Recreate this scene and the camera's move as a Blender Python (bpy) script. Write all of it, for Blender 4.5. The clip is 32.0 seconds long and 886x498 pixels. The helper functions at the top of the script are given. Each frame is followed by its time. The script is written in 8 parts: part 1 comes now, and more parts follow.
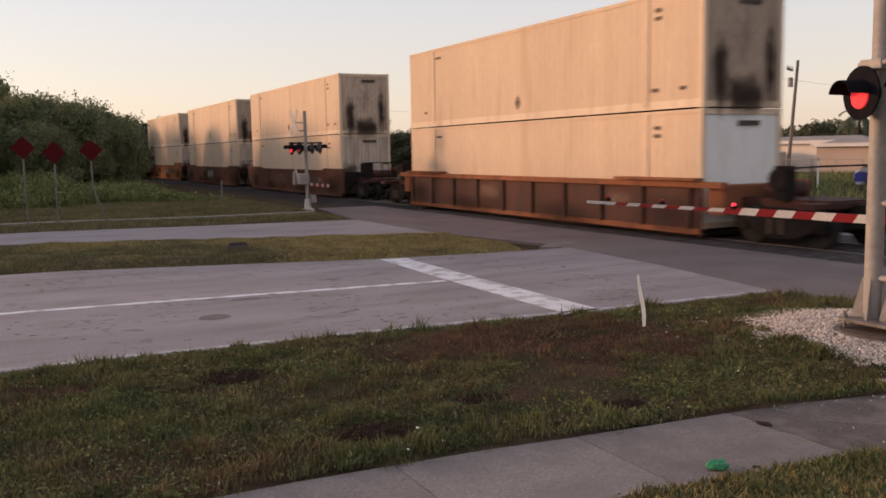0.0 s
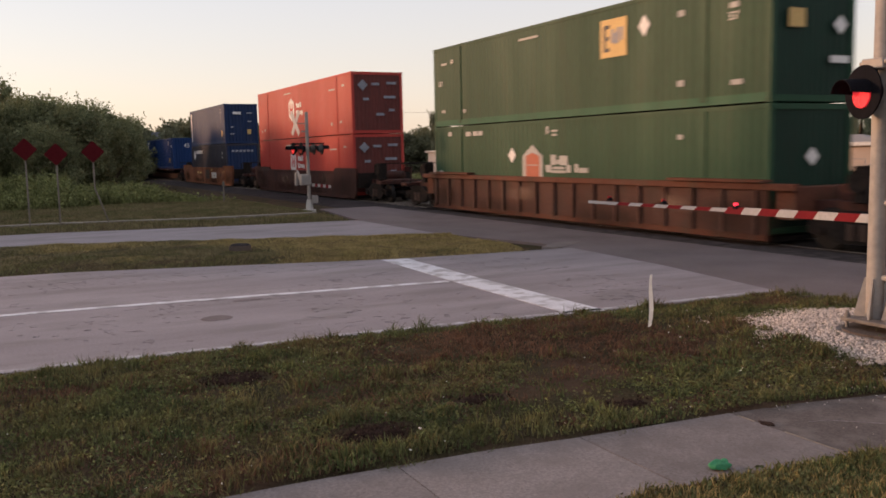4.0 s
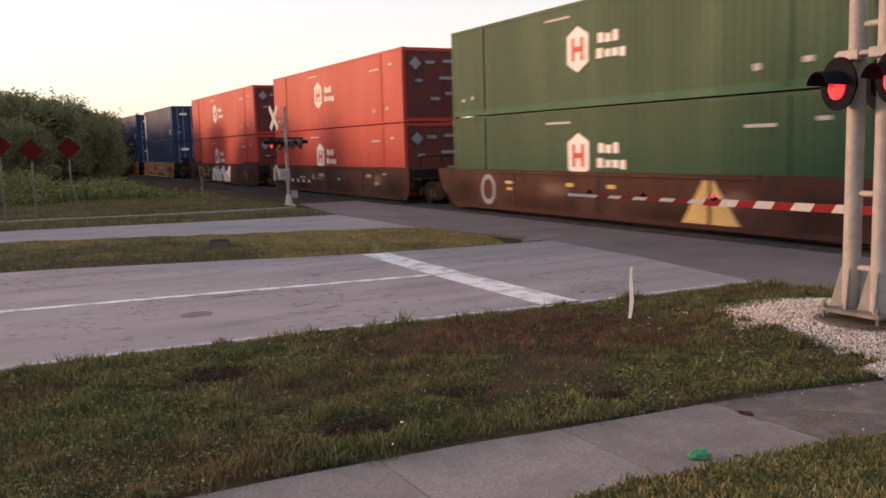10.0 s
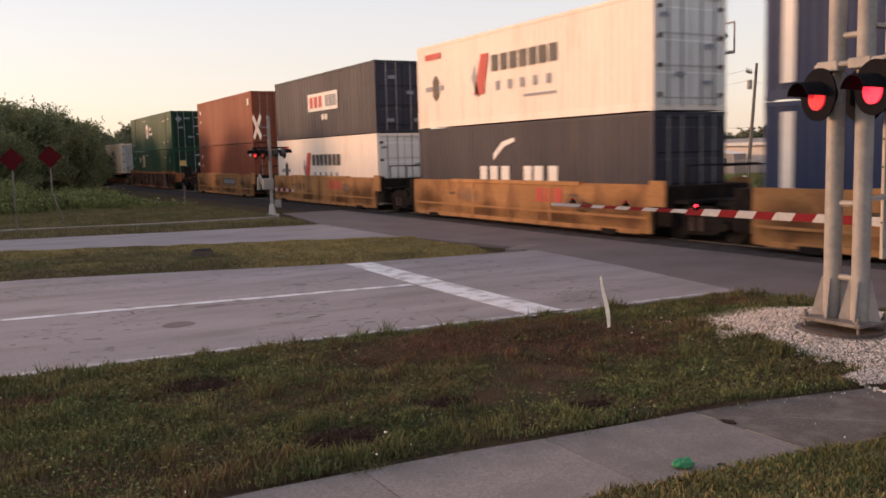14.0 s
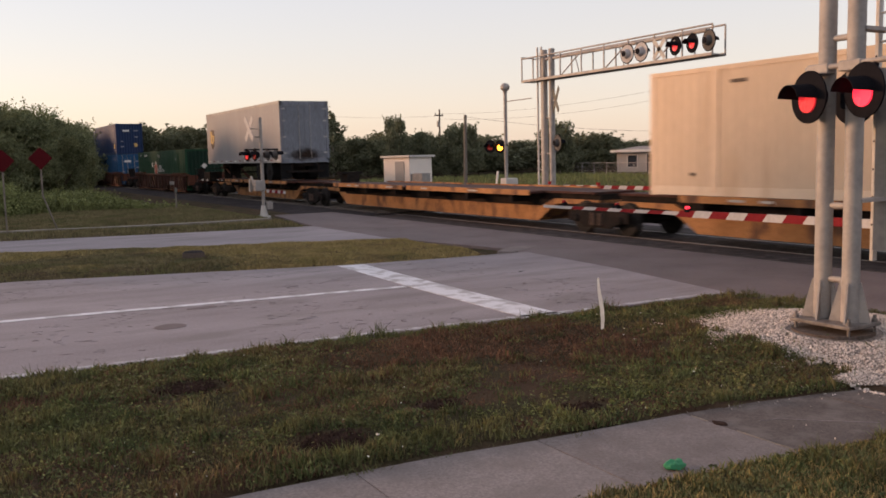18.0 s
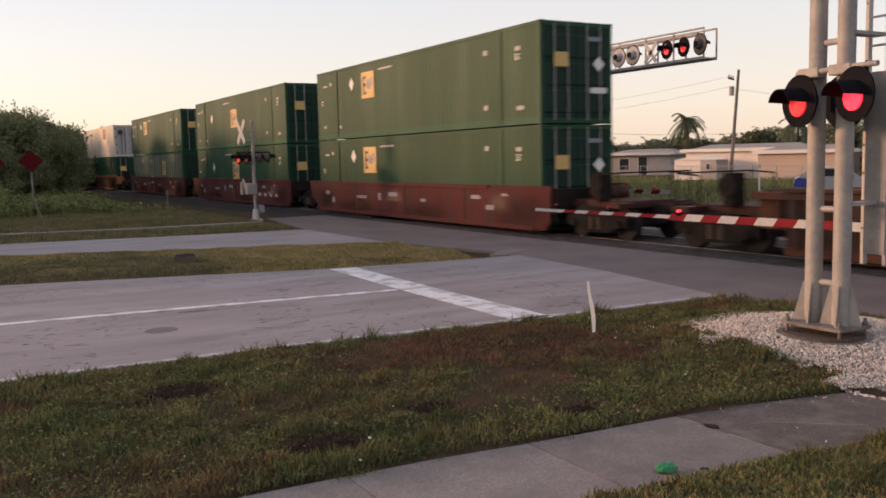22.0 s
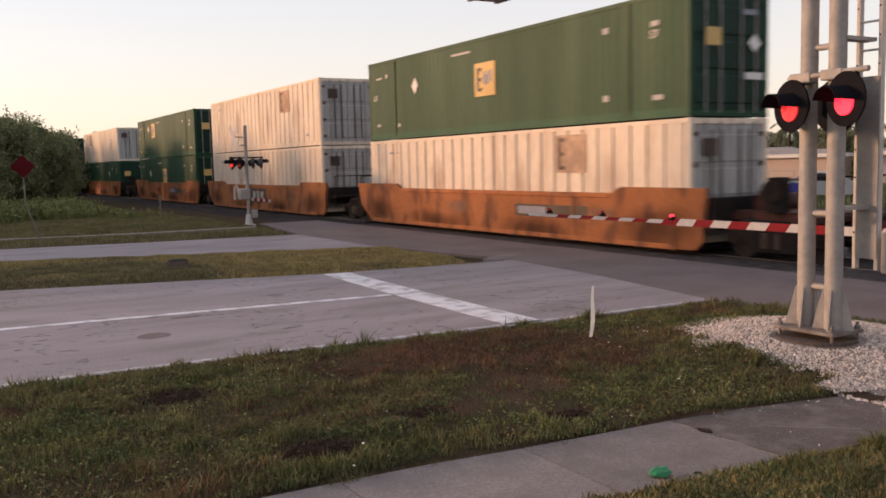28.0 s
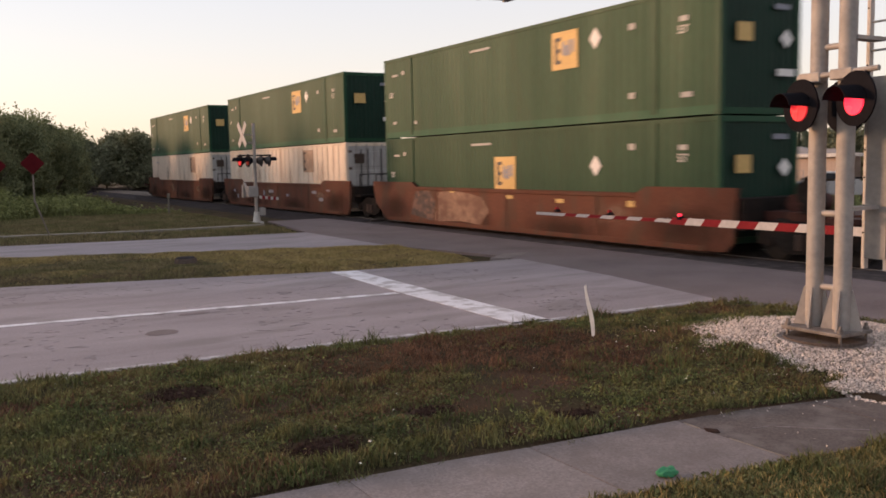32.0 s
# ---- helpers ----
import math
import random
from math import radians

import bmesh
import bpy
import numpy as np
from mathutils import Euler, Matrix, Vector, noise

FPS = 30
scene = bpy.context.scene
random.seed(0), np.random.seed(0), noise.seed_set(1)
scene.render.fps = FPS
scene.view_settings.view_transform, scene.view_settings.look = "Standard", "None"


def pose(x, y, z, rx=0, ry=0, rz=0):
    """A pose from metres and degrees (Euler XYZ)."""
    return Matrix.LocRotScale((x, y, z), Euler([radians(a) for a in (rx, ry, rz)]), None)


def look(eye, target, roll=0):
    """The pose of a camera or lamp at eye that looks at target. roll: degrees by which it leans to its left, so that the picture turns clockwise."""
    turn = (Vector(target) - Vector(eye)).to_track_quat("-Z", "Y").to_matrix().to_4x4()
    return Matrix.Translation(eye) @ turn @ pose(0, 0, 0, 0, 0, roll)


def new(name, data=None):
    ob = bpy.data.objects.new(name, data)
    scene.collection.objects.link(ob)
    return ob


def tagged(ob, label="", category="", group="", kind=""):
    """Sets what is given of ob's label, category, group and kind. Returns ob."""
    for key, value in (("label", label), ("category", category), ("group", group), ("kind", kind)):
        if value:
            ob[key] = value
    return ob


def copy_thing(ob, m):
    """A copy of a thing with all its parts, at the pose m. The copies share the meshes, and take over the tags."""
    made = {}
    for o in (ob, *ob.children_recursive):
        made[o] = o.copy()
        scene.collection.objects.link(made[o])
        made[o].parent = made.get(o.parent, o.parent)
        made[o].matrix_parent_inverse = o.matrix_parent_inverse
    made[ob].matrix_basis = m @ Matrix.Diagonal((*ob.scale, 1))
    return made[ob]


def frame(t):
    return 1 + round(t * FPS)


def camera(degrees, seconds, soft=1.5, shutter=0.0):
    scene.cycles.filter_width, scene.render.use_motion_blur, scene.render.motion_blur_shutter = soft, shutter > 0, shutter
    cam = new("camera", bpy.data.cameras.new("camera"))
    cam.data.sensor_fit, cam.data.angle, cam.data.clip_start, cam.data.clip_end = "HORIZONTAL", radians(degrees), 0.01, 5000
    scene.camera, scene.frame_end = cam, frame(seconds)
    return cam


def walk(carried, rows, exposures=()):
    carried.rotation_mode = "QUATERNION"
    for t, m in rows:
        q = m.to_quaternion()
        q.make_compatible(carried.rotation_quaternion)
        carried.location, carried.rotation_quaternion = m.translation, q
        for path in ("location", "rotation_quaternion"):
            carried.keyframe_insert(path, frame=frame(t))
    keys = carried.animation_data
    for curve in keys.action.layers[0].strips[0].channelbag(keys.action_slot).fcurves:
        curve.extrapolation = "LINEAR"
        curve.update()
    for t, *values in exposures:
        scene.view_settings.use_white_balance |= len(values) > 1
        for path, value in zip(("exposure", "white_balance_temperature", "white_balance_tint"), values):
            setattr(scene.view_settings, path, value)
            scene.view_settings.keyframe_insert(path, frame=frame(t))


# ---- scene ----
# Camera: a hand-held phone on the verge, 2.2 m above the road, turning slightly.
# The world: +x is the way the train runs, +y leads from the camera across the tracks.
cam = camera(53.6, 32.0, soft=1.7, shutter=0.25)
EYE = (0.0, 0.0, 2.2)


def aim(yaw, pitch, roll):
    """A camera pose: yaw from -x towards +y, pitch downwards, in degrees."""
    a, b = radians(yaw), radians(pitch)
    way = (-math.cos(a) * math.cos(b), math.sin(a) * math.cos(b), -math.sin(b))
    return look(EYE, tuple(e + w for e, w in zip(EYE, way)), roll)


walk(cam, [(t, aim(a, b, c)) for t, a, b, c in (
    (0, 26.90, 6.35, -1.04), (0.5, 26.84, 6.31, -1.11), (1, 26.84, 6.28, -1.03), (1.5, 27.11, 6.22, -0.95), (2, 27.22, 6.20, -0.81), (2.5, 26.98, 6.22, -0.94), (3, 26.77, 6.29, -1.11), (3.5, 26.69, 6.33, -1.15), (5.5, 27.29, 6.26, -1.37), (6, 27.31, 6.31, -1.29), (6.5, 27.42, 6.36, -1.35), (7, 27.66, 6.38, -1.28), (7.5, 27.87, 6.38, -1.34), (8, 27.58, 6.50, -1.52), (8.5, 26.92, 6.52, -1.62), (9, 27.06, 6.62, -1.47), (9.5, 27.48, 6.74, -1.51), (10, 28.06, 6.75, -1.54), (10.5, 28.29, 6.73, -1.71), (11, 28.26, 6.66, -1.77), (11.5, 28.39, 6.55, -1.80), (12, 28.47, 6.42, -1.74), (12.5, 28.65, 6.40, -1.64), (13, 28.90, 6.40, -1.60), (13.5, 29.09, 6.29, -1.54), (14, 29.13, 6.16, -1.46), (14.5, 29.10, 6.13, -1.42), (16.5, 29.79, 6.00, -1.47), (17, 29.65, 6.08, -1.46), (17.5, 29.62, 6.16, -1.41), (18, 29.66, 6.05, -1.40), (18.5, 29.81, 5.91, -1.30), (19, 29.82, 5.93, -1.36), (19.5, 29.85, 5.94, -1.36), (20, 29.81, 5.94, -1.49), (20.5, 29.82, 5.94, -1.48), (21, 29.97, 5.89, -1.38), (21.5, 30.17, 5.85, -1.37), (22, 30.18, 5.85, -1.34), (22.5, 30.14, 5.92, -1.36), (23, 30.10, 6.15, -1.41), (23.5, 30.14, 6.27, -1.44), (24, 30.19, 6.20, -1.49), (24.5, 30.16, 6.04, -1.47), (25, 30.14, 5.89, -1.49), (25.5, 30.14, 5.77, -1.50), (27.5, 30.58, 5.49, -1.40), (28, 30.62, 5.54, -1.39), (28.5, 30.52, 5.59, -1.36), (29, 30.59, 5.60, -1.41), (29.5, 30.91, 5.61, -1.39), (30, 30.92, 5.55, -1.35), (30.5, 30.72, 5.54, -1.44), (31, 30.47, 5.54, -1.49), (31.5, 30.26, 5.53, -1.44), (32, 30.13, 5.63, -1.18))],
    exposures=[(0.0, 1.03, 7150, 21), (1.0, 1.03, 7150, 21), (2.0, 1.05, 7150, 21), (3.0, 1.08, 7150, 21), (6.0, 1.20, 7150, 21), (7.0, 1.25, 7150, 21), (9.0, 1.22, 7150, 21), (10.0, 1.39, 7150, 21), (11.0, 1.14, 7150, 21), (12.0, 1.17, 7150, 21), (13.0, 1.20, 7150, 21), (14.0, 1.19, 7150, 21), (17.0, 1.33, 7150, 21), (18.0, 1.13, 7150, 21), (20.0, 1.12, 7150, 21), (21.0, 1.15, 7150, 21), (22.0, 1.21, 7150, 21), (23.0, 1.46, 7150, 21), (24.0, 1.33, 7150, 21), (25.0, 1.24, 7150, 21), (28.0, 1.25, 7150, 21), (30.0, 1.26, 7150, 21), (32.0, 1.26, 7150, 21)])

# ---- light: a low sun behind the camera, clear evening sky ----
SUN_AZ, SUN_EL = 229.0, 8.5     # degrees from +x towards +y; elevation
world = bpy.data.worlds.new("evening_sky")
scene.world = world
world.use_nodes = True
wn = world.node_tree
sky = wn.nodes.new("ShaderNodeTexSky")
sky.sky_type, sky.sun_disc = "NISHITA", False
sky.sun_elevation, sky.sun_rotation = radians(SUN_EL), radians(90 - SUN_AZ)
sky.air_density, sky.dust_density, sky.ozone_density = 1.0, 1.0, 1.6
# thin evening haze over the clear sky: creamy at the horizon, white above it, bluer overhead
way = wn.nodes.new("ShaderNodeTexCoord")
height = wn.nodes.new("ShaderNodeSeparateXYZ")
wn.links.new(way.outputs["Generated"], height.inputs[0])
veil = wn.nodes.new("ShaderNodeValToRGB")
for pos, col in ((0.0, (0.96, 0.84, 0.74, 1)), (0.06, (0.945, 0.885, 0.835, 1)), (0.13, (0.89, 0.90, 0.905, 1)), (0.22, (0.82, 0.885, 0.96, 1)), (1.0, (0.70, 0.73, 0.80, 1))):
    stop = veil.color_ramp.elements[0] if pos == 0.0 else (veil.color_ramp.elements[-1] if pos == 1.0 else veil.color_ramp.elements.new(pos))
    stop.color = col
wn.links.new(height.outputs["Z"], veil.inputs["Fac"])
gain = wn.nodes.new("ShaderNodeMix")
gain.data_type, gain.blend_type = "RGBA", "MULTIPLY"
gain.inputs["Factor"].default_value = 1.0
gain.inputs[7].default_value = (2.7, 2.7, 2.7, 1.0)
wn.links.new(veil.outputs["Color"], gain.inputs[6])
haze = wn.nodes.new("ShaderNodeMix")
haze.data_type = "RGBA"
haze.inputs["Factor"].default_value = 0.75
wn.links.new(sky.outputs["Color"], haze.inputs[6])
wn.links.new(gain.outputs[2], haze.inputs[7])
wn.links.new(haze.outputs[2], wn.nodes["Background"].inputs["Color"])
wn.nodes["Background"].inputs["Strength"].default_value = 0.15
sun_data = bpy.data.lights.new("sun", "SUN")
sun_data.energy, sun_data.angle, sun_data.color = 1.42, radians(7.0), (1.0, 0.60, 0.34)
sun = new("sun", sun_data)
_a, _e = radians(SUN_AZ), radians(SUN_EL)
sun.matrix_world = look((60 * math.cos(_a), 60 * math.sin(_a), 30), (60 * math.cos(_a) - math.cos(_a) * math.cos(_e), 60 * math.sin(_a) - math.sin(_a) * math.cos(_e), 30 - math.sin(_e)))


# ---- materials ----
def material(name, colour, rough=0.7, metal=0.0, vary=0.25, fine=60.0, coarse=3.0, bump=0.2, stretch=(1, 1, 1),
             second=None, amount=0.5, edge=(0.45, 0.6), island=0.0, per_object=0.0, spec=0.5, emit=0.0, bump_scale=0.01, thin=0.0):
    """A procedural surface: base colour, variation at two scales, patches of a second colour, fine relief."""
    m = bpy.data.materials.new(name)
    m.use_nodes = True
    n, l = m.node_tree.nodes, m.node_tree.links
    b = n["Principled BSDF"]
    b.inputs["Roughness"].default_value, b.inputs["Metallic"].default_value = rough, metal
    b.inputs["Specular IOR Level"].default_value = spec
    co = n.new("ShaderNodeTexCoord")
    mp = n.new("ShaderNodeMapping")
    mp.inputs["Scale"].default_value = stretch
    l.new(co.outputs["Object"], mp.inputs["Vector"])

    def tex(scale, detail=4.0):
        t = n.new("ShaderNodeTexNoise")
        t.inputs["Scale"].default_value, t.inputs["Detail"].default_value = scale, detail
        l.new(mp.outputs["Vector"], t.inputs["Vector"])
        return t.outputs["Fac"]

    def blend(fac, a, c, mode="MIX"):
        x = n.new("ShaderNodeMix")
        x.data_type, x.blend_type = "RGBA", mode
        for sock, v in ((x.inputs["Factor"], fac), (x.inputs[6], a), (x.inputs[7], c)):
            if hasattr(v, "is_output"):
                l.new(v, sock)
            else:
                sock.default_value = v if isinstance(v, float) else (*v, 1.0)
        return x.outputs[2]

    def ramp(fac, lo, hi):
        r = n.new("ShaderNodeMapRange")
        r.inputs["From Min"].default_value, r.inputs["From Max"].default_value = lo, hi
        l.new(fac, r.inputs["Value"])
        return r.outputs["Result"]

    fine_n, coarse_n = tex(fine), tex(coarse, 6.0)
    dark = tuple(c * (1 - vary) for c in colour)
    light = tuple(min(1.0, c * (1 + vary * 0.7)) for c in colour)
    out = blend(ramp(fine_n, 0.3, 0.7), dark, light)
    out = blend(ramp(coarse_n, 0.35, 0.7), out, blend(1.0, out, tuple(1 - vary * 0.8 for _ in colour), "MULTIPLY"))
    if second:
        mask = ramp(tex(coarse * 2.3, 7.0), *edge)
        k = n.new("ShaderNodeMath")
        k.operation = "MULTIPLY"
        k.inputs[1].default_value = amount
        l.new(mask, k.inputs[0])
        out = blend(k.outputs[0], out, second)
    for strength, kind in ((island, "island"), (per_object, "object")):
        if strength:
            if kind == "island":
                g = n.new("ShaderNodeNewGeometry").outputs["Random Per Island"]
            else:
                g = n.new("ShaderNodeObjectInfo").outputs["Random"]
            hsv = n.new("ShaderNodeHueSaturation")
            l.new(out, hsv.inputs["Color"])
            r = n.new("ShaderNodeMapRange")
            r.inputs["To Min"].default_value, r.inputs["To Max"].default_value = 1 - strength, 1 + strength
            l.new(g, r.inputs["Value"])
            l.new(r.outputs["Result"], hsv.inputs["Value"])
            out = hsv.outputs["Color"]
    l.new(out, b.inputs["Base Color"])
    rr = n.new("ShaderNodeMapRange")
    rr.inputs["To Min"].default_value, rr.inputs["To Max"].default_value = max(0.05, rough - 0.12), min(1.0, rough + 0.12)
    l.new(coarse_n, rr.inputs["Value"])
    l.new(rr.outputs["Result"], b.inputs["Roughness"])
    if bump:
        bp = n.new("ShaderNodeBump")
        bp.inputs["Strength"].default_value, bp.inputs["Distance"].default_value = bump, bump_scale
        l.new(fine_n, bp.inputs["Height"])
        l.new(bp.outputs["Normal"], b.inputs["Normal"])
    if thin:
        # light that shines through leaves and blades
        tr = n.new("ShaderNodeBsdfTranslucent")
        l.new(out, tr.inputs["Color"])
        both = n.new("ShaderNodeMixShader")
        both.inputs["Fac"].default_value = thin
        l.new(b.outputs["BSDF"], both.inputs[1])
        l.new(tr.outputs["BSDF"], both.inputs[2])
        l.new(both.outputs["Shader"], n["Material Output"].inputs["Surface"])
    if emit:
        b.inputs["Emission Color"].default_value = (*colour, 1.0)
        b.inputs["Emission Strength"].default_value = emit
    return m


def paint(name, colour, rough=0.45, rust=(0.12, 0.06, 0.035), wear=0.35, vary=0.16, per_object=0.08):
    """Weathered paint on steel: streaks that run down, rust and grime patches."""
    return material(name, colour, rough, 0.0, vary, 22.0, 0.9, 0.08, (1.0, 1.0, 0.16), rust, wear, (0.53, 0.74), per_object=per_object, spec=0.14)


def car_paint(name, colour, rust, wear=0.8, vary=0.28):
    """Old paint on railway cars: blotches of rust and grime, faint runs."""
    return material(name, colour, 0.68, 0.0, vary, 26.0, 1.1, 0.15, (1.0, 1.0, 0.45), rust, wear, (0.5, 0.64), per_object=0.1, spec=0.12)


def stain(name, colour, flat_axis, depth=0.9, scale=2.2):
    """A soft-edged stain on a thin plate: dense in the middle, ragged and fading towards its rim."""
    m = bpy.data.materials.new(name)
    m.use_nodes = True
    n, l = m.node_tree.nodes, m.node_tree.links
    b = n["Principled BSDF"]
    b.inputs["Base Color"].default_value = (*colour, 1.0)
    b.inputs["Roughness"].default_value = 0.9
    b.inputs["Specular IOR Level"].default_value = 0.1
    co = n.new("ShaderNodeTexCoord")
    mid = n.new("ShaderNodeVectorMath")
    mid.operation = "SUBTRACT"
    mid.inputs[1].default_value = (0.5, 0.5, 0.5)
    l.new(co.outputs["Generated"], mid.inputs[0])
    flat = n.new("ShaderNodeVectorMath")
    flat.operation = "MULTIPLY"
    flat.inputs[1].default_value = (0, 1, 1) if flat_axis == "x" else (1, 0, 1)
    l.new(mid.outputs["Vector"], flat.inputs[0])
    far = n.new("ShaderNodeVectorMath")
    far.operation = "LENGTH"
    l.new(flat.outputs["Vector"], far.inputs[0])
    t = n.new("ShaderNodeTexNoise")
    t.inputs["Scale"].default_value, t.inputs["Detail"].default_value = scale, 6.0
    l.new(co.outputs["Object"], t.inputs["Vector"])
    rag = n.new("ShaderNodeMath")
    rag.operation = "MULTIPLY_ADD"
    rag.inputs[1].default_value, rag.inputs[2].default_value = -0.5, 0.25
    l.new(t.outputs["Fac"], rag.inputs[0])
    edge = n.new("ShaderNodeMath")
    edge.operation = "ADD"
    l.new(far.outputs["Value"], edge.inputs[0])
    l.new(rag.outputs["Value"], edge.inputs[1])
    fall = n.new("ShaderNodeMapRange")
    fall.interpolation_type = "SMOOTHSTEP"
    fall.inputs["From Min"].default_value, fall.inputs["From Max"].default_value = 0.46, -0.05
    fall.inputs["To Min"].default_value, fall.inputs["To Max"].default_value = 0.0, depth
    l.new(edge.outputs["Value"], fall.inputs["Value"])
    clear = n.new("ShaderNodeBsdfTransparent")
    both = n.new("ShaderNodeMixShader")
    l.new(fall.outputs["Result"], both.inputs["Fac"])
    l.new(clear.outputs["BSDF"], both.inputs[1])
    l.new(b.outputs["BSDF"], both.inputs[2])
    l.new(both.outputs["Shader"], n["Material Output"].inputs["Surface"])
    return m


SOOT_END = stain("soot_stain_on_end", (0.05, 0.032, 0.026), "x", 0.78)
GRIME_SIDE = stain("grime_stain_on_side", (0.06, 0.034, 0.026), "y", 0.32, 1.2)
PALE_SIDE = stain("pale_scuff_on_side", (0.34, 0.22, 0.16), "y", 0.35, 2.0)
RUST_SIDE = stain("rust_run_on_side", (0.30, 0.17, 0.10), "y", 0.12, 1.5)
GRASS_GROUND = material("grass_ground", (0.058, 0.052, 0.028), 0.95, 0, 0.5, 30, 0.55, 0.8, second=(0.085, 0.052, 0.036), amount=0.8, edge=(0.42, 0.6), bump_scale=0.04, spec=0.05)
GRASS = material("grass_blades", (0.094, 0.119, 0.048), 0.8, 0, 0.35, 3.0, 0.5, 0, second=(0.164, 0.150, 0.066), amount=0.85, edge=(0.42, 0.62), island=0.45, spec=0.2, thin=0.15)
DRY_GRASS = material("dry_grass", (0.195, 0.155, 0.076), 0.85, 0, 0.35, 3.0, 0.7, 0, second=(0.13, 0.13, 0.05), amount=0.7, edge=(0.45, 0.65), island=0.4, spec=0.2, thin=0.15)
FLOWER = material("pale_seed_heads", (0.62, 0.60, 0.52), 0.8, 0, 0.1, 3.0, 0.7, 0, island=0.2)
RED_GRASS = material("reddish_grass", (0.165, 0.092, 0.062), 0.85, 0, 0.35, 3.0, 0.7, 0, second=(0.10, 0.055, 0.035), amount=0.6, island=0.35, spec=0.2, thin=0.15)
MEDIAN_GRASS = material("yellowish_median_grass", (0.40, 0.305, 0.14), 0.85, 0, 0.25, 3.0, 0.7, 0, second=(0.27, 0.222, 0.09), amount=0.7, island=0.35, spec=0.2, thin=0.15)
OLIVE_GRASS = material("dull_olive_grass", (0.235, 0.198, 0.105), 0.85, 0, 0.3, 3.0, 0.4, 0, second=(0.125, 0.13, 0.055), amount=0.7, island=0.35, spec=0.2, thin=0.15)
WEEDS = material("green_weeds", (0.20, 0.225, 0.085), 0.75, 0, 0.35, 3.0, 0.5, 0, island=0.4, spec=0.25, thin=0.15)
LEAF = material("leaves", (0.205, 0.228, 0.125), 0.75, 0, 0.3, 1.2, 0.25, 0, second=(0.185, 0.18, 0.08), amount=0.6, island=0.3, spec=0.15, thin=0.32)
LEAF_FAR = material("hazy_far_leaves", (0.17, 0.185, 0.12), 0.85, 0, 0.25, 1.2, 0.25, 0, second=(0.16, 0.16, 0.09), amount=0.6, island=0.25, spec=0.1, thin=0.25)
PALM_LEAF = material("palm_leaves", (0.085, 0.10, 0.05), 0.7, 0, 0.3, 2, 0.5, 0, island=0.3, thin=0.35)
BARK = material("bark", (0.10, 0.075, 0.055), 0.95, 0, 0.35, 12, 2, 0.6)
ROAD = material("worn_concrete_road", (0.32, 0.283, 0.302), 0.85, 0, 0.27, 45, 0.35, 0.35, second=(0.19, 0.172, 0.172), amount=0.6, edge=(0.48, 0.66), stretch=(2.4, 0.7, 1), spec=0.2)
PITTED = material("pitted_concrete", (0.195, 0.172, 0.178), 0.9, 0, 0.25, 60, 0.8, 0.4, spec=0.1)
ASPHALT = material("asphalt", (0.190, 0.157, 0.161), 0.88, 0, 0.28, 60, 0.8, 0.5, second=(0.170, 0.145, 0.142), amount=0.5, spec=0.12)
WALK = material("sidewalk_concrete", (0.245, 0.212, 0.207), 0.9, 0, 0.26, 50, 1.6, 0.35, second=(0.168, 0.142, 0.136), amount=0.6, edge=(0.46, 0.66), per_object=0.12, spec=0.25)
WALK_DARK = material("old_dark_sidewalk", (0.132, 0.110, 0.103), 0.9, 0, 0.3, 50, 1.6, 0.4, second=(0.185, 0.16, 0.152), amount=0.7, edge=(0.5, 0.66), spec=0.2)
# dark surface that also holds the train's ground shadow in its colour
CROSSING = material("shade_dark_crossing_surface", (0.055, 0.047, 0.049), 0.9, 0, 0.35, 40, 1.5, 0.5, second=(0.10, 0.088, 0.085), amount=0.6, spec=0.1)
FOOTING = material("old_brown_concrete", (0.125, 0.098, 0.085), 0.95, 0, 0.3, 30, 2.5, 0.4, spec=0.1)
CURB = material("curb_concrete", (0.27, 0.24, 0.205), 0.9, 0, 0.2, 30, 1.5, 0.3, second=(0.16, 0.14, 0.12), amount=0.6, spec=0.2)
LINE = material("worn_white_paint", (0.70, 0.70, 0.75), 0.75, 0, 0.12, 40, 1.4, 0.2, second=(0.36, 0.345, 0.36), amount=0.9, edge=(0.47, 0.6))
EDGE_LINE = material("scuffed_grey_paint", (0.50, 0.49, 0.52), 0.8, 0, 0.2, 40, 2.2, 0.2, second=(0.27, 0.25, 0.26), amount=0.95, edge=(0.42, 0.54))
BALLAST = material("dark_ballast", (0.05, 0.044, 0.046), 0.95, 0, 0.45, 14, 1.0, 0.9, bump_scale=0.05, spec=0.05)
STONE = material("white_gravel", (0.62, 0.53, 0.475), 0.9, 0, 0.2, 40, 2.5, 0.2, island=0.5)
GRAVEL_BED = material("gravel_bed", (0.30, 0.25, 0.225), 0.95, 0, 0.5, 28, 2.0, 0.9, bump_scale=0.03, spec=0.1)
SOIL = material("dark_soil", (0.048, 0.031, 0.026), 0.98, 0, 0.4, 30, 4, 0.7, island=0.4, spec=0.02)
RAIL_STEEL = material("rail_steel", (0.20, 0.19, 0.195), 0.5, 0.5, 0.2, 20, 2, 0.1)
RUST_STEEL = material("rusty_steel", (0.10, 0.06, 0.045), 0.8, 0.2, 0.3, 20, 2, 0.2)
PLATE_STEEL = material("weathered_plate_steel", (0.15, 0.13, 0.12), 0.75, 0.0, 0.25, 25, 2.0, 0.15, second=(0.23, 0.205, 0.19), amount=0.6)
GALV = material("galvanised_steel", (0.285, 0.265, 0.255), 0.6, 0.0, 0.12, 18, 1.5, 0.08, second=(0.40, 0.36, 0.33), amount=0.5)
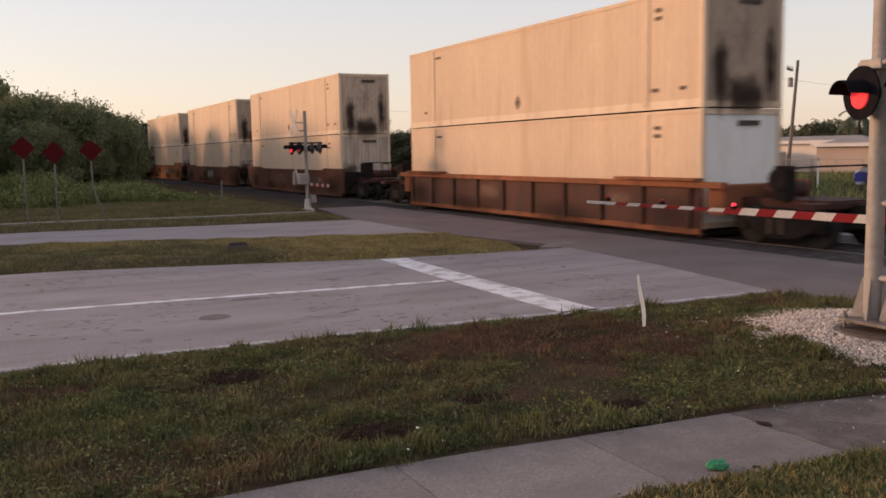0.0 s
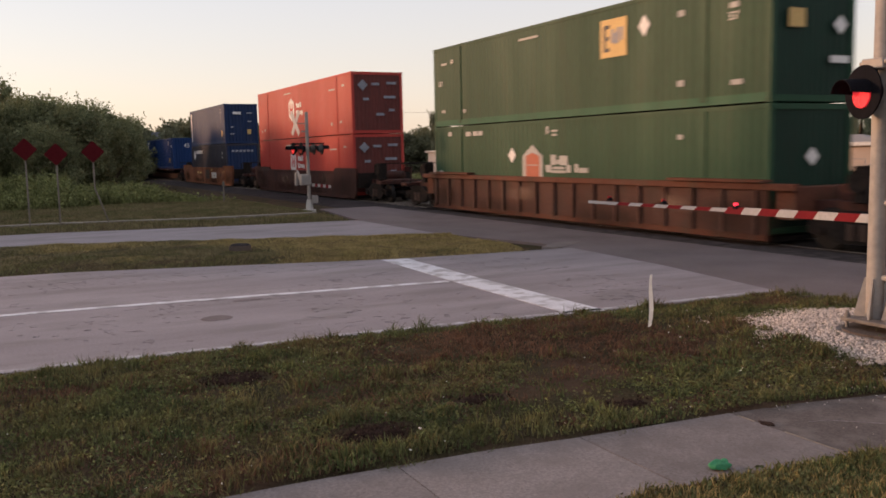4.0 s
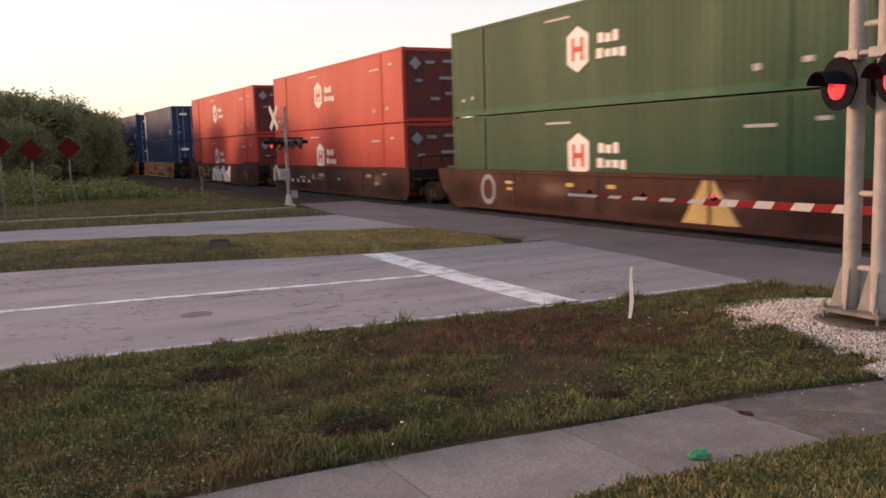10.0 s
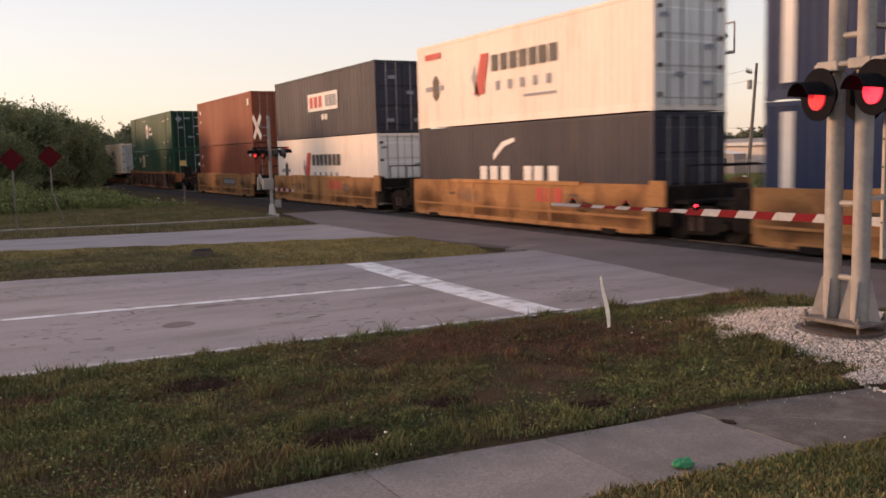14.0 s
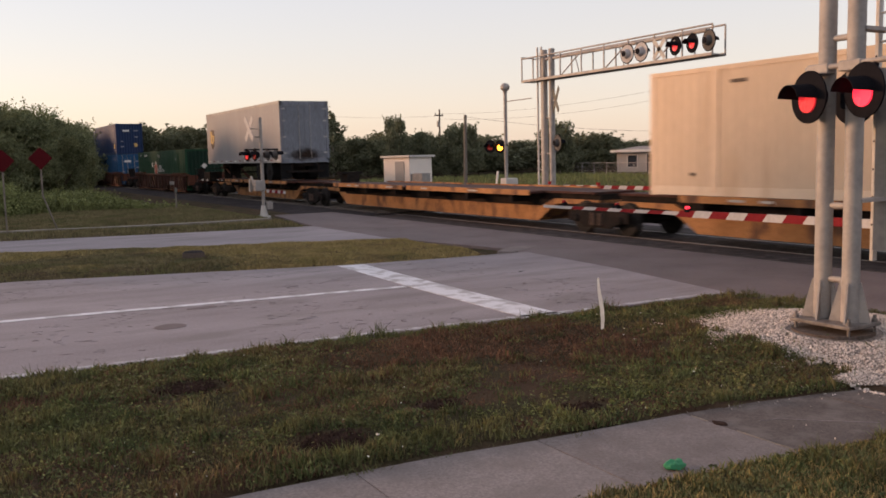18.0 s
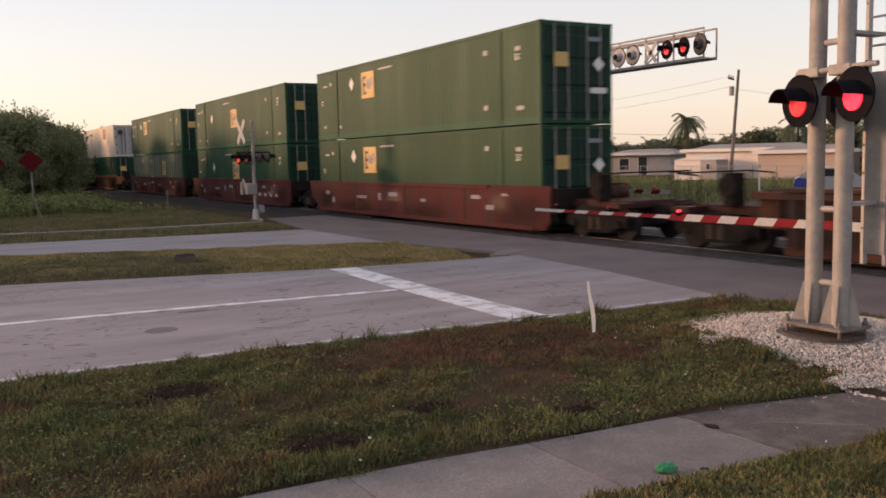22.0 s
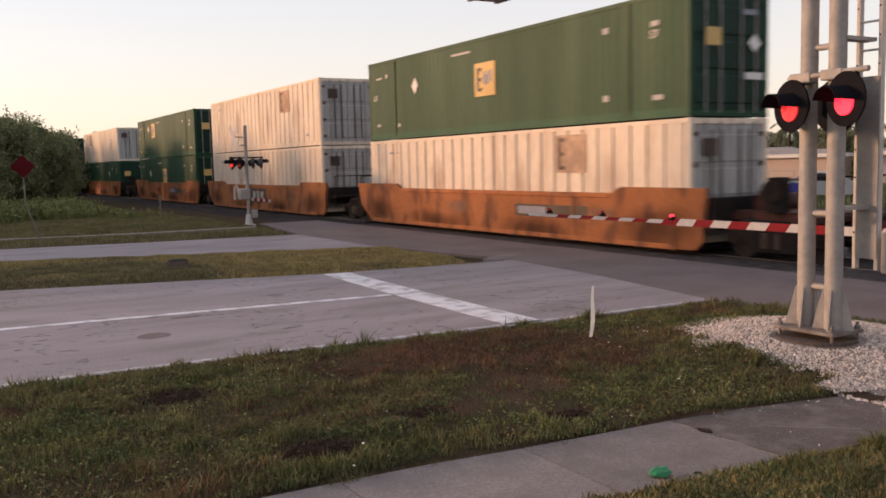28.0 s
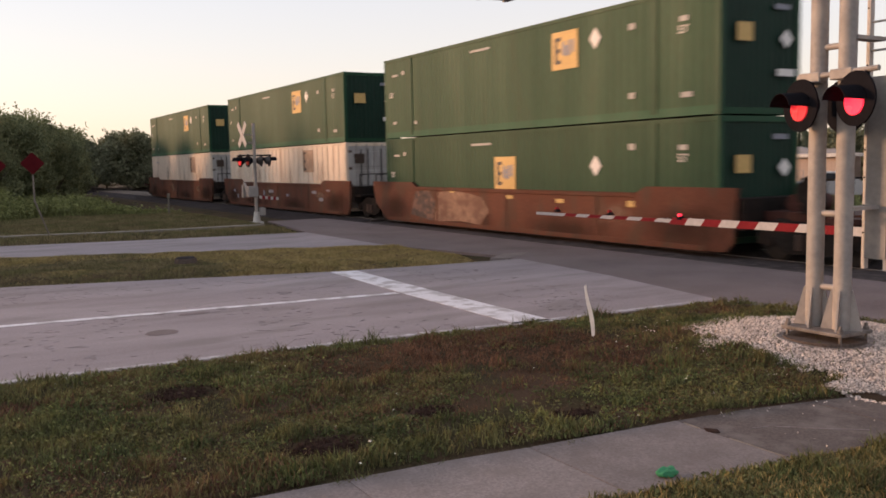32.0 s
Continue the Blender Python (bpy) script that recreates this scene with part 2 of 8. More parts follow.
ALU = material("pale_aluminium", (0.52, 0.50, 0.48), 0.55, 0.05, 0.1, 25, 2, 0.06, spec=0.3)
BLACK = material("black_paint", (0.013, 0.0125, 0.016), 0.8, 0, 0.2, 20, 2, 0.05, spec=0.03)
UNDER = material("grimy_underframe", (0.022, 0.019, 0.018), 0.9, 0, 0.4, 12, 1.5, 0.3, second=(0.032, 0.022, 0.019), amount=0.6, spec=0.05)
WHEEL = material("worn_wheel_steel", (0.03, 0.027, 0.026), 0.7, 0.1, 0.25, 14, 2, 0.1, spec=0.1)
TYRE = material("black_road_tyre", (0.012, 0.012, 0.013), 0.9, 0, 0.25, 30, 3, 0.15, spec=0.15)
RUBBER = material("tyre_rubber", (0.032, 0.032, 0.034), 0.85, 0, 0.2, 30, 3, 0.15)
WHITE = material("white_marking", (0.72, 0.70, 0.68), 0.6, 0, 0.1, 20, 1.2, 0)
DULL_WHITE = material("faded_white_marking", (0.44, 0.43, 0.41), 0.7, 0, 0.2, 20, 1.2, 0)
ARM_WHITE = material("greyed_white_reflective", (0.47, 0.455, 0.46), 0.7, 0, 0.12, 20, 1.2, 0, spec=0.1)
FADED_RED = material("faded_red_marking", (0.46, 0.115, 0.062), 0.65, 0, 0.2, 20, 1.2, 0)
RED_MARK = material("red_marking", (0.50, 0.035, 0.03), 0.6, 0, 0.12, 20, 1.2, 0)
RED_REFLECT = material("red_reflective", (0.20, 0.016, 0.022), 0.7, 0, 0.12, 20, 1.2, 0, spec=0.08)
YELLOW = material("yellow_marking", (0.66, 0.42, 0.05), 0.6, 0, 0.15, 20, 1.2, 0)
AMBER = material("faded_orange_marking", (0.62, 0.40, 0.14), 0.6, 0, 0.18, 20, 1.2, 0)
BROWN_MARK = material("dark_brown_marking", (0.05, 0.026, 0.016), 0.6, 0, 0.2, 20, 1.2, 0)
SMUDGE = material("brown_smudged_patch", (0.50, 0.33, 0.225), 0.8, 0, 0.25, 5, 1.0, 0, second=(0.30, 0.20, 0.15), amount=0.6, edge=(0.46, 0.6))
SCUFF = material("scuffed_bare_paint", (0.29, 0.165, 0.11), 0.8, 0, 0.35, 9, 1.3, 0, second=(0.15, 0.07, 0.045), amount=0.9, edge=(0.44, 0.6))
SCUFF_DARK = material("dark_scuffed_paint", (0.075, 0.05, 0.045), 0.8, 0, 0.35, 9, 1.5, 0, second=(0.19, 0.10, 0.07), amount=0.9, edge=(0.46, 0.6))
GOLD_MARK = material("faded_gold_marking", (0.50, 0.33, 0.10), 0.65, 0, 0.15, 20, 1.2, 0)
TAN_MARK = material("tan_faded_marking", (0.45, 0.33, 0.22), 0.7, 0, 0.2, 20, 1.2, 0)
GREY_MARK = material("grey_blue_marking", (0.24, 0.25, 0.30), 0.6, 0, 0.2, 20, 1.2, 0)
BLACK_MARK = material("black_marking", (0.03, 0.03, 0.035), 0.6, 0, 0.2, 20, 1.2, 0)
LENS_ON = material("lit_red_lens", (1.0, 0.03, 0.06), 0.25, 0, 0.02, 20, 2, 0, emit=0.85)
LENS_HALF = material("half_lit_red_lens", (0.80, 0.035, 0.045), 0.25, 0, 0.12, 60, 3, 0, emit=0.28)
DULL_RED = material("dull_red_plate", (0.085, 0.008, 0.011), 0.7, 0, 0.15, 10, 2, 0, spec=0.05)
LAMP_GREY = material("grey_lamp_back", (0.42, 0.41, 0.42), 0.7, 0, 0.2, 20, 2, 0.05, spec=0.2)
SIGN_BACK = material("dull_sign_back", (0.13, 0.125, 0.105), 0.7, 0, 0.2, 20, 2, 0.05)
LAMP_BACK = material("dull_lamp_back", (0.085, 0.08, 0.078), 0.7, 0, 0.2, 20, 2, 0.05, spec=0.2)
LENS_OFF = material("dim_red_lens", (0.36, 0.02, 0.022), 0.25, 0, 0.1, 60, 3, 0.1)
LENS_AMBER = material("glowing_amber_lens", (1.0, 0.36, 0.03), 0.25, 0, 0.02, 20, 2, 0, emit=3.0)
P_CREAM = paint("cream_white_paint", (0.66, 0.50, 0.365), 0.5, (0.38, 0.24, 0.14), 0.34, 0.1)
P_PALE = paint("pale_end_paint", (0.76, 0.75, 0.73), 0.5, (0.45, 0.38, 0.3), 0.3, 0.06)
P_DUST = paint("dusty_cream_end_paint", (0.50, 0.405, 0.33), 0.6, (0.16, 0.11, 0.08), 0.7, 0.14)
P_IVORY = paint("ivory_white_paint", (0.84, 0.74, 0.66), 0.5, (0.5, 0.36, 0.26), 0.3, 0.06)
# darker copy of the side green: the ends' shade is put into the colour
P_GREEN_SHADED = paint("shaded_green_end_paint", (0.008, 0.033, 0.022), 0.5, (0.02, 0.026, 0.02), 0.4, 0.25)
P_GREEN_SILL = paint("lighter_green_sill_paint", (0.014, 0.092, 0.05), 0.5, (0.03, 0.06, 0.035), 0.3, 0.15)
P_FADED = paint("worn_pale_rib_paint", (0.42, 0.40, 0.32), 0.6, (0.1, 0.15, 0.07), 0.5, 0.2)
# trailer doors: darker and bluer than the skin, for the sunless rear face
P_REAR = paint("shaded_blue_grey_door_paint", (0.215, 0.232, 0.275), 0.5, (0.07, 0.068, 0.075), 0.6, 0.25)
P_GREYWHITE = paint("grey_dirty_white_paint", (0.40, 0.385, 0.375), 0.55, (0.12, 0.09, 0.07), 0.5, 0.15)
P_SOOT = material("sooty_cream_paint", (0.47, 0.35, 0.265), 0.6, 0, 0.22, 14, 0.55, 0.08, (1.0, 1.0, 0.35), (0.16, 0.11, 0.085), 0.6, (0.5, 0.62), per_object=0.15, spec=0.15)
P_SILL = paint("pale_cream_sill_paint", (0.72, 0.575, 0.44), 0.5, (0.36, 0.22, 0.12), 0.4, 0.08)
# the side red darkened to brown, so the end wall carries its shade as colour
P_RED_SHADED = paint("shaded_brown_red_end_paint", (0.135, 0.038, 0.034), 0.55, (0.06, 0.03, 0.028), 0.5, 0.2)
P_WHITE = paint("dirty_white_paint", (0.724, 0.611, 0.498), 0.5, (0.40, 0.26, 0.17), 0.62, 0.14)
P_TRAILER = paint("pale_grey_trailer_skin", (0.318, 0.304, 0.310), 0.38, (0.3, 0.26, 0.22), 0.25, 0.07)
P_GREEN = paint("dark_green_paint", (0.0155, 0.065, 0.034), 0.5, (0.028, 0.048, 0.026), 0.35, 0.2)
P_RED = paint("orange_red_paint", (0.45, 0.057, 0.047), 0.45, (0.3, 0.06, 0.04), 0.4, 0.12)
P_BLUE = paint("faded_blue_paint", (0.018, 0.038, 0.101), 0.5, (0.07, 0.065, 0.08), 0.22, 0.16)
P_BRIGHT = paint("bright_blue_paint", (0.012, 0.043, 0.145), 0.45, (0.1, 0.08, 0.1), 0.25, 0.15)
P_SKY = paint("mid_blue_paint", (0.014, 0.080, 0.182), 0.45, (0.1, 0.08, 0.08), 0.3, 0.15)
P_NAVY = paint("dark_slate_paint", (0.042, 0.042, 0.060), 0.5, (0.12, 0.08, 0.06), 0.3, 0.2)
P_BROWN = paint("brick_brown_paint", (0.27, 0.075, 0.042), 0.55, (0.16, 0.07, 0.05), 0.4, 0.15)
C_RUST = car_paint("rusty_brown_car_paint", (0.14, 0.053, 0.034), (0.09, 0.05, 0.035))
C_RIBBED = car_paint("dark_brown_panel_paint", (0.112, 0.053, 0.041), (0.075, 0.045, 0.036))
C_ORANGE = car_paint("faded_orange_car_paint", (0.41, 0.152, 0.062), (0.15, 0.062, 0.038), 0.85)
C_SPINE = car_paint("ochre_orange_car_paint", (0.46, 0.215, 0.09), (0.11, 0.06, 0.045), 0.9)
C_TAN = car_paint("brownish_orange_car_paint", (0.29, 0.108, 0.054), (0.14, 0.06, 0.04), 0.7)
C_YELLOW = car_paint("ochre_yellow_car_paint", (0.49, 0.238, 0.10), (0.24, 0.11, 0.055), 0.7)
C_MAROON = car_paint("maroon_car_paint", (0.105, 0.026, 0.026), (0.06, 0.03, 0.028))
C_DARK = car_paint("dark_brown_car_paint", (0.075, 0.03, 0.024), (0.04, 0.022, 0.02))
WALL_PINK = material("pale_stucco", (0.52, 0.40, 0.33), 0.9, 0, 0.12, 20, 0.6, 0.2)
WALL_GREY = material("grey_stucco", (0.40, 0.37, 0.35), 0.9, 0, 0.12, 20, 0.6, 0.2)
WALL_WHITE = material("white_siding", (0.80, 0.72, 0.66), 0.8, 0, 0.1, 20, 0.8, 0.1)
ROOF = material("grey_roof", (0.30, 0.26, 0.24), 0.9, 0, 0.2, 20, 1, 0.2)
TRIM_WHITE = material("white_trim", (0.72, 0.68, 0.64), 0.7, 0, 0.08, 20, 1, 0)
DARK_GLASS = material("dark_window_glass", (0.03, 0.035, 0.045), 0.12, 0, 0.1, 5, 1, 0)
WOOD_POLE = material("weathered_pole_wood", (0.20, 0.17, 0.145), 0.9, 0, 0.3, 20, 2, 0.4, (1, 1, 0.1))
CAR_BLUE = material("blue_car_paint", (0.06, 0.07, 0.32), 0.25, 0.2, 0.06, 20, 2, 0)
SILVER = material("silver_car_paint", (0.5, 0.5, 0.52), 0.3, 0.4, 0.06, 20, 2, 0)
GREEN_PAINT = material("bright_green_plastic", (0.028, 0.25, 0.11), 0.8, 0, 0.2, 30, 4, 0)
WIRE = material("dark_wire", (0.05, 0.05, 0.055), 0.7, 0, 0.1, 10, 1, 0)


# ---- mesh tools ----
class Geo:
    """Collects faces for one mesh."""

    def __init__(self):
        self.v, self.f, self.s = [], [], []

    def add(self, verts, faces, smooth=False):
        k = len(self.v)
        self.v += [tuple(p) for p in verts]
        self.f += [tuple(k + i for i in q) for q in faces]
        self.s += [smooth] * len(faces)
        return self

    def box(self, x0, x1, y0, y1, z0, z1, b=0.0):
        """A box, its edges chamfered by b."""
        if not b:
            v = [(x, y, z) for x in (x0, x1) for y in (y0, y1) for z in (z0, z1)]
            return self.add(v, [(0, 1, 3, 2), (4, 6, 7, 5), (0, 4, 5, 1), (2, 3, 7, 6), (0, 2, 6, 4), (1, 5, 7, 3)])
        bm = bmesh.new()
        bmesh.ops.create_cube(bm, size=1)
        for p in bm.verts:
            p.co = Vector(((x0 + x1) / 2 + p.co.x * (x1 - x0), (y0 + y1) / 2 + p.co.y * (y1 - y0), (z0 + z1) / 2 + p.co.z * (z1 - z0)))
        bmesh.ops.bevel(bm, geom=list(bm.edges), offset=b, segments=1, affect="EDGES")
        bm.verts.index_update()
        self.add([p.co for p in bm.verts], [[q.index for q in g.verts] for g in bm.faces])
        bm.free()
        return self

    def cyl(self, p0, p1, r0, r1=None, n=12, caps=True):
        p0, p1 = Vector(p0), Vector(p1)
        r1 = r0 if r1 is None else r1
        q = (p1 - p0).to_track_quat("Z", "Y")
        ring = [q @ Vector((math.cos(2 * math.pi * i / n), math.sin(2 * math.pi * i / n), 0)) for i in range(n)]
        a, b = [p0 + c * r0 for c in ring], [p1 + c * r1 for c in ring]
        self.add(a + b, [(i, (i + 1) % n, n + (i + 1) % n, n + i) for i in range(n)], True)
        if caps:
            self.add(a, [tuple(reversed(range(n)))])
            self.add(b, [tuple(range(n))])
        return self

    def prism(self, outline, y0, y1):
        """A flat outline of (x, z) drawn out from y0 to y1."""
        n = len(outline)
        v = [(x, y0, z) for x, z in outline] + [(x, y1, z) for x, z in outline]
        f = [tuple(range(n)), tuple(reversed(range(n, 2 * n)))] + [(i, n + i, n + (i + 1) % n, (i + 1) % n) for i in range(n)]
        return self.add(v, f)

    def slab(self, outline, z0, z1):
        """A flat outline of (x, y), anticlockwise, drawn up from z0 to z1."""
        n = len(outline)
        v = [(x, y, z0) for x, y in outline] + [(x, y, z1) for x, y in outline]
        f = [tuple(reversed(range(n))), tuple(range(n, 2 * n))] + [(i, (i + 1) % n, n + (i + 1) % n, n + i) for i in range(n)]
        return self.add(v, f)

    def ball(self, c, r, n=8, squash=(1, 1, 1)):
        m = n // 2
        v = [(c[0] + r * squash[0] * math.sin(math.pi * j / m) * math.cos(2 * math.pi * i / n),
              c[1] + r * squash[1] * math.sin(math.pi * j / m) * math.sin(2 * math.pi * i / n),
              c[2] + r * squash[2] * math.cos(math.pi * j / m)) for j in range(m + 1) for i in range(n)]
        f = [(j * n + i, (j + 1) * n + i, (j + 1) * n + (i + 1) % n, j * n + (i + 1) % n) for j in range(m) for i in range(n)]
        return self.add(v, f, True)

    def mesh(self, name, mat):
        me = bpy.data.meshes.new(name)
        me.from_pydata(self.v, [], self.f)
        me.polygons.foreach_set("use_smooth", self.s)
        me.materials.append(mat)
        me.update()
        return me


def part(name, geo, mat, parent, label=""):
    """One mesh object under a thing or a part."""
    ob = new(name, geo if isinstance(geo, bpy.types.Mesh) else geo.mesh(name, mat))
    ob.parent = parent
    return tagged(ob, label)


def thing(name, label, category, group="", at=(0, 0, 0), rz=0.0):
    ob = new(name)
    ob.empty_display_size = 0.2
    ob.matrix_world = pose(*at, 0, 0, rz)
    return tagged(ob, label, category, group)


def setting(name, geo, mat, label, category):
    return tagged(new(name, geo.mesh(name, mat)), label, category, kind="structure")


def stuff(name, geo, mat, label, category):
    return tagged(new(name, geo if isinstance(geo, bpy.types.Mesh) else geo.mesh(name, mat)), label, category, kind="stuff")


def lettering(text, size, mat, parent, m, label=""):
    """Raised letters with the built-in font, as a mesh part."""
    cu = bpy.data.curves.new("letters", "FONT")
    cu.body, cu.size, cu.extrude, cu.align_x, cu.align_y = text, size, 0.002, "CENTER", "CENTER"
    tmp = new("letters", cu)
    me = bpy.data.meshes.new_from_object(tmp.evaluated_get(bpy.context.evaluated_depsgraph_get()))
    bpy.data.objects.remove(tmp)
    me.materials.clear()
    me.materials.append(mat)
    ob = part("number", me, mat, parent, label)
    ob.matrix_local = m
    return ob
# ---- the ground and the roads ----
def lerp_line(pts, y):
    """x on a line of (x, y) points, by y; goes on straight past both ends."""
    if y <= pts[0][1]:
        a, b = pts[0], pts[1]
    elif y >= pts[-1][1]:
        a, b = pts[-2], pts[-1]
    else:
        for a, b in zip(pts, pts[1:]):
            if a[1] <= y <= b[1]:
                break
    return a[0] + (b[0] - a[0]) * (y - a[1]) / (b[1] - a[1])


NEAR_EDGE = [(-10.1, -60), (-10.05, 0.4), (-9.86, 4.1), (-9.56, 7.3), (-9.41, 10.45)]
LANE_LINE = [(-14.2, -60), (-13.9, 0.6), (-13.54, 3.8), (-13.2, 6.85)]
FAR_EDGE = [(-19.4, -60), (-18.64, 0.9), (-17.74, 3.88), (-16.75, 7.0), (-16.2, 10.6)]
MEDIAN_FAR = [(-26.0, -60), (-25.0, 1.27), (-23.4, 5.15), (-21.2, 10.2)]
ROAD2_FAR = [(-29.6, -60), (-29.05, 1.5), (-27.9, 6.2), (-27.4, 9.9)]
WALK_FAR = [(-5.65, -60), (-5.48, 1.67), (-5.40, 3.07), (-5.31, 3.73), (-5.24, 4.51), (-5.18, 5.22), (-5.08, 6.03), (-4.95, 6.57), (-4.86, 6.9)]
WALK_NEAR = [(-4.35, -60), (-4.2, 3.5), (-4.08, 4.83), (-3.92, 6.02), (-3.86, 6.5)]
TRACK_Y = 16.15
GANTRY = (-6.3, 8.6)


def bank(x, y):
    """Ground height: low verges, a gravel mound under the signal, flat under the roads."""
    z = -0.07
    if y < 10.4:
        edge = lerp_line(NEAR_EDGE, y)
        if x > edge:
            d = x - edge
            far = lerp_line(WALK_FAR, y)
            z = -0.03 + 0.07 * min(1, d / 0.6)
            if far - 0.05 < x < lerp_line(WALK_NEAR, y) + 0.05:
                z = -0.04
            else:
                z += 0.03 * noise.noise((x * 0.9, y * 0.9, 1.7)) + 0.012 * noise.noise((x * 4, y * 4, 0.3))
        elif x < lerp_line(ROAD2_FAR, y):
            d = lerp_line(ROAD2_FAR, y) - x
            z = -0.03 + 0.1 * min(1, d / 1.5) + 0.05 * noise.noise((x * 0.2, y * 0.2, 5.1))
        elif lerp_line(MEDIAN_FAR, y) < x < lerp_line(FAR_EDGE, y):
            d = min(x - lerp_line(MEDIAN_FAR, y), lerp_line(FAR_EDGE, y) - x)
            z = -0.03 + 0.09 * min(1, d / 0.8)
    elif y > 20:
        z = -0.07 + 0.15 * min(1, (y - 20) / 6) + 0.05 * noise.noise((x * 0.1, y * 0.1, 2.2))
    elif x < -32:
        z = -0.03 if y < 12.5 else -0.07
    m = math.hypot(x - GANTRY[0] + 0.3, y - GANTRY[1])
    if m < 2.2 and x > -9.3 and y < 10.4:
        z = max(z, 0.17 - 0.12 * max(0.0, m - 0.7))
    return z


def spread(lo, hi, near_lo, near_hi, step):
    out = list(np.arange(near_lo, near_hi + 1e-6, step))
    s, p = step, near_hi
    while p < hi:
        s *= 1.45
        p = min(hi, p + s)
        out.append(p)
    s, p = step, near_lo
    while p > lo:
        s *= 1.45
        p = max(lo, p - s)
        out.insert(0, p)
    return out


def make_ground():
    xs, ys = spread(-2600, 2600, -34, 1.0, 0.3), spread(-2600, 2600, -1.0, 12.4, 0.3)
    g = Geo()
    nx, ny = len(xs), len(ys)
    g.add([(x, y, bank(x, y)) for y in ys for x in xs],
          [(j * nx + i, j * nx + i + 1, (j + 1) * nx + i + 1, (j + 1) * nx + i) for j in range(ny - 1) for i in range(nx - 1)], True)
    setting("ground", g, GRASS_GROUND, "patchy mown grass verge with bare soil, reaching the horizon", "ground")


def strip(left, right, y0, y1, z0, z1, n=12):
    """A slab between two lines of x by y (left has the smaller x)."""
    ys = [y0 + (y1 - y0) * i / n for i in range(n + 1)]
    a = [(lerp_line(left, y), y) for y in ys]
    b = [(lerp_line(right, y), y) for y in ys]
    return Geo().slab(b + a[::-1], z0, z1)


def make_roads():
    # main carriageway, joined in slabs; the joints show as thin gaps
    ends = [-60, -34, -20, -11, -4.0]
    road = setting("road", strip(FAR_EDGE, NEAR_EDGE, -60.0, 10.39, -0.25, -0.012, 30), ASPHALT, "bed of the worn concrete road", "road")
    for a, b in zip(ends, ends[1:] + [10.42]):
        for lo, hi in ((FAR_EDGE, LANE_LINE), (LANE_LINE, NEAR_EDGE)):
            g = Geo()
            ys = [a + 0.006 + (b - a - 0.012) * i / 14 for i in range(15)]
            out = [(lerp_line(hi, y) - (0.004 if hi is LANE_LINE else 0), y) for y in ys]
            inn = [(lerp_line(lo, y) + (0.004 if lo is LANE_LINE else 0), y) for y in ys[::-1]]
            if b > 10:
                out[-1] = (out[-1][0], 10.42 if hi is NEAR_EDGE else 11.05)
                inn[0] = (inn[0][0], 11.05 if lo is LANE_LINE else 11.4)
            part("slab", g.slab(out + inn, -0.2, 0.0), ROAD, road)
    setting("road_far", strip(ROAD2_FAR, MEDIAN_FAR, -60.0, 10.6, -0.25, 0.0, 30), ROAD, "worn concrete carriageway beyond the grass median", "road")
    setting("crossing_approach", Geo().slab([(4, 10.62), (4, 14.1), (-34, 14.1), (-34, 11.6), (-27.0, 10.61), (-21.5, 10.61), (-17.3, 11.41), (-14.9, 11.1), (-9.4, 10.44)], -0.25, -0.004), ASPHALT,
            "dark patched asphalt approach to the level crossing", "road")
    setting("crossing_far_side", Geo().slab([(4, 18.3), (4, 60), (-27, 60), (-34, 18.3)], -0.25, -0.004), ASPHALT, "dark asphalt road beyond the tracks", "road")
    # paint
    def mark(name, label, pts, mat=LINE):
        return setting(name, Geo().slab(pts, 0.0015, 0.005), mat, label, "road marking")
    mark("stop_line", "broad worn white stop line across both lanes", [(-9.6, 6.72), (-9.56, 7.3), (-12.8, 7.36), (-16.55, 7.52), (-16.66, 6.98), (-13.1, 6.8)])
    g = Geo()
    ys = np.linspace(-40, 6.75, 30)
    for a, b in zip(ys, ys[1:]):
        p, q = lerp_line(LANE_LINE, a), lerp_line(LANE_LINE, b)
        g.slab([(p + 0.085, a), (q + 0.085, b), (q - 0.085, b), (p - 0.085, a)], 0.0015, 0.005)
    setting("lane_line", g, LINE, "solid white lane line running up to the stop line", "road marking")
    ys = np.linspace(-40, 9.9, 40)
    g = Geo().slab([(lerp_line(NEAR_EDGE, y) - 0.05, y) for y in ys] + [(lerp_line(NEAR_EDGE, y) - 0.16, y) for y in ys[::-1]], 0.0015, 0.005)
    setting("edge_line", g, EDGE_LINE, "worn white edge line along the grass", "road marking")
    # patches on the concrete
    for x, y, a, b in ((-11.96, 2.55, 0.2, 0.22), (-13.53, 2.86, 0.06, 0.09), (-13.24, 3.31, 0.1, 0.24)):
        pts = [(x + a * math.cos(i * 0.5236) * (1 + 0.25 * noise.noise((x, i * 1.3, y))), y + b * math.sin(i * 0.5236)) for i in range(12)]
        setting("road_patch", Geo().slab(pts, 0.0012, 0.004), ASPHALT, "dark round patch in the concrete road", "road patch")
    setting("median_apron", Geo().slab([(-16.75, 10.97), (-16.4, 11.18), (-16.62, 11.65), (-17.22, 12.49), (-17.36, 11.76)], -0.05, 0.0), WALK, "pale concrete patch off the median nose", "road patch")
    # sidewalk, flag by flag
    walk_bed = setting("sidewalk", strip(WALK_FAR, WALK_NEAR, -30.0, 7.0, -0.2, 0.024, 20), SOIL, "concrete sidewalk of cast flags between grass strips", "sidewalk")
    cuts = [-30, -20, -12, -6.0, -4.1, -2.2, -0.3, 0.9, 2.35, 3.8, 5.205, 6.58, 7.05]
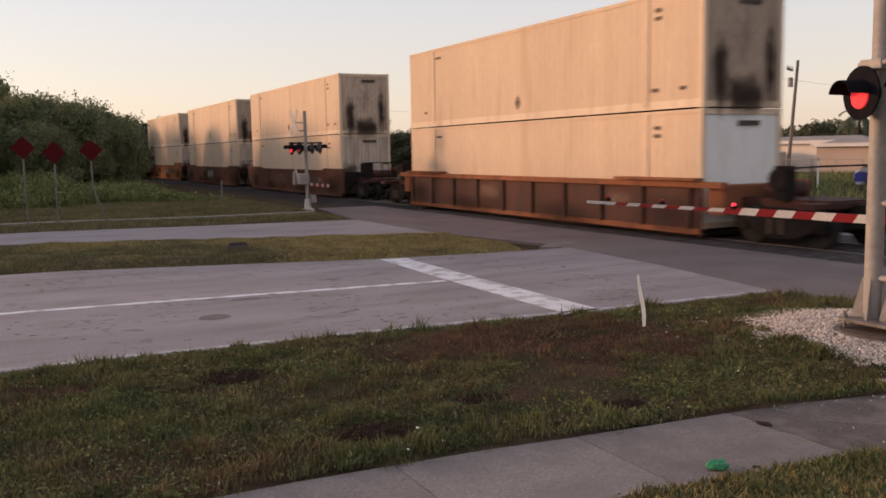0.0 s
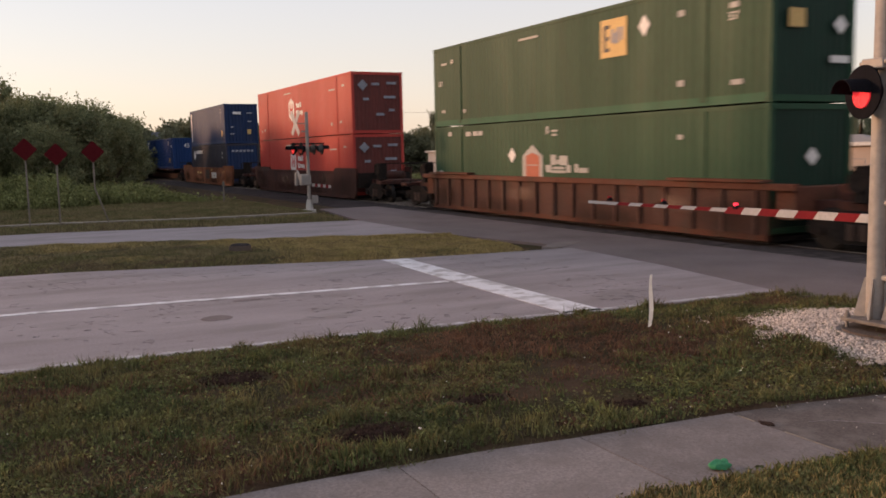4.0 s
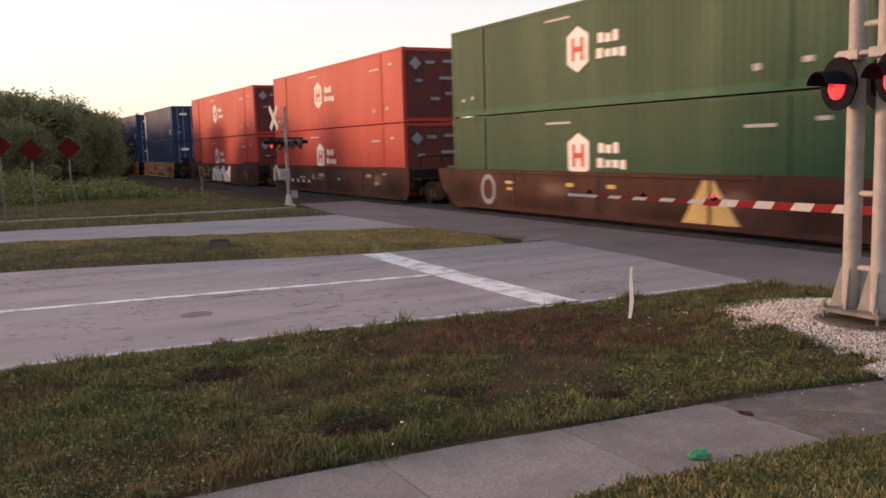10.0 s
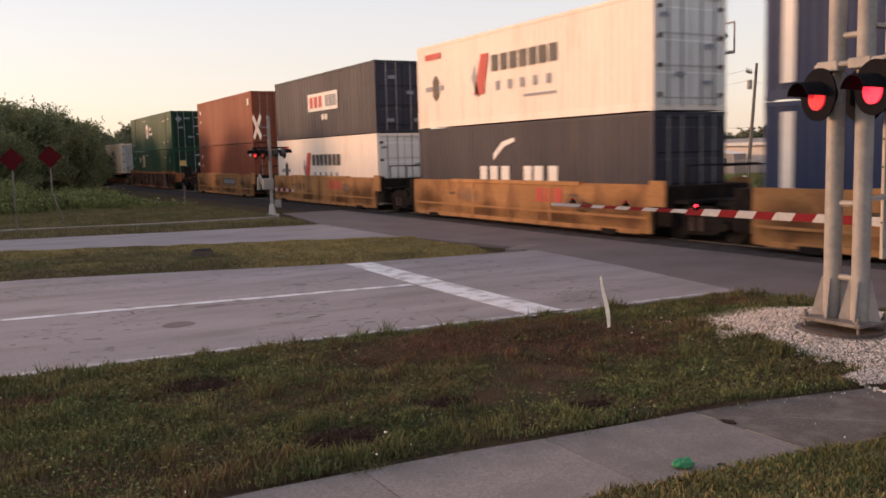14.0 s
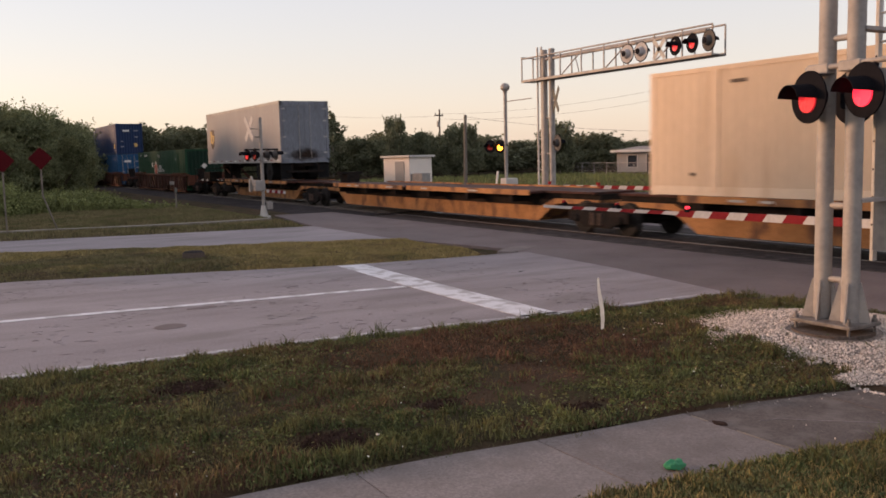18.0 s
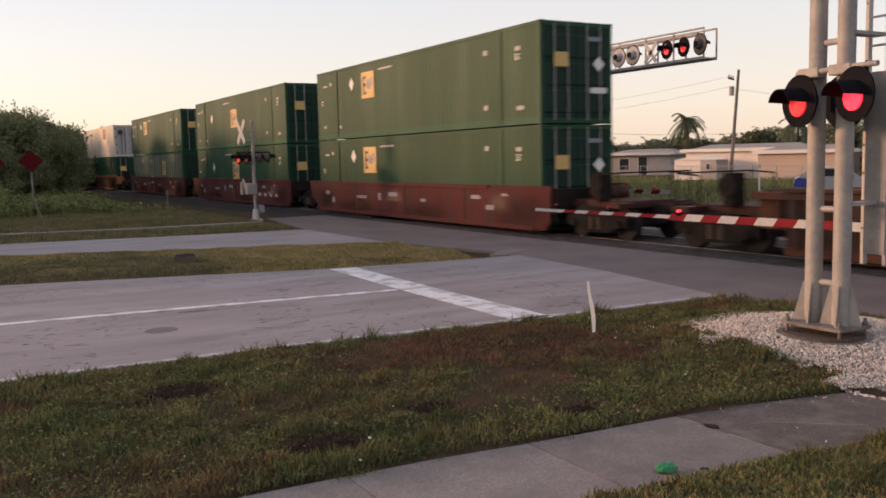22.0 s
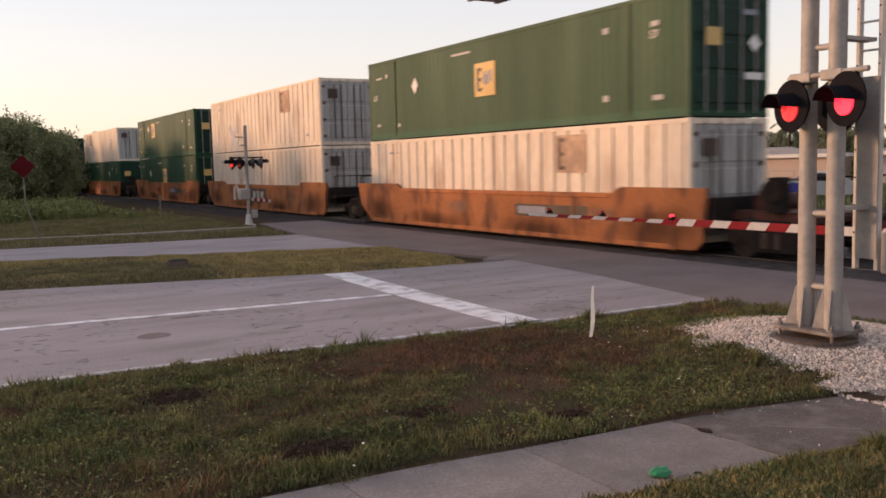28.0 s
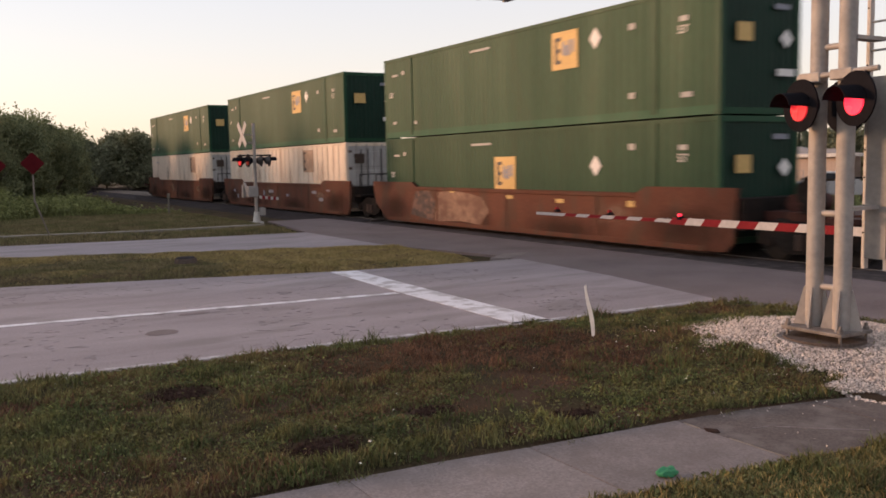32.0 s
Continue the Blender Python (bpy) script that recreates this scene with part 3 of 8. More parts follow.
    for a, b in zip(cuts, cuts[1:]):
        ys = [a + 0.004, (a + b) / 2, b - 0.004]
        out = [(lerp_line(WALK_NEAR, y), y) for y in ys] + [(lerp_line(WALK_FAR, y), y) for y in ys[::-1]]
        part("flag", Geo().slab(out, -0.1, 0.03 + 0.001 * math.sin(a * 7)), WALK if a < 5 else WALK_DARK, walk_bed)
    # a hairline crack across the old flag, and the chipped pale lip of its neighbour
    for pts, mat, name in (([(-4.70, 5.55), (-4.66, 5.70), (-4.52, 5.86), (-4.34, 6.05), (-4.15, 6.27)], WALK, "crack"), ([(-4.62, 5.21), (-4.45, 5.214), (-4.28, 5.211), (-4.1, 5.212)], CURB, "chipped_edge"), ([(-5.1, 5.212), (-4.98, 5.215), (-4.92, 5.212)], CURB, "chipped_edge")):
        w = [0.004 + 0.008 * abs(noise.noise((k * 1.7, pts[0][1], 2.0))) for k in range(len(pts))]
        part(name, Geo().slab([(x + 0.5 * q, y - q) for (x, y), q in zip(pts, w)] + [(x - 0.5 * q, y + q) for (x, y), q in zip(pts[::-1], w[::-1])], 0.02, 0.0335), mat, walk_bed)
    # short cracks and pits in the concrete
    rng = np.random.default_rng(21)
    g = Geo()
    for i in range(1050):
        y = rng.uniform(-1.5, 9.5)
        f = rng.uniform(0.04, 0.96)
        x = lerp_line(FAR_EDGE, y) * (1 - f) + lerp_line(NEAR_EDGE, y) * f
        if 6.4 < y < 7.7 or noise.noise((x * 0.5, y * 0.5, 6.0)) < -0.05:
            continue
        ln, turn = rng.uniform(0.03, 0.26) * (1.0 if i < 60 else 0.5), rng.normal(1.35, 0.25)
        pts = [(x + math.cos(turn) * ln * k + rng.normal(0, 0.02), y + math.sin(turn) * ln * k + rng.normal(0, 0.02)) for k in (-0.5, -0.17, 0.17, 0.5)]
        w = rng.uniform(0.004, 0.013) * (1.0 if i < 200 else 0.7)
        g.slab([(p + math.sin(turn) * w * q, r - math.cos(turn) * w * q) for (p, r), q in zip(pts, (0.2, 1, 0.8, 0.2))] + [(p - math.sin(turn) * w * q, r + math.cos(turn) * w * q) for (p, r), q in zip(pts[::-1], (0.2, 1, 0.8, 0.2))], 0.0005, 0.003)
    stuff("road_cracks", g, PITTED, "short dark cracks and pits in the concrete road", "cracks")
    # pale kerb behind the far verge
    ys = np.linspace(-40, 10.2, 30)
    g = Geo().slab([(lerp_line(ROAD2_FAR, y) - 2.35 - 0.12 * max(0, y - 6), y) for y in ys] + [(lerp_line(ROAD2_FAR, y) - 2.75 - 0.12 * max(0, y - 6), y) for y in ys[::-1]], -0.1, 0.13)
    setting("kerb", g, CURB, "low pale concrete kerb across the far verge", "kerb")


def curve_shift(x):
    """How far the track has swung to the side at x, and its slope: straight by the crossing, a wide bend beyond."""
    if x > -60:
        return 0.0, 0.0
    q = max(x, -140.0)
    y, k = -2.5e-4 * (q + 60) ** 2, -5.0e-4 * (q + 60)
    return y + k * (x - q), k


def along(xs, offset, half, z0, z1):
    """A bar that follows the track at a sideways offset."""
    g = Geo()
    sec = [(-half, z0), (half, z0), (half, z1), (-half, z1)]
    v = [(x, TRACK_Y + curve_shift(x)[0] + offset + a, b) for x in xs for a, b in sec]
    f = [(i * 4 + k, (i + 1) * 4 + k, (i + 1) * 4 + (k + 1) % 4, i * 4 + (k + 1) % 4) for i in range(len(xs) - 1) for k in range(4)]
    return g.add(v, f + [(0, 1, 2, 3), tuple((len(xs) - 1) * 4 + k for k in (3, 2, 1, 0))])


def make_track():
    xs = [-900, -700, -500, -380, -300] + list(range(-260, -28, 6)) + [-28, 0, 20, 60, 200, 900]
    sh = lambda x: TRACK_Y + curve_shift(x)[0]
    g = Geo()
    left = [x for x in xs if x <= -28] + [-30.5]
    left = sorted(set(x for x in left if x <= -30.5))
    for run in (left, [-5.0, 0, 20, 60, 200, 900]):
        k = len(g.v)
        prof = ((-4.2, -0.09), (-2.3, 0.0), (-1.6, 0.05), (1.6, 0.05), (2.3, 0.0), (4.2, -0.09))
        g.add([(x, sh(x) + a, b - 0.02) for x in run for a, b in prof], [(i * 6 + j, (i + 1) * 6 + j, (i + 1) * 6 + j + 1, i * 6 + j + 1) for i in range(len(run) - 1) for j in range(5)])
    setting("ballast", g, BALLAST, "dark crushed-stone ballast along the railway", "ballast")
    track = thing("railway_track", "steel rails on ties set in ballast and crossing panels", "railway track")
    tagged(track, kind="structure")
    for o in (-0.755, 0.755):
        part("rail", along(xs, o, 0.036, -0.12, 0.005), RAIL_STEEL, track, "shiny-topped steel rail")
    tie = Geo().box(-0.11, 0.11, -1.3, 1.3, -0.12, 0.045).mesh("tie", WOOD_POLE)
    for i in range(110):
        x = -31.2 - i * 0.6
        ob = part("tie", tie, None, track)
        ob.matrix_local = pose(x, sh(x), 0, 0, 0, math.degrees(math.atan(curve_shift(x)[1])))
    # crossing panels, dark in themselves and darkened for the shade under the train
    panels = setting("crossing_panels", Geo().box(-30.4, -5.1, 14.1, 18.3, -0.3, -0.03), UNDER, "dark rubber and asphalt crossing surface between the rails, train's shade in its colour", "level crossing")
    for y0, y1, m in ((14.12, 15.33, CROSSING), (15.46, 16.84, CROSSING), (16.97, 18.28, CROSSING)):
        for i in range(7):
            x0 = -30.4 + i * 3.61
            part("panel", Geo().box(x0 + 0.01, x0 + 3.6, y0, y1, -0.2, 0.004 if y0 > 15 and y0 < 16 else 0.0, 0.006), m, panels)


make_ground()
make_roads()
make_track()
# ---- the train: containers ----
def corrugated(x0, x1, z0, z1, y, n, depth, out, prof4=((0.0, 0), (0.32, 0), (0.5, 1), (0.82, 1))):
    """A side wall of trapezoid ribs; out is the sign of its outward y."""
    pitch = (x1 - x0) / n
    prof = []
    for i in range(n):
        for a, d in prof4:
            prof.append((x0 + (i + a) * pitch, y - out * depth * d))
    prof.append((x1, y))
    k = len(prof)
    f = [(i, i + 1, k + i + 1, k + i) if out < 0 else (i + 1, i, k + i, k + i + 1) for i in range(k - 1)]
    return [(a, b, z0) for a, b in prof] + [(a, b, z1) for a, b in prof], f


def hexa(x, z, w, h):
    return [(x - w / 2, z - h * 0.3), (x, z - h / 2), (x + w / 2, z - h * 0.3), (x + w / 2, z + h * 0.3), (x, z + h / 2), (x - w / 2, z + h * 0.3)]


def side_plate(name, outline, mat, parent, W, label="", lift=0.006):
    """A flat marking on the near side wall; outlines are (x, z)."""
    return part(name, Geo().prism(outline[::-1], -W / 2 - lift - 0.004, -W / 2 - 0.001), mat, parent, label)


def rect(x, z, w, h):
    return [(x - w / 2, z - h / 2), (x + w / 2, z - h / 2), (x + w / 2, z + h / 2), (x - w / 2, z + h / 2)]


def end_plate(name, y, z, w, h, mat, parent, L, label="", lift=0.05, turn=0.0):
    g = Geo()
    c, s = math.cos(turn), math.sin(turn)
    pts = [(y + c * a - s * b, z + s * a + c * b) for a, b in ((-w / 2, -h / 2), (w / 2, -h / 2), (w / 2, h / 2), (-w / 2, h / 2))]
    g.add([(L / 2 + lift, p, q) for p, q in pts] + [(L / 2 + lift - 0.008, p, q) for p, q in pts], [(0, 1, 2, 3), (4, 7, 6, 5), (0, 4, 5, 1), (1, 5, 6, 2), (2, 6, 7, 3), (3, 7, 4, 0)])
    return part(name, g, mat, parent, label)


def grey_bars(parent, W, spots, mat=DULL_WHITE):
    """Small unreadable data lines, as plain bars."""
    for x, z, w, h in spots:
        side_plate("data_bar", rect(x, z, w * 0.85, h * 0.75), mat, parent, W)


def hub_logo(parent, W, x, z, s=1.0, cut=False):
    side_plate("emblem", hexa(x, z, 0.95 * s, 1.25 * s), WHITE, parent, W, "white six-sided emblem")
    for a, b, w, h in ((-0.2, 0, 0.14, 0.62), (0.2, 0, 0.14, 0.62), (0, 0, 0.3, 0.15)):
        side_plate("emblem_bar", rect(x + a * s, z + b * s, w * s, h * s), RED_MARK, parent, W, "red bar of the emblem", 0.012)
    for a, b, w, h in ((1.0, 0.2, 0.22, 0.26), (1.3, 0.17, 0.22, 0.22), (1.6, 0.2, 0.2, 0.28), (0.95, -0.2, 0.24, 0.26), (1.28, -0.22, 0.2, 0.2), (1.58, -0.22, 0.24, 0.2), (1.88, -0.24, 0.2, 0.24)):
        side_plate("word_bar", rect(x + a * s, z + b * s, w * s, h * s), WHITE, parent, W)


def emp_logo(parent, W, x, z, s=1.0):
    side_plate("emblem", rect(x, z, 1.1 * s, 1.0 * s), AMBER, parent, W, "faded orange-yellow square emblem")
    for a, b, w, h in ((-0.36, 0, 0.1, 0.7), (-0.25, 0.3, 0.2, 0.1), (-0.25, 0, 0.16, 0.1), (-0.25, -0.3, 0.2, 0.1)):
        side_plate("emblem_bar", rect(x + a * s, z + b * s, w * s, h * s), BLACK_MARK, parent, W, "", 0.012)
    for a, b, w, h in ((-0.04, 0.05, 0.1, 0.36), (0.08, -0.02, 0.1, 0.3), (0.2, 0.05, 0.1, 0.4), (0.36, 0.08, 0.1, 0.34)):
        side_plate("emblem_bar", rect(x + a * s, z + b * s, w * s, h * s), GREY_MARK, parent, W, "", 0.012)


MADE = {}


def container(key, label, paint_mat, feet, height=2.87, ribs=0, doors=False, marks="", end_mat=None, rail_mat=None, patch=3.8, sill_mat=None):
    """A freight container; x runs along its length, the leading end at +x, its base at z = 0. Alike ones are copied."""
    if key in MADE:
        return copy_thing(MADE[key], Matrix())
    L = {53: 16.15, 45: 13.72, 40: 12.19}[feet]
    W = 2.59 if feet == 53 else 2.44
    root = thing("shipping_container", label, "container", "containers of the train")
    MADE[key] = root
    # green boxes get the shade-darkened copy on their ends by default
    em, rm = end_mat or (P_GREEN_SHADED if paint_mat is P_GREEN else paint_mat), rail_mat or paint_mat
    hx, hy, H = L / 2, W / 2, height
    depth = {53: 0.05, 45: 0.045, 40: 0.02}[feet] if ribs else 0.01
    wide = ((0.0, 0), (0.8, 0), (0.85, 1), (0.95, 1)) if ribs and feet == 53 else ((0.0, 0), (0.32, 0), (0.5, 1), (0.82, 1))
    n = ribs or (60 if feet == 53 else 46)
    sill_mat = sill_mat or (P_GREEN_SILL if paint_mat is P_GREEN else None)
    # walls
    for s in (-1, 1):
        v, f = corrugated(-hx + 0.1, hx - 0.1, 0.14, H - 0.1, s * (hy - 0.012), n, depth, s, wide)
        part("side_wall", Geo().add(v, f), paint_mat, root)
    part("roof_panel", Geo().box(-hx + 0.05, hx - 0.05, -hy + 0.04, hy - 0.04, H - 0.06, H - 0.015), paint_mat, root)
    part("floor_panel", Geo().box(-hx + 0.05, hx - 0.05, -hy + 0.06, hy - 0.06, 0.06, 0.14), UNDER, root)
    for s in (-1, 1):
        part("bottom_rail", Geo().box(-hx + 0.1, hx - 0.1, s * hy - 0.05 * (s > 0) - 0.0 * (s < 0), s * hy + 0.05 * (s < 0), 0.02, 0.22), sill_mat or rm, root)
        part("top_rail", Geo().box(-hx + 0.1, hx - 0.1, s * hy - 0.06 * (s > 0), s * hy + 0.06 * (s < 0), H - 0.11, H - 0.01), rm, root)
        for e in (-1, 1):
            part("corner_post", Geo().box(e * hx - 0.14 * (e > 0), e * hx + 0.14 * (e < 0), s * hy - 0.13 * (s > 0), s * hy + 0.13 * (s < 0), 0.1, H - 0.1, 0.01), rm, root)
            for z in (0.0, H - 0.118):
                part("corner_casting", Geo().box(e * (hx + 0.005) - 0.178 * (e > 0), e * (hx + 0.005) + 0.178 * (e < 0), s * (hy + 0.005) - 0.162 * (s > 0), s * (hy + 0.005) + 0.162 * (s < 0), z, z + 0.118, 0.008), rm, root)
    if feet == 53:
        for s in (-1, 1):
            for x in (-6.05, 6.05):
                part("side_post", Geo().box(x - 0.11, x + 0.11, s * hy - 0.03 * (s > 0) - 0.012 * (s < 0), s * hy + 0.03 * (s < 0) + 0.012 * (s > 0), 0.1, H - 0.04, 0.006), rm, root)
    if feet == 45:
        for x in (-6.05, 6.05):
            part("side_post", Geo().box(x - 0.1, x + 0.1, -hy - 0.012, -hy + 0.03, 0.1, H - 0.04, 0.006), rm, root)
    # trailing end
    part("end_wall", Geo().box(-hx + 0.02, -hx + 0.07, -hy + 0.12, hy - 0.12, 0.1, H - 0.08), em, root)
    part("end_sill", Geo().box(hx - 0.1, hx, -hy + 0.13, hy - 0.13, 0.02, 0.16), rm, root)
    part("end_header", Geo().box(hx - 0.1, hx, -hy + 0.13, hy - 0.13, H - 0.14, H - 0.01), rm, root)
    if doors:
        for s in (-1, 1):
            y0, y1 = (-hy + 0.14, -0.015) if s < 0 else (0.015, hy - 0.14)
            prof = [(hx - 0.09, 0.17), (hx - 0.03, 0.17)]
            for k in range(3):
                z = 0.3 + k * (H - 0.55) / 3
                prof += [(hx - 0.03, z), (hx - 0.008, z + 0.04), (hx - 0.008, z + (H - 0.55) / 3 - 0.16), (hx - 0.03, z + (H - 0.55) / 3 - 0.12)]
            prof += [(hx - 0.03, H - 0.15), (hx - 0.09, H - 0.15)]
            g = Geo().prism(prof, y0, y1)
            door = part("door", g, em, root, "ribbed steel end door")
            for q in (0.3, 0.72):
                y = y0 + (y1 - y0) * q
                part("lock_rod", Geo().cyl((hx + 0.02, y, 0.1), (hx + 0.02, y, H - 0.08), 0.02, n=6), GALV, door, "galvanised lock rod")
            for z in (0.4, 1.1, 1.8, 2.5):
                part("hinge", Geo().box(hx - 0.02, hx + 0.02, s * (hy - 0.2) - 0.07, s * (hy - 0.2) + 0.07, z - 0.05, z + 0.05), RUST_STEEL if em in (P_PALE, P_GREYWHITE) else em, door)
    else:
        v, f = corrugated(-hy + 0.13, hy - 0.13, 0.16, H - 0.14, 0.0, 9 if ribs else 12, 0.045 if ribs else 0.02, -1)
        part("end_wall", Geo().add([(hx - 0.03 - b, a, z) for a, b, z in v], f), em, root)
    # marks
    if marks == "cream":
        grey_bars(root, W, [(-6.7, 0.55, 0.25, 0.12), (-5.6, 2.5, 0.5, 0.1), (6.5, 2.45, 0.3, 0.12), (6.5, 2.25, 0.3, 0.12), (7.4, 0.5, 0.25, 0.12), (6.4, 0.5, 0.3, 0.12)], BROWN_MARK)
        side_plate("diamond_mark", [(-0.24, 0.57), (-0.1, 0.35), (0.04, 0.57), (-0.1, 0.8)], BROWN_MARK, root, W, "dark diamond-shaped plate")
        end_plate("data_bar", 0.2, H - 0.35, 0.7, 0.12, BROWN_MARK, root, L, "", 0.012)
        spots = {"cream53t": ((-0.75, 0.8, 0.7, 2.6), (0.85, 1.1, 0.5, 2.8), (0.0, 0.3, 2.3, 1.3)), "cream53d": ((-0.8, 0.7, 1.3, 2.2),)}.get(key, ())
        for y, z, w, h in spots:
            end_plate("soot_stain", y, z, w, h, SOOT_END, root, L, "soft dark soot stain", 0.025)
    elif marks == "plain_cream":
        grey_bars(root, W, [(-5.4, 2.5, 0.5, 0.1), (6.6, 2.4, 0.3, 0.12), (-6.7, 0.5, 0.2, 0.1)], BROWN_MARK)
        side_plate("diamond_mark", [(-0.15, 0.6), (0.0, 0.38), (0.15, 0.6), (0.0, 0.82)], BROWN_MARK, root, W, "dark diamond-shaped plate")
    elif marks in ("emp", "emp_front", "emp_mid", "emp_low", "plain"):
        x, z, dx, dz = {"emp": (-3.0, 2.0, -4.5, 2.15), "emp_mid": (-0.15, 1.6, -4.5, 1.78), "emp_front": (2.7, 2.0, 3.95, 2.15), "emp_low": (-0.2, 1.6, 3.95, 1.8), "plain": (0, 0, 3.95, 1.8)}[marks]
        if marks != "plain":
            emp_logo(root, W, x, z)
        side_plate("diamond_mark", [(dx - 0.22, dz), (dx, dz - 0.27), (dx + 0.22, dz), (dx, dz + 0.27)], WHITE, root, W, "white hazard diamond")
        grey_bars(root, W, [(-7.2, 2.25, 0.5, 0.1), (-6.6, 2.3, 0.2, 0.18), (-7.3, 0.55, 0.3, 0.14), (5.3, 2.25, 0.25, 0.2), (5.3, 0.6, 0.25, 0.2), (7.1, 0.5, 0.4, 0.16), (-1.5, 2.5, 1.3, 0.09), (-5.7, 0.5, 0.2, 0.16), (7.0, 2.2, 0.3, 0.16)])
        end_plate("diamond_mark", 0.75, 1.7, 0.3, 0.3, WHITE, root, L, "white hazard diamond", 0.06, 0.785)
        end_plate("data_bar", -0.6, 1.8, 0.5, 0.4, AMBER, root, L, "", 0.055)
        end_plate("data_bar", 0.75, 0.95, 0.6, 0.16, WHITE, root, L, "", 0.055)
        end_plate("data_bar", 0.6, 2.4, 0.5, 0.12, GREY_MARK, root, L, "", 0.055)
        for x, z in ((-7.5, 1.55), (7.0, 1.95)):
            lettering("53'", 0.26, WHITE, root, Matrix.Translation((x, -hy - 0.016, z)) @ Euler((radians(90), 0, 0)).to_matrix().to_4x4(), "white painted length mark")
    elif marks in ("hub", "hub_mid"):
        hub_logo(root, W, -0.95 if marks != "hub_mid" else -1.2, 1.58)
        grey_bars(root, W, [(-7.3, 0.55, 0.3, 0.14), (-6.7, 0.6, 0.2, 0.16), (5.4, 2.2, 1.0, 0.1), (6.6, 0.6, 0.3, 0.16), (5.3, 0.55, 0.25, 0.2), (-1.9, 2.5, 1.4, 0.08), (7.0, 2.3, 0.4, 0.12)])
        end_plate("emblem", -0.75, 2.25, 0.36, 0.36, GREY_MARK, root, L, "", 0.055, 0.785)
        for i, (y, z, w) in enumerate(((-0.1, 2.3, 0.4), (0.7, 2.35, 0.5), (0.6, 1.7, 0.6), (-0.6, 1.6, 0.3), (0.1, 0.9, 0.4), (0.7, 1.1, 0.3))):
            end_plate("data_bar", y, z, w, 0.12, GREY_MARK, root, L, "", 0.055)
    elif marks == "hub_low":
        side_plate("arrow_mark", [(-1.88, 0.9), (-0.75, 0.9), (-0.75, 1.78), (-1.31, 2.13), (-1.88, 1.78)], DULL_WHITE, root, W, "white pointed emblem")
        side_plate("emblem_bar", [(-1.68, 0.9), (-0.92, 0.9), (-0.92, 1.78), (-1.31, 1.88), (-1.68, 1.78)], FADED_RED, root, W, "faded red inside of the emblem", 0.012)
        side_plate("emblem_bar", rect(-1.3, 1.5, 0.62, 0.03), DULL_WHITE, root, W, "thin white line across the emblem", 0.018)
        side_plate("diamond_mark", [(-2.74, 1.81), (-2.52, 1.56), (-2.3, 1.81), (-2.52, 2.06)], WHITE, root, W, "white hazard diamond")
        for x, z, w, h in ((-0.16, 1.66, 0.28, 0.3), (0.36, 1.64, 0.4, 0.28), (0.12, 1.6, 0.2, 0.12), (-0.42, 1.4, 0.3, 0.22), (0.1, 1.42, 0.62, 0.08), (0.12, 1.31, 0.7, 0.08), (0.62, 1.4, 0.2, 0.22), (1.0, 1.42, 0.16, 0.24), (1.34, 1.36, 0.42, 0.14)):
            side_plate("word_bar", rect(x, z, w, h), DULL_WHITE, root, W)
        grey_bars(root, W, [(-5.45, 2.57, 0.42, 0.2), (-4.95, 2.57, 0.36, 0.2), (-4.58, 2.57, 0.3, 0.2), (-6.84, 2.6, 0.3, 0.2), (-0.48, 2.55, 0.14, 0.3), (-0.1, 2.52, 0.4, 0.08), (-0.1, 2.4, 0.3, 0.08), (-7.6, 1.2, 0.3, 0.2), (5.3, 2.2, 0.2, 0.16)])
        end_plate("diamond_mark", 0.0, 1.7, 0.3, 0.3, WHITE, root, L, "white hazard diamond", 0.02, 0.785)
    elif marks == "blue":
        side_plate("white_stripe", rect(-5.5, 1.5, 0.3, 2.3), WHITE, root, W, "tall white stripe")
        grey_bars(root, W, [(4.95, 2.5, 0.4, 0.08), (4.85, 2.3, 0.22, 0.1), (5.15, 2.3, 0.22, 0.1), (4.95, 2.0, 0.2, 0.08), (4.95, 1.8, 0.26, 0.08), (4.95, 1.62, 0.2, 0.06)], GREY_MARK)
        side_plate("yellow_mark", rect(5.2, 0.75, 0.34, 0.42), AMBER, root, W, "orange-yellow square label")
        end_plate("yellow_mark", 0.55, 0.85, 0.28, 0.34, AMBER, root, L, "orange-yellow square label", 0.05)
        end_plate("data_bar", -0.3, 2.2, 0.6, 0.18, WHITE, root, L, "", 0.05)
        for y, z, w in ((0.6, 2.2, 0.4), (0.6, 1.6, 0.3), (-0.7, 1.2, 0.2), (-0.7, 0.7, 0.3)):
            end_plate("data_bar", y, z, w, 0.1, GREY_MARK, root, L, "", 0.05)
    elif marks == "blue45":
        side_plate("white_stripe", rect(-6.0, 1.5, 0.3, 2.4), WHITE, root, W, "tall white stripe")
        side_plate("yellow_mark", rect(5.3, 0.8, 0.36, 0.4), YELLOW, root, W, "yellow square label")
        grey_bars(root, W, [(4.9, 2.5, 0.5, 0.1), (4.9, 2.3, 0.4, 0.2)])
        lettering("45", 0.55, WHITE, root, Matrix.Translation((hx + 0.02, 0.1, H - 0.75)) @ Euler((radians(90), 0, radians(90))).to_matrix().to_4x4(), "white painted number 45")
        lettering("45", 0.4, WHITE, root, Matrix.Translation((6.45, -hy - 0.016, H - 0.8)) @ Euler((radians(90), 0, 0)).to_matrix().to_4x4(), "white painted number 45")
    elif marks == "horizon":
        side_plate("swash", [(-2.2, 0.95), (-1.6, 0.95), (-1.3, 2.2), (-1.75, 2.2)], RED_MARK, root, W, "red slanting swash")
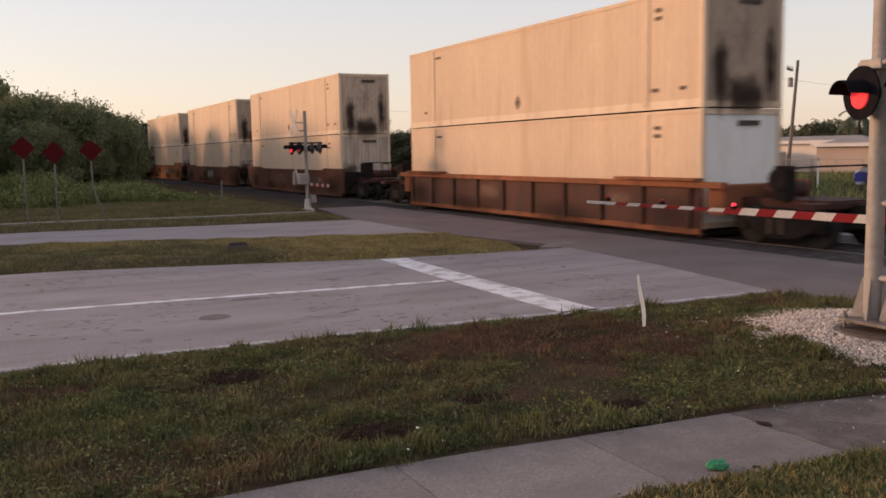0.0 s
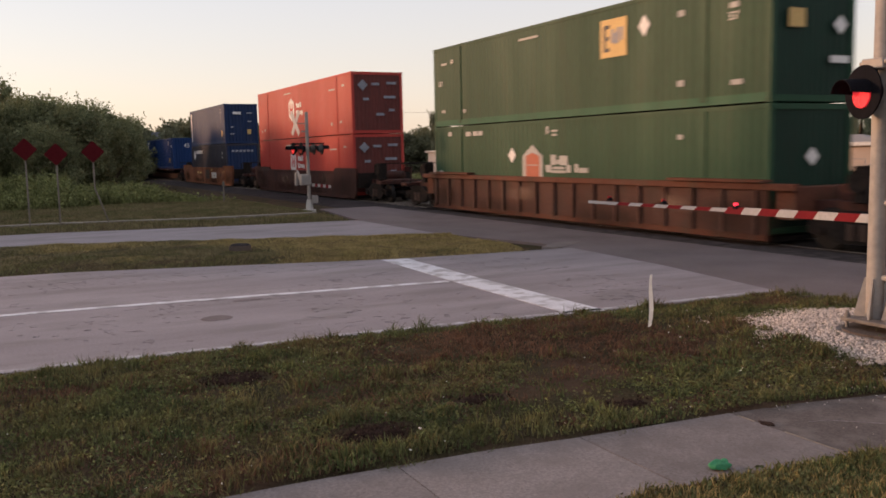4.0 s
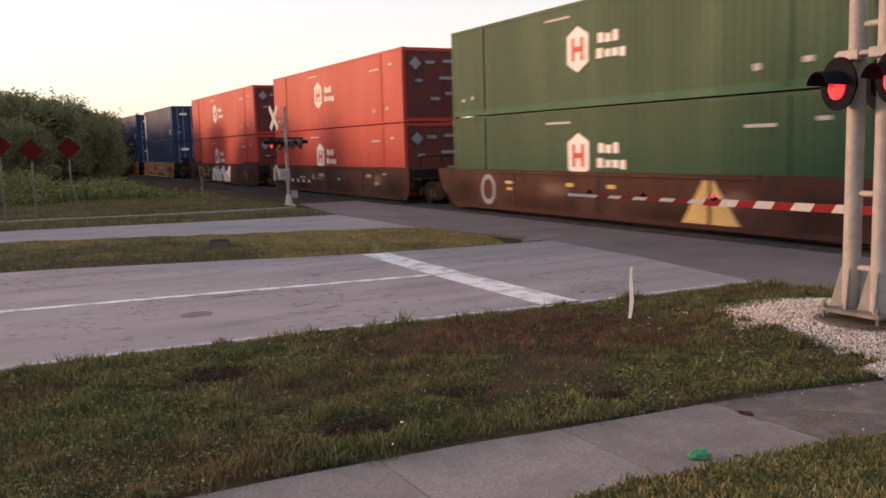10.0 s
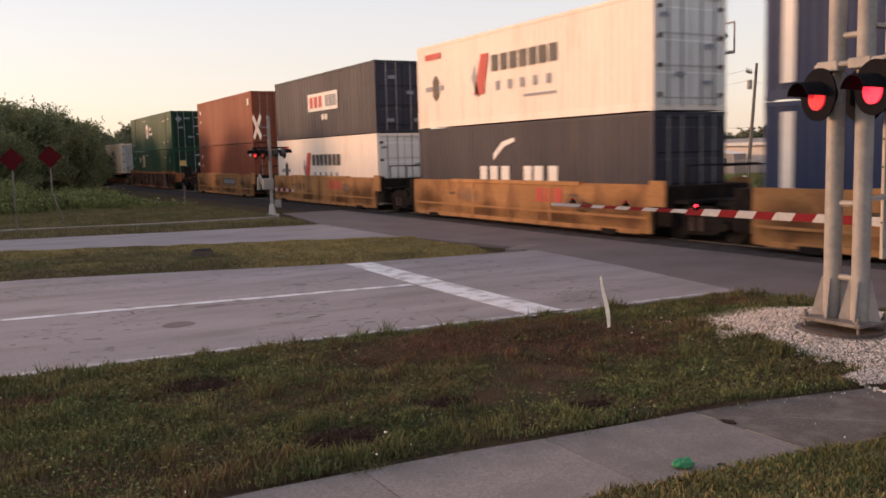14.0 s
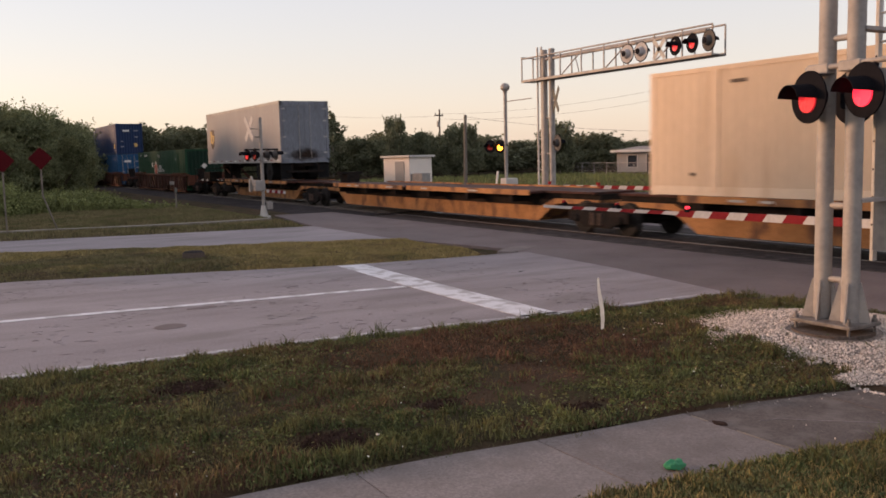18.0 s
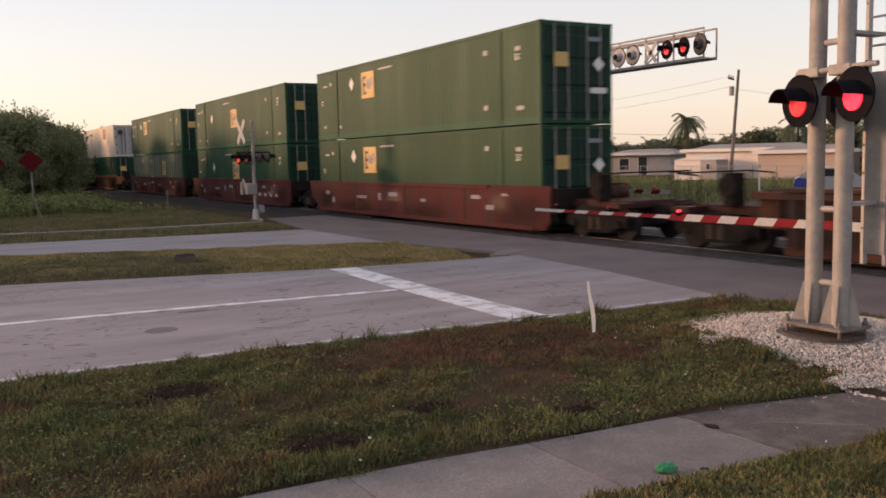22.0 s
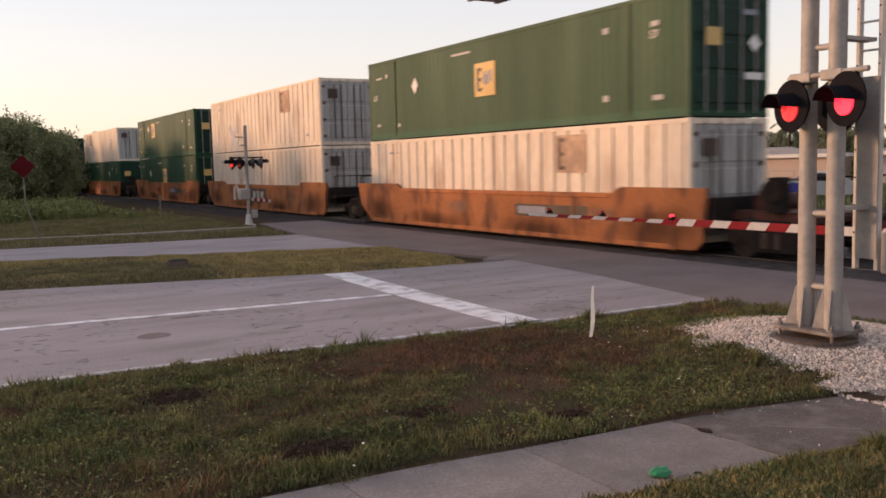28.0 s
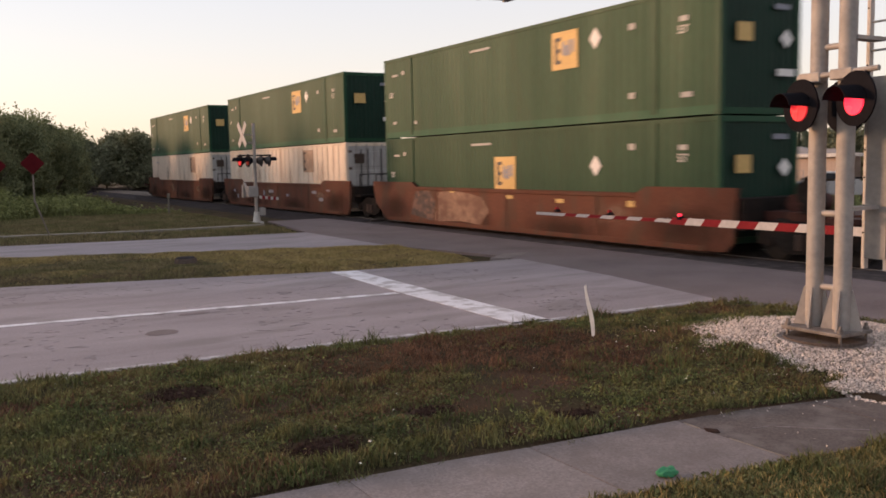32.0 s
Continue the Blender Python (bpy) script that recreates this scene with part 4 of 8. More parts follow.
        side_plate("swash", [(-2.35, 1.5), (-2.05, 0.9), (-1.9, 0.9), (-2.15, 1.9)], GREY_MARK, root, W, "dark slanting swash")
        for i in range(7):
            side_plate("word_bar", rect(-0.95 + i * 0.5, 1.85, 0.36, 0.5), BLACK_MARK, root, W)
        for i in range(5):
            side_plate("word_bar", rect(-0.8 + i * 0.66, 1.15, 0.2, 0.28), GREY_MARK, root, W)
        side_plate("word_bar", rect(-4.9, 2.45, 1.1, 0.2), RED_MARK, root, W)
        for a, w in ((-5.2, 0.5), (-4.4, 0.4)):
            side_plate("word_bar", rect(a, 1.35, w, 0.16), GREY_MARK, root, W)
        side_plate("emblem", hexa(-4.75, 1.35, 0.4, 0.9), BROWN_MARK, root, W)
        side_plate("data_bar", rect(1.4, 0.75, 1.6, 0.07), GREY_MARK, root, W)
        for y, z in ((-0.9, 2.3), (0.6, 1.6), (-0.4, 0.9), (0.5, 0.7)):
            end_plate("data_bar", y, z, 0.3, 0.09, GREY_MARK, root, L, "", 0.05)
    elif marks == "cgm_low":
        for i, x in enumerate((-1.7, -1.1, -0.45, 0.75, 1.3, 2.0)):
            side_plate("word_bar", rect(x, 1.25, 0.44 if i % 3 else 0.4, 0.62), WHITE, root, W)
        side_plate("swash", [(-1.1, 1.75), (-0.5, 2.15), (0.1, 2.3), (0.05, 2.42), (-0.6, 2.3), (-1.1, 1.95)], WHITE, root, W, "white curved swash")
    elif marks == "cgm":
        side_plate("name_plate", rect(0.4, 1.6, 3.6, 0.8), WHITE, root, W, "white nameboard")
        for i, x in enumerate((-0.95, -0.4, 0.15, 0.95, 1.4, 1.85)):
            side_plate("word_bar", rect(x, 1.6, 0.4, 0.5), RED_MARK if i < 3 else GREY_MARK, root, W, "", 0.012)
        side_plate("emblem", hexa(0.4, 0.9, 0.3, 0.3), WHITE, root, W)
        side_plate("emblem", hexa(0.8, 0.9, 0.3, 0.3), WHITE, root, W)
        for y, z in ((-0.5, 2.2), (0.6, 0.5), (-0.6, 0.5), (0.3, 1.6)):
            end_plate("data_bar", y, z, 0.3, 0.14, GREY_MARK, root, L, "", 0.05)
    elif marks == "slate":
        side_plate("emblem", [(-5.1, 1.9), (-4.7, 1.75), (-4.4, 2.0), (-4.55, 2.4), (-5.0, 2.45)], WHITE, root, W, "white rounded emblem")
        for i in range(7):
            side_plate("word_bar", rect(-4.0 + i * 0.34, 2.35, 0.24, 0.26), WHITE, root, W)
        grey_bars(root, W, [(5.0, 2.2, 0.3, 0.2), (5.0, 1.9, 0.3, 0.2)])
        for i in range(6):
            end_plate("word_bar", -0.7 + i * 0.28, 2.35, 0.2, 0.16, GREY_MARK, root, L, "", 0.03)
    elif marks == "boxcorr":
        if patch:
            side_plate("emblem_patch", rect(patch + 0.1, 2.15, 1.25, 1.0), SMUDGE, root, W, "faded square patch where an emblem was")
            for a, b, w, h in ((-0.38, 0, 0.12, 0.86), (-0.26, 0.37, 0.24, 0.1), (-0.27, 0, 0.18, 0.1), (-0.26, -0.37, 0.24, 0.1)):
                side_plate("emblem_bar", rect(patch + a, 2.15 + b, w, h), BROWN_MARK, root, W, "", 0.012)
        grey_bars(root, W, [(-6.2, 2.4, 0.8, 0.1), (6.6, 0.5, 0.25, 0.12)], GREY_MARK)
        for x, z, w, h in ((-3.2, 1.4, 1.6, 2.4), (1.6, 1.3, 1.0, 2.2), (5.4, 1.5, 1.5, 2.6), (-6.6, 1.2, 0.8, 2.0)):
            side_plate("rust_stain", rect(x, z, w, h), RUST_SIDE, root, W, "faint brown rust run", 0.004)
        end_plate("data_bar", -0.7, 2.2, 0.45, 0.4, BROWN_MARK, root, L, "", 0.055)
        for y in (-0.62, -0.3, 0.3, 0.62):
            end_plate("seam_bar", y, 1.45, 0.05, 2.3, BLACK_MARK, root, L, "", 0.05)
    elif marks == "empcorr":
        rib = Geo().box(-0.045, 0.045, -hy - 0.012, -hy + 0.02, 0.24, H - 0.12, 0.006).mesh("rib", P_FADED)
        for i in range(28):
            part("rib", rib, None, root, "worn pale rib").matrix_local = Matrix.Translation((-7.5 + i * 0.555, 0, 0))
        emp_logo(root, W + 0.03, 2.6, 1.8)
        grey_bars(root, W, [(-4.6, 2.35, 0.8, 0.16), (-1.5, 2.3, 0.5, 0.3), (5.4, 2.3, 0.3, 0.2), (5.4, 0.6, 0.3, 0.2)])
        side_plate("diamond_mark", [(-1.7, 1.1), (-1.45, 0.8), (-1.2, 1.1), (-1.45, 1.4)], WHITE, root, W, "white hazard diamond")
        end_plate("diamond_mark", 0.0, 1.2, 0.3, 0.3, WHITE, root, L, "white hazard diamond", 0.02, 0.785)
    elif marks == "brown":
        grey_bars(root, W, [(-5.3, 2.2, 0.3, 0.3), (-5.3, 1.6, 0.2, 0.2), (5.4, 2.3, 0.3, 0.5)], WHITE)
    return root


# ---- the train: trailers on their wheels ----
def trailer(length, skirt, key):
    if key in MADE:
        return copy_thing(MADE[key], Matrix())
    L, W, H = length, 2.59, 2.98
    root = thing("semi_trailer", "pale grey box trailer with a shield emblem on a spine car" if skirt else "short pale box trailer with a shield emblem on a spine car", "trailer", "trailers of the train")
    MADE[key] = root
    hx, hy = L / 2, W / 2
    part("box", Geo().box(-hx, hx, -hy, hy, 1.0, 1.0 + H, 0.02), P_TRAILER, root)
    z1 = 1.0 + H
    for s in (-1, 1):
        part("bottom_rail", Geo().box(-hx, hx, s * hy - 0.02 * (s < 0), s * hy + 0.02 * (s > 0), 0.93, 1.1), P_GREYWHITE, root)
        part("top_rail", Geo().box(-hx, hx, s * hy - 0.02 * (s < 0), s * hy + 0.02 * (s > 0), z1 - 0.12, z1 + 0.01), P_GREYWHITE, root)
        part("seam", Geo().box(-hx + 0.02, hx - 0.02, s * hy - 0.012 * (s < 0), s * hy + 0.012 * (s > 0), z1 - 0.46, z1 - 0.42), P_TRAILER, root)
        for e in (-1, 1):
            part("corner_post", Geo().box(e * hx - 0.1 * (e > 0), e * hx + 0.1 * (e < 0), s * (hy + 0.012) - 0.1 * (s > 0), s * (hy + 0.012) + 0.1 * (s < 0), 0.95, z1 + 0.01, 0.01), P_GREYWHITE, root)
    for i in range(0 if key == "short" else int(L / 0.9)):
        side_plate("reflector", rect(-hx + 0.5 + i * 0.9, 1.06, 0.34, 0.05), RED_REFLECT if i % 2 else WHITE, root, W + 0.05)
    # shield emblem near the nose
    x, k = -hx + 1.2, 1.3
    side_plate("shield", [(x - 0.36 * k, 2.93), (x - 0.34 * k, 2.31), (x - 0.2 * k, 1.96), (x, 1.79), (x + 0.2 * k, 1.96), (x + 0.34 * k, 2.31), (x + 0.36 * k, 2.93), (x, 3.03)], BROWN_MARK, root, W, "brown shield emblem")
    side_plate("shield_band", [(x - 0.32 * k, 2.89), (x - 0.3 * k, 2.21), (x + 0.1 * k, 2.12), (x + 0.32 * k, 2.36), (x + 0.33 * k, 2.61), (x + 0.05 * k, 2.67), (x - 0.14 * k, 2.93)], GOLD_MARK, root, W, "golden middle of the shield", 0.012)
    side_plate("shield_stroke", [(x + 0.04 * k, 2.55), (x + 0.12 * k, 2.55), (x + 0.12 * k, 2.3), (x + 0.04 * k, 2.3)], BROWN_MARK, root, W, "", 0.018)
    # rear end, facing forward; its shade is put into the darker blue-grey paint
    frame = part("rear_frame", Geo().box(hx - 0.02, hx + 0.05, -hy, -hy + 0.14, 0.95, z1).box(hx - 0.02, hx + 0.05, hy - 0.14, hy, 0.95, z1).box(hx - 0.02, hx + 0.05, -hy, hy, z1 - 0.22, z1).box(hx - 0.02, hx + 0.05, -hy, hy, 0.9, 1.12), P_REAR, root)
    for s in (-1, 1):
        door = part("rear_door", Geo().box(hx, hx + 0.03, min(s * 0.01, s * (hy - 0.15)), max(s * 0.01, s * (hy - 0.15)), 1.13, z1 - 0.23), P_REAR, root, "rear door leaf, blue-grey for its shaded side")
        part("lock_rod", Geo().cyl((hx + 0.05, s * 0.3, 1.1), (hx + 0.05, s * 0.3, z1 - 0.2), 0.016, n=6), P_GREYWHITE, door)
        for z in (1.4, 2.2, 3.0, 3.6):
            part("hinge", Geo().box(hx + 0.03, hx + 0.055, s * (hy - 0.2) - 0.08, s * (hy - 0.2) + 0.08, z - 0.04, z + 0.04), P_GREYWHITE, door)
        part("mud_flap", Geo().box(hx - 0.12, hx - 0.1, s * 1.0 - 0.3, s * 1.0 + 0.3, 0.12, 0.92), TYRE, root, "black rubber mud flap")
    end_plate("soot_stain", 0.0, 1.3, 2.3, 1.0, SOOT_END, root, L, "dark road grime low on the doors", 0.06)
    if skirt:
        end_plate("yellow_mark", 0.75, 1.9, 0.3, 0.3, YELLOW, root, L, "yellow diamond label", 0.065, 0.785)
    part("bumper", Geo().box(hx - 0.1, hx + 0.02, -1.0, 1.0, 0.42, 0.52).box(hx - 0.1, hx, -0.75, -0.67, 0.5, 0.95).box(hx - 0.1, hx, 0.67, 0.75, 0.5, 0.95), UNDER, root)
    part("underframe", Geo().box(-hx + 0.3, hx - 0.2, -0.5, 0.5, 0.72, 0.95), UNDER, root)
    leg = 3.3 if key == "middle" else 2.5
    axles = (hx - 3.4, hx - 4.65) if skirt else ((hx - 3.6, hx - 1.95) if length > 10 else (hx - 0.75,))
    for a in axles:
        part("axle", Geo().cyl((a, -1.1, 0.5), (a, 1.1, 0.5), 0.07, n=8), UNDER, root)
        for s in (-1, 1):
            w = part("wheel", Geo().cyl((a, s * 0.72, 0.5), (a, s * 1.26, 0.5), 0.5, n=20), TYRE, root, "dual black tyres")
            part("hub", Geo().cyl((a, s * 1.25, 0.5), (a, s * 1.275, 0.5), 0.26, n=14).cyl((a, s * 1.27, 0.5), (a, s * 1.31, 0.5), 0.1, n=8), UNDER, w)
    part("bogie", Geo().box(min(axles) - 0.7, max(axles) + 0.7, -0.45, 0.45, 0.5, 0.75), UNDER, root)
    for s in (-1, 1):
        part("landing_leg", Geo().box(-hx + leg, -hx + leg + 0.12, s * 0.85 - 0.06, s * 0.85 + 0.06, 0.1, 0.95), UNDER, root)
    part("leg_brace", Geo().box(-hx + leg + 0.02, -hx + leg + 0.1, -0.85, 0.85, 0.35, 0.42), UNDER, root)
    if skirt:
        part("side_skirt", Geo().box(-hx + 3.2, hx - 6.4, -hy + 0.02, -hy + 0.06, 0.15, 0.94), P_TRAILER, root, "pale side skirt")
        part("tool_box", Geo().box(-hx + 0.3, -hx + 1.5, -1.1, -0.2, 0.2, 0.9, 0.02), ALU, root)
    else:
        for s in (-1, 1):
            part("brace", Geo().cyl((-hx + leg + 0.05, s * 0.85, 0.2), (-hx + leg + 1.5, s * 0.5, 0.9), 0.03, n=6), UNDER, root)
    return root


# ---- the train: cars ----
def truck(parent, x):
    """A two-axle truck: side frames, bolster, spring, four wheels."""
    b = part("truck", Geo().box(x - 0.18, x + 0.18, -1.1, 1.1, 0.42, 0.62), UNDER, parent, "black two-axle truck")
    for s in (-1, 1):
        y = s * 1.02
        out = [(x - 1.2, 0.36), (x - 1.2, 0.62), (x - 0.75, 0.66), (x - 0.4, 0.86), (x + 0.4, 0.86), (x + 0.75, 0.66), (x + 1.2, 0.62), (x + 1.2, 0.36), (x + 0.85, 0.36), (x + 0.5, 0.2), (x - 0.5, 0.2), (x - 0.85, 0.36)]
        part("side_frame", Geo().prism(out, y - 0.07, y + 0.07), UNDER, b)
        for k in (-0.15, 0.15):
            part("spring", Geo().cyl((x + k, y * 1.08, 0.28), (x + k, y * 1.08, 0.6), 0.07, n=8), RUST_STEEL, b)
    for a in (-0.88, 0.88):
        w = part("wheelset", Geo().cyl((x + a, -0.75, 0.44), (x + a, 0.75, 0.44), 0.08, n=8), WHEEL, parent)
        for s in (-1, 1):
            g = Geo().cyl((x + a, s * 0.7, 0.44), (x + a, s * 0.83, 0.44), 0.42, n=22).cyl((x + a, s * 0.69, 0.44), (x + a, s * 0.72, 0.44), 0.455, n=22)
            wh = part("wheel", g, WHEEL, w, "worn steel wheel")
        part("bearing", Geo().cyl((x + a, -1.16, 0.44), (x + a, 1.16, 0.44), 0.11, n=10), UNDER, w)
    return b


def end_gear(root, x, s, paint_mat, coupler):
    """The platform, brake stand, steps and coupler over an outer truck; s: which way it faces."""
    p = part("end_platform", Geo().box(min(x, x + s * 2.6), max(x, x + s * 2.6), -0.7, 0.7, 0.82, 1.02).box(min(x + s * 2.2, x + s * 2.7), max(x + s * 2.2, x + s * 2.7), -1.3, 1.3, 0.86, 0.98), C_DARK, root, "grimy brown end platform")
    g = Geo()
    for y in (-1.25, 1.25):
        g.cyl((x + s * 2.6, y, 0.45), (x + s * 2.6, y, 1.75), 0.022, n=6).cyl((x + s * 1.9, y, 0.95), (x + s * 1.9, y, 1.7), 0.022, n=6).cyl((x + s * 1.9, y, 1.7), (x + s * 2.6, y, 1.75), 0.022, n=6)
    g.cyl((x + s * 2.6, -1.25, 1.75), (x + s * 2.6, 1.25, 1.75), 0.022, n=6)
    part("hand_rail", g, UNDER, root)
    if coupler:
        part("coupler", Geo().box(min(x + s * 2.5, x + s * 3.6), max(x + s * 2.5, x + s * 3.6), -0.13, 0.13, 0.68, 0.94, 0.03).box(min(x + s * 3.3, x + s * 3.6), max(x + s * 3.3, x + s * 3.6), -0.2, 0.2, 0.62, 1.0, 0.04), UNDER, root)
        part("brake_gear", Geo().box(x + s * 1.4 - 0.15, x + s * 1.4 + 0.15, -0.9, -0.5, 1.0, 1.75, 0.02).cyl((x + s * 1.4, -0.95, 1.45), (x + s * 1.4, -0.9, 1.45), 0.25, n=14), UNDER, root, "black brake stand and wheel")
        part("air_tank", Geo().cyl((x + s * 0.7, -0.4, 1.18), (x + s * 0.7, 0.7, 1.18), 0.2, n=12), C_DARK, root)


def well_car(style, paint_mat, front_outer, rear_outer, well=16.6, label="", marks="", step=0.17, ribs=17):
    """A container well car unit, x forward, rail head at z = 0."""
    root = thing("well_car", label, "railway car", "cars of the train")
    hx = well / 2
    half = 1.42
    lo, hi = 0.14, 1.36
    part("well_floor", Geo().box(-hx + 0.2, hx - 0.2, -1.25, 1.25, 0.1, 0.2), UNDER, root)
    for s in (-1, 1):
        y0, y1 = (-half, -half + 0.1) if s < 0 else (half - 0.1, half)
        if style == "ribbed":
            side = part("side_sill", Geo().box(-hx + 0.2, hx - 0.2, s * (half - 0.1) - 0.03, s * (half - 0.1) + 0.03, lo, hi), C_RIBBED, root)
            part("top_chord", Geo().box(-hx - 0.6, hx + 0.6, s * (half - 0.06) - 0.09, s * (half - 0.06) + 0.09, hi - 0.13, hi + 0.02, 0.012), paint_mat, root)
            part("bottom_chord", Geo().box(-hx + 0.2, hx - 0.2, s * (half - 0.1) - 0.06, s * (half - 0.1) + 0.06, lo - 0.02, lo + 0.12), paint_mat, root)
            for i in range(ribs):
                x = -hx + 0.5 + i * (2 * hx - 1.0) / (ribs - 1)
                part("rib", Geo().box(x - 0.035, x + 0.035, s * (half - 0.04) - 0.06, s * (half - 0.04) + 0.06, lo + 0.1, hi - 0.12), C_RIBBED, side)
            for x in (-hx + 1.7, hx - 1.7):
                part("walkway", Geo().box(x - 1.5, x + 1.5, s * (half - 0.02) - 0.16, s * (half - 0.02) + 0.16, hi + 0.04, hi + 0.1), paint_mat, root)
        else:
            e = 2.4
            out = [(-hx + 0.35, lo), (hx + 0.05, lo), (hx + 0.28, lo + 0.22), (hx + 0.36, hi + step), (hx - e, hi + step), (hx - e - 0.35, hi), (-hx + e + 0.35, hi), (-hx + e, hi + step), (-hx - 0.75, hi + step), (-hx - 0.5, 0.72)]
            if style == "yellow":
                out = [(-hx + 0.1, lo), (hx - 0.1, lo), (hx - 0.1, hi - 0.02), (-hx + 0.1, hi - 0.02)]
            side = part("side_sill", Geo().prism(out, y0, y1), paint_mat, root)
            part("top_chord", Geo().box(-hx + e + 0.4, hx - e - 0.4, s * (half - 0.05) - 0.08, s * (half - 0.05) + 0.08, hi - 0.1, hi + 0.015, 0.012), paint_mat, side)
            part("bottom_chord", Geo().box(-hx + 0.5, hx - 0.5, s * (half - 0.03) - 0.06, s * (half - 0.03) + 0.06, lo - 0.02, lo + 0.1), paint_mat, side)
            if style == "yellow":
                part("end_step", Geo().box(hx - 0.1, hx + 0.42, s * half - 0.04, s * half + 0.04, 0.82, 1.44), paint_mat, root)
                part("mid_chord", Geo().box(-hx + 0.2, hx - 0.2, s * (half + 0.01) - 0.03, s * (half + 0.01) + 0.03, 0.5, 0.56), paint_mat, side)
                for x in (-hx + 1.6, hx - 1.6):
                    part("pad", Geo().box(x - 0.3, x + 0.3, s * half - 0.06, s * half + 0.06, 0.06, 0.2), UNDER, side)
            for x in (-hx + 4.2, 0.0, hx - 4.2):
                part("seam_plate", Geo().box(x - 0.05, x + 0.05, s * (half + 0.006) - 0.012, s * (half + 0.006) + 0.012, lo + 0.1, hi - 0.1), paint_mat, side)
    W = 2 * half
    if marks == "word":
        for a in (-0.7, 0.0, 0.7):
            side_plate("word_bar", rect(a * 0.85, 0.83, 0.38, 0.42), DULL_WHITE, root, W, "", 0.014)
        side_plate("name_frame", rect(0, 0.83, 2.3, 0.72), BROWN_MARK, root, W, "dark framed nameboard", 0.008)
    elif marks == "grille":
        side_plate("name_frame", rect(3.1, 0.85, 3.2, 0.34), BROWN_MARK, root, W, "dark framed slot", 0.004)
        side_plate("word_bar", rect(2.3, 0.85, 1.3, 0.22), GREY_MARK, root, W, "", 0.008)
    elif marks == "word_red":
        for a in (-0.45, 0.0, 0.45):
            side_plate("word_bar", rect(a + 2.05, 0.98, 0.32, 0.4), RED_MARK, root, W)
        grey_bars(root, W, [(-3.4, 0.9, 0.4, 0.1), (3.2, 1.0, 0.5, 0.08), (3.2, 0.85, 0.5, 0.08)], BROWN_MARK)
    elif marks == "yellow_plain":
        side_plate("name_frame", rect(1.65, 0.9, 2.6, 0.36), BLACK_MARK, root, W, "dark framed nameboard")
        side_plate("word_bar", rect(1.65, 0.9, 2.4, 0.24), GREY_MARK, root, W, "", 0.008)
    elif marks == "graffiti":
        for a, w, h, q in ((-1.8, 1.05, 1.0, 0.22), (-0.85, 0.75, 1.12, -0.1), (-0.1, 0.95, 0.9, 0.15), (0.85, 0.7, 1.1, -0.18), (1.5, 0.8, 0.82, 0.1), (2.1, 0.6, 1.08, 0.2)):
            side_plate("graffiti_shape", [(a - w / 2, 0.17), (a + w * 0.36, 0.15 + abs(q) * 0.4), (a + w * 0.5 + q * 0.3, 0.2 + h * 0.55), (a + w * 0.45 + q, 0.17 + h), (a + q * 0.5, 0.06 + h), (a - w * 0.4 + q, 0.13 + h), (a - w * 0.5, 0.2 + h * 0.4)], WHITE, root, W, "white block of spray paint", 0.006 + 0.002 * abs(q))
        for x, z, q in ((-1.5, 0.32, 0.25), (-0.55, 0.3, 0.3), (0.3, 0.28, -0.2), (0.75, 0.3, 0.32), (1.75, 0.3, 0.3), (-1.1, 0.95, -0.1), (1.2, 0.9, 0.12)):
            side_plate("graffiti_stroke", [(x, z), (x + 0.16, z), (x + 0.16 - q, z + 0.4), (x - q, z + 0.4)], BROWN_MARK, root, W, "dark brown stroke in the spray paint", 0.016)
        for x, z, w, h in ((-6.1, 0.8, 0.12, 0.8), (-5.5, 1.05, 0.5, 0.1), (-4.9, 0.75, 0.12, 0.7), (-4.2, 0.6, 0.6, 0.1), (-3.5, 0.85, 0.14, 0.8), (-2.9, 0.95, 0.4, 0.12)):
            side_plate("graffiti_bar", rect(x, z, w, h), TAN_MARK, root, W, "thin tan sprayed bar")
    elif marks == "ring":
        pts = [(-5.6 + 0.45 * math.cos(i * 0.5236), 0.75 + 0.5 * math.sin(i * 0.5236)) for i in range(12)]
        side_plate("graffiti_shape", pts, GREY_MARK, root, W, "pale sprayed ring")
        side_plate("graffiti_shape", [(-5.6 + 0.3 * math.cos(i * 0.5236), 0.75 + 0.34 * math.sin(i * 0.5236)) for i in range(12)], paint_mat, root, W, "", 0.01)
        side_plate("graffiti_shape", [(3.2, 0.2), (5.0, 0.25), (4.2, 1.25), (3.9, 1.25)], AMBER, root, W, "yellowish sprayed triangle")
        grey_bars(root, W, [(-4.3, 1.0, 0.6, 0.12), (-4.3, 0.8, 0.4, 0.12), (0.6, 1.0, 0.4, 0.14), (-1.2, 1.0, 0.4, 0.14)], AMBER)
    elif marks == "stencil":
        grey_bars(root, W, [(-7.0, 0.9, 0.4, 0.2), (-6.4, 0.6, 0.3, 0.3), (-3.6, 0.8, 1.0, 0.14), (-2.0, 0.85, 0.24, 0.36), (-0.9, 0.95, 0.8, 0.2), (1.4, 0.8, 0.4, 0.14), (4.8, 1.0, 0.6, 0.16), (5.6, 0.7, 0.5, 0.2), (6.4, 1.1, 0.4, 0.1)], GREY_MARK)
    elif marks == "faded":
        side_plate("faded_patch", [(-6.0, 0.4), (-4.4, 0.22), (-4.2, 0.9), (-4.7, 1.3), (-5.6, 1.2)], SCUFF_DARK, root, W, "dark smeared patch", 0.004)
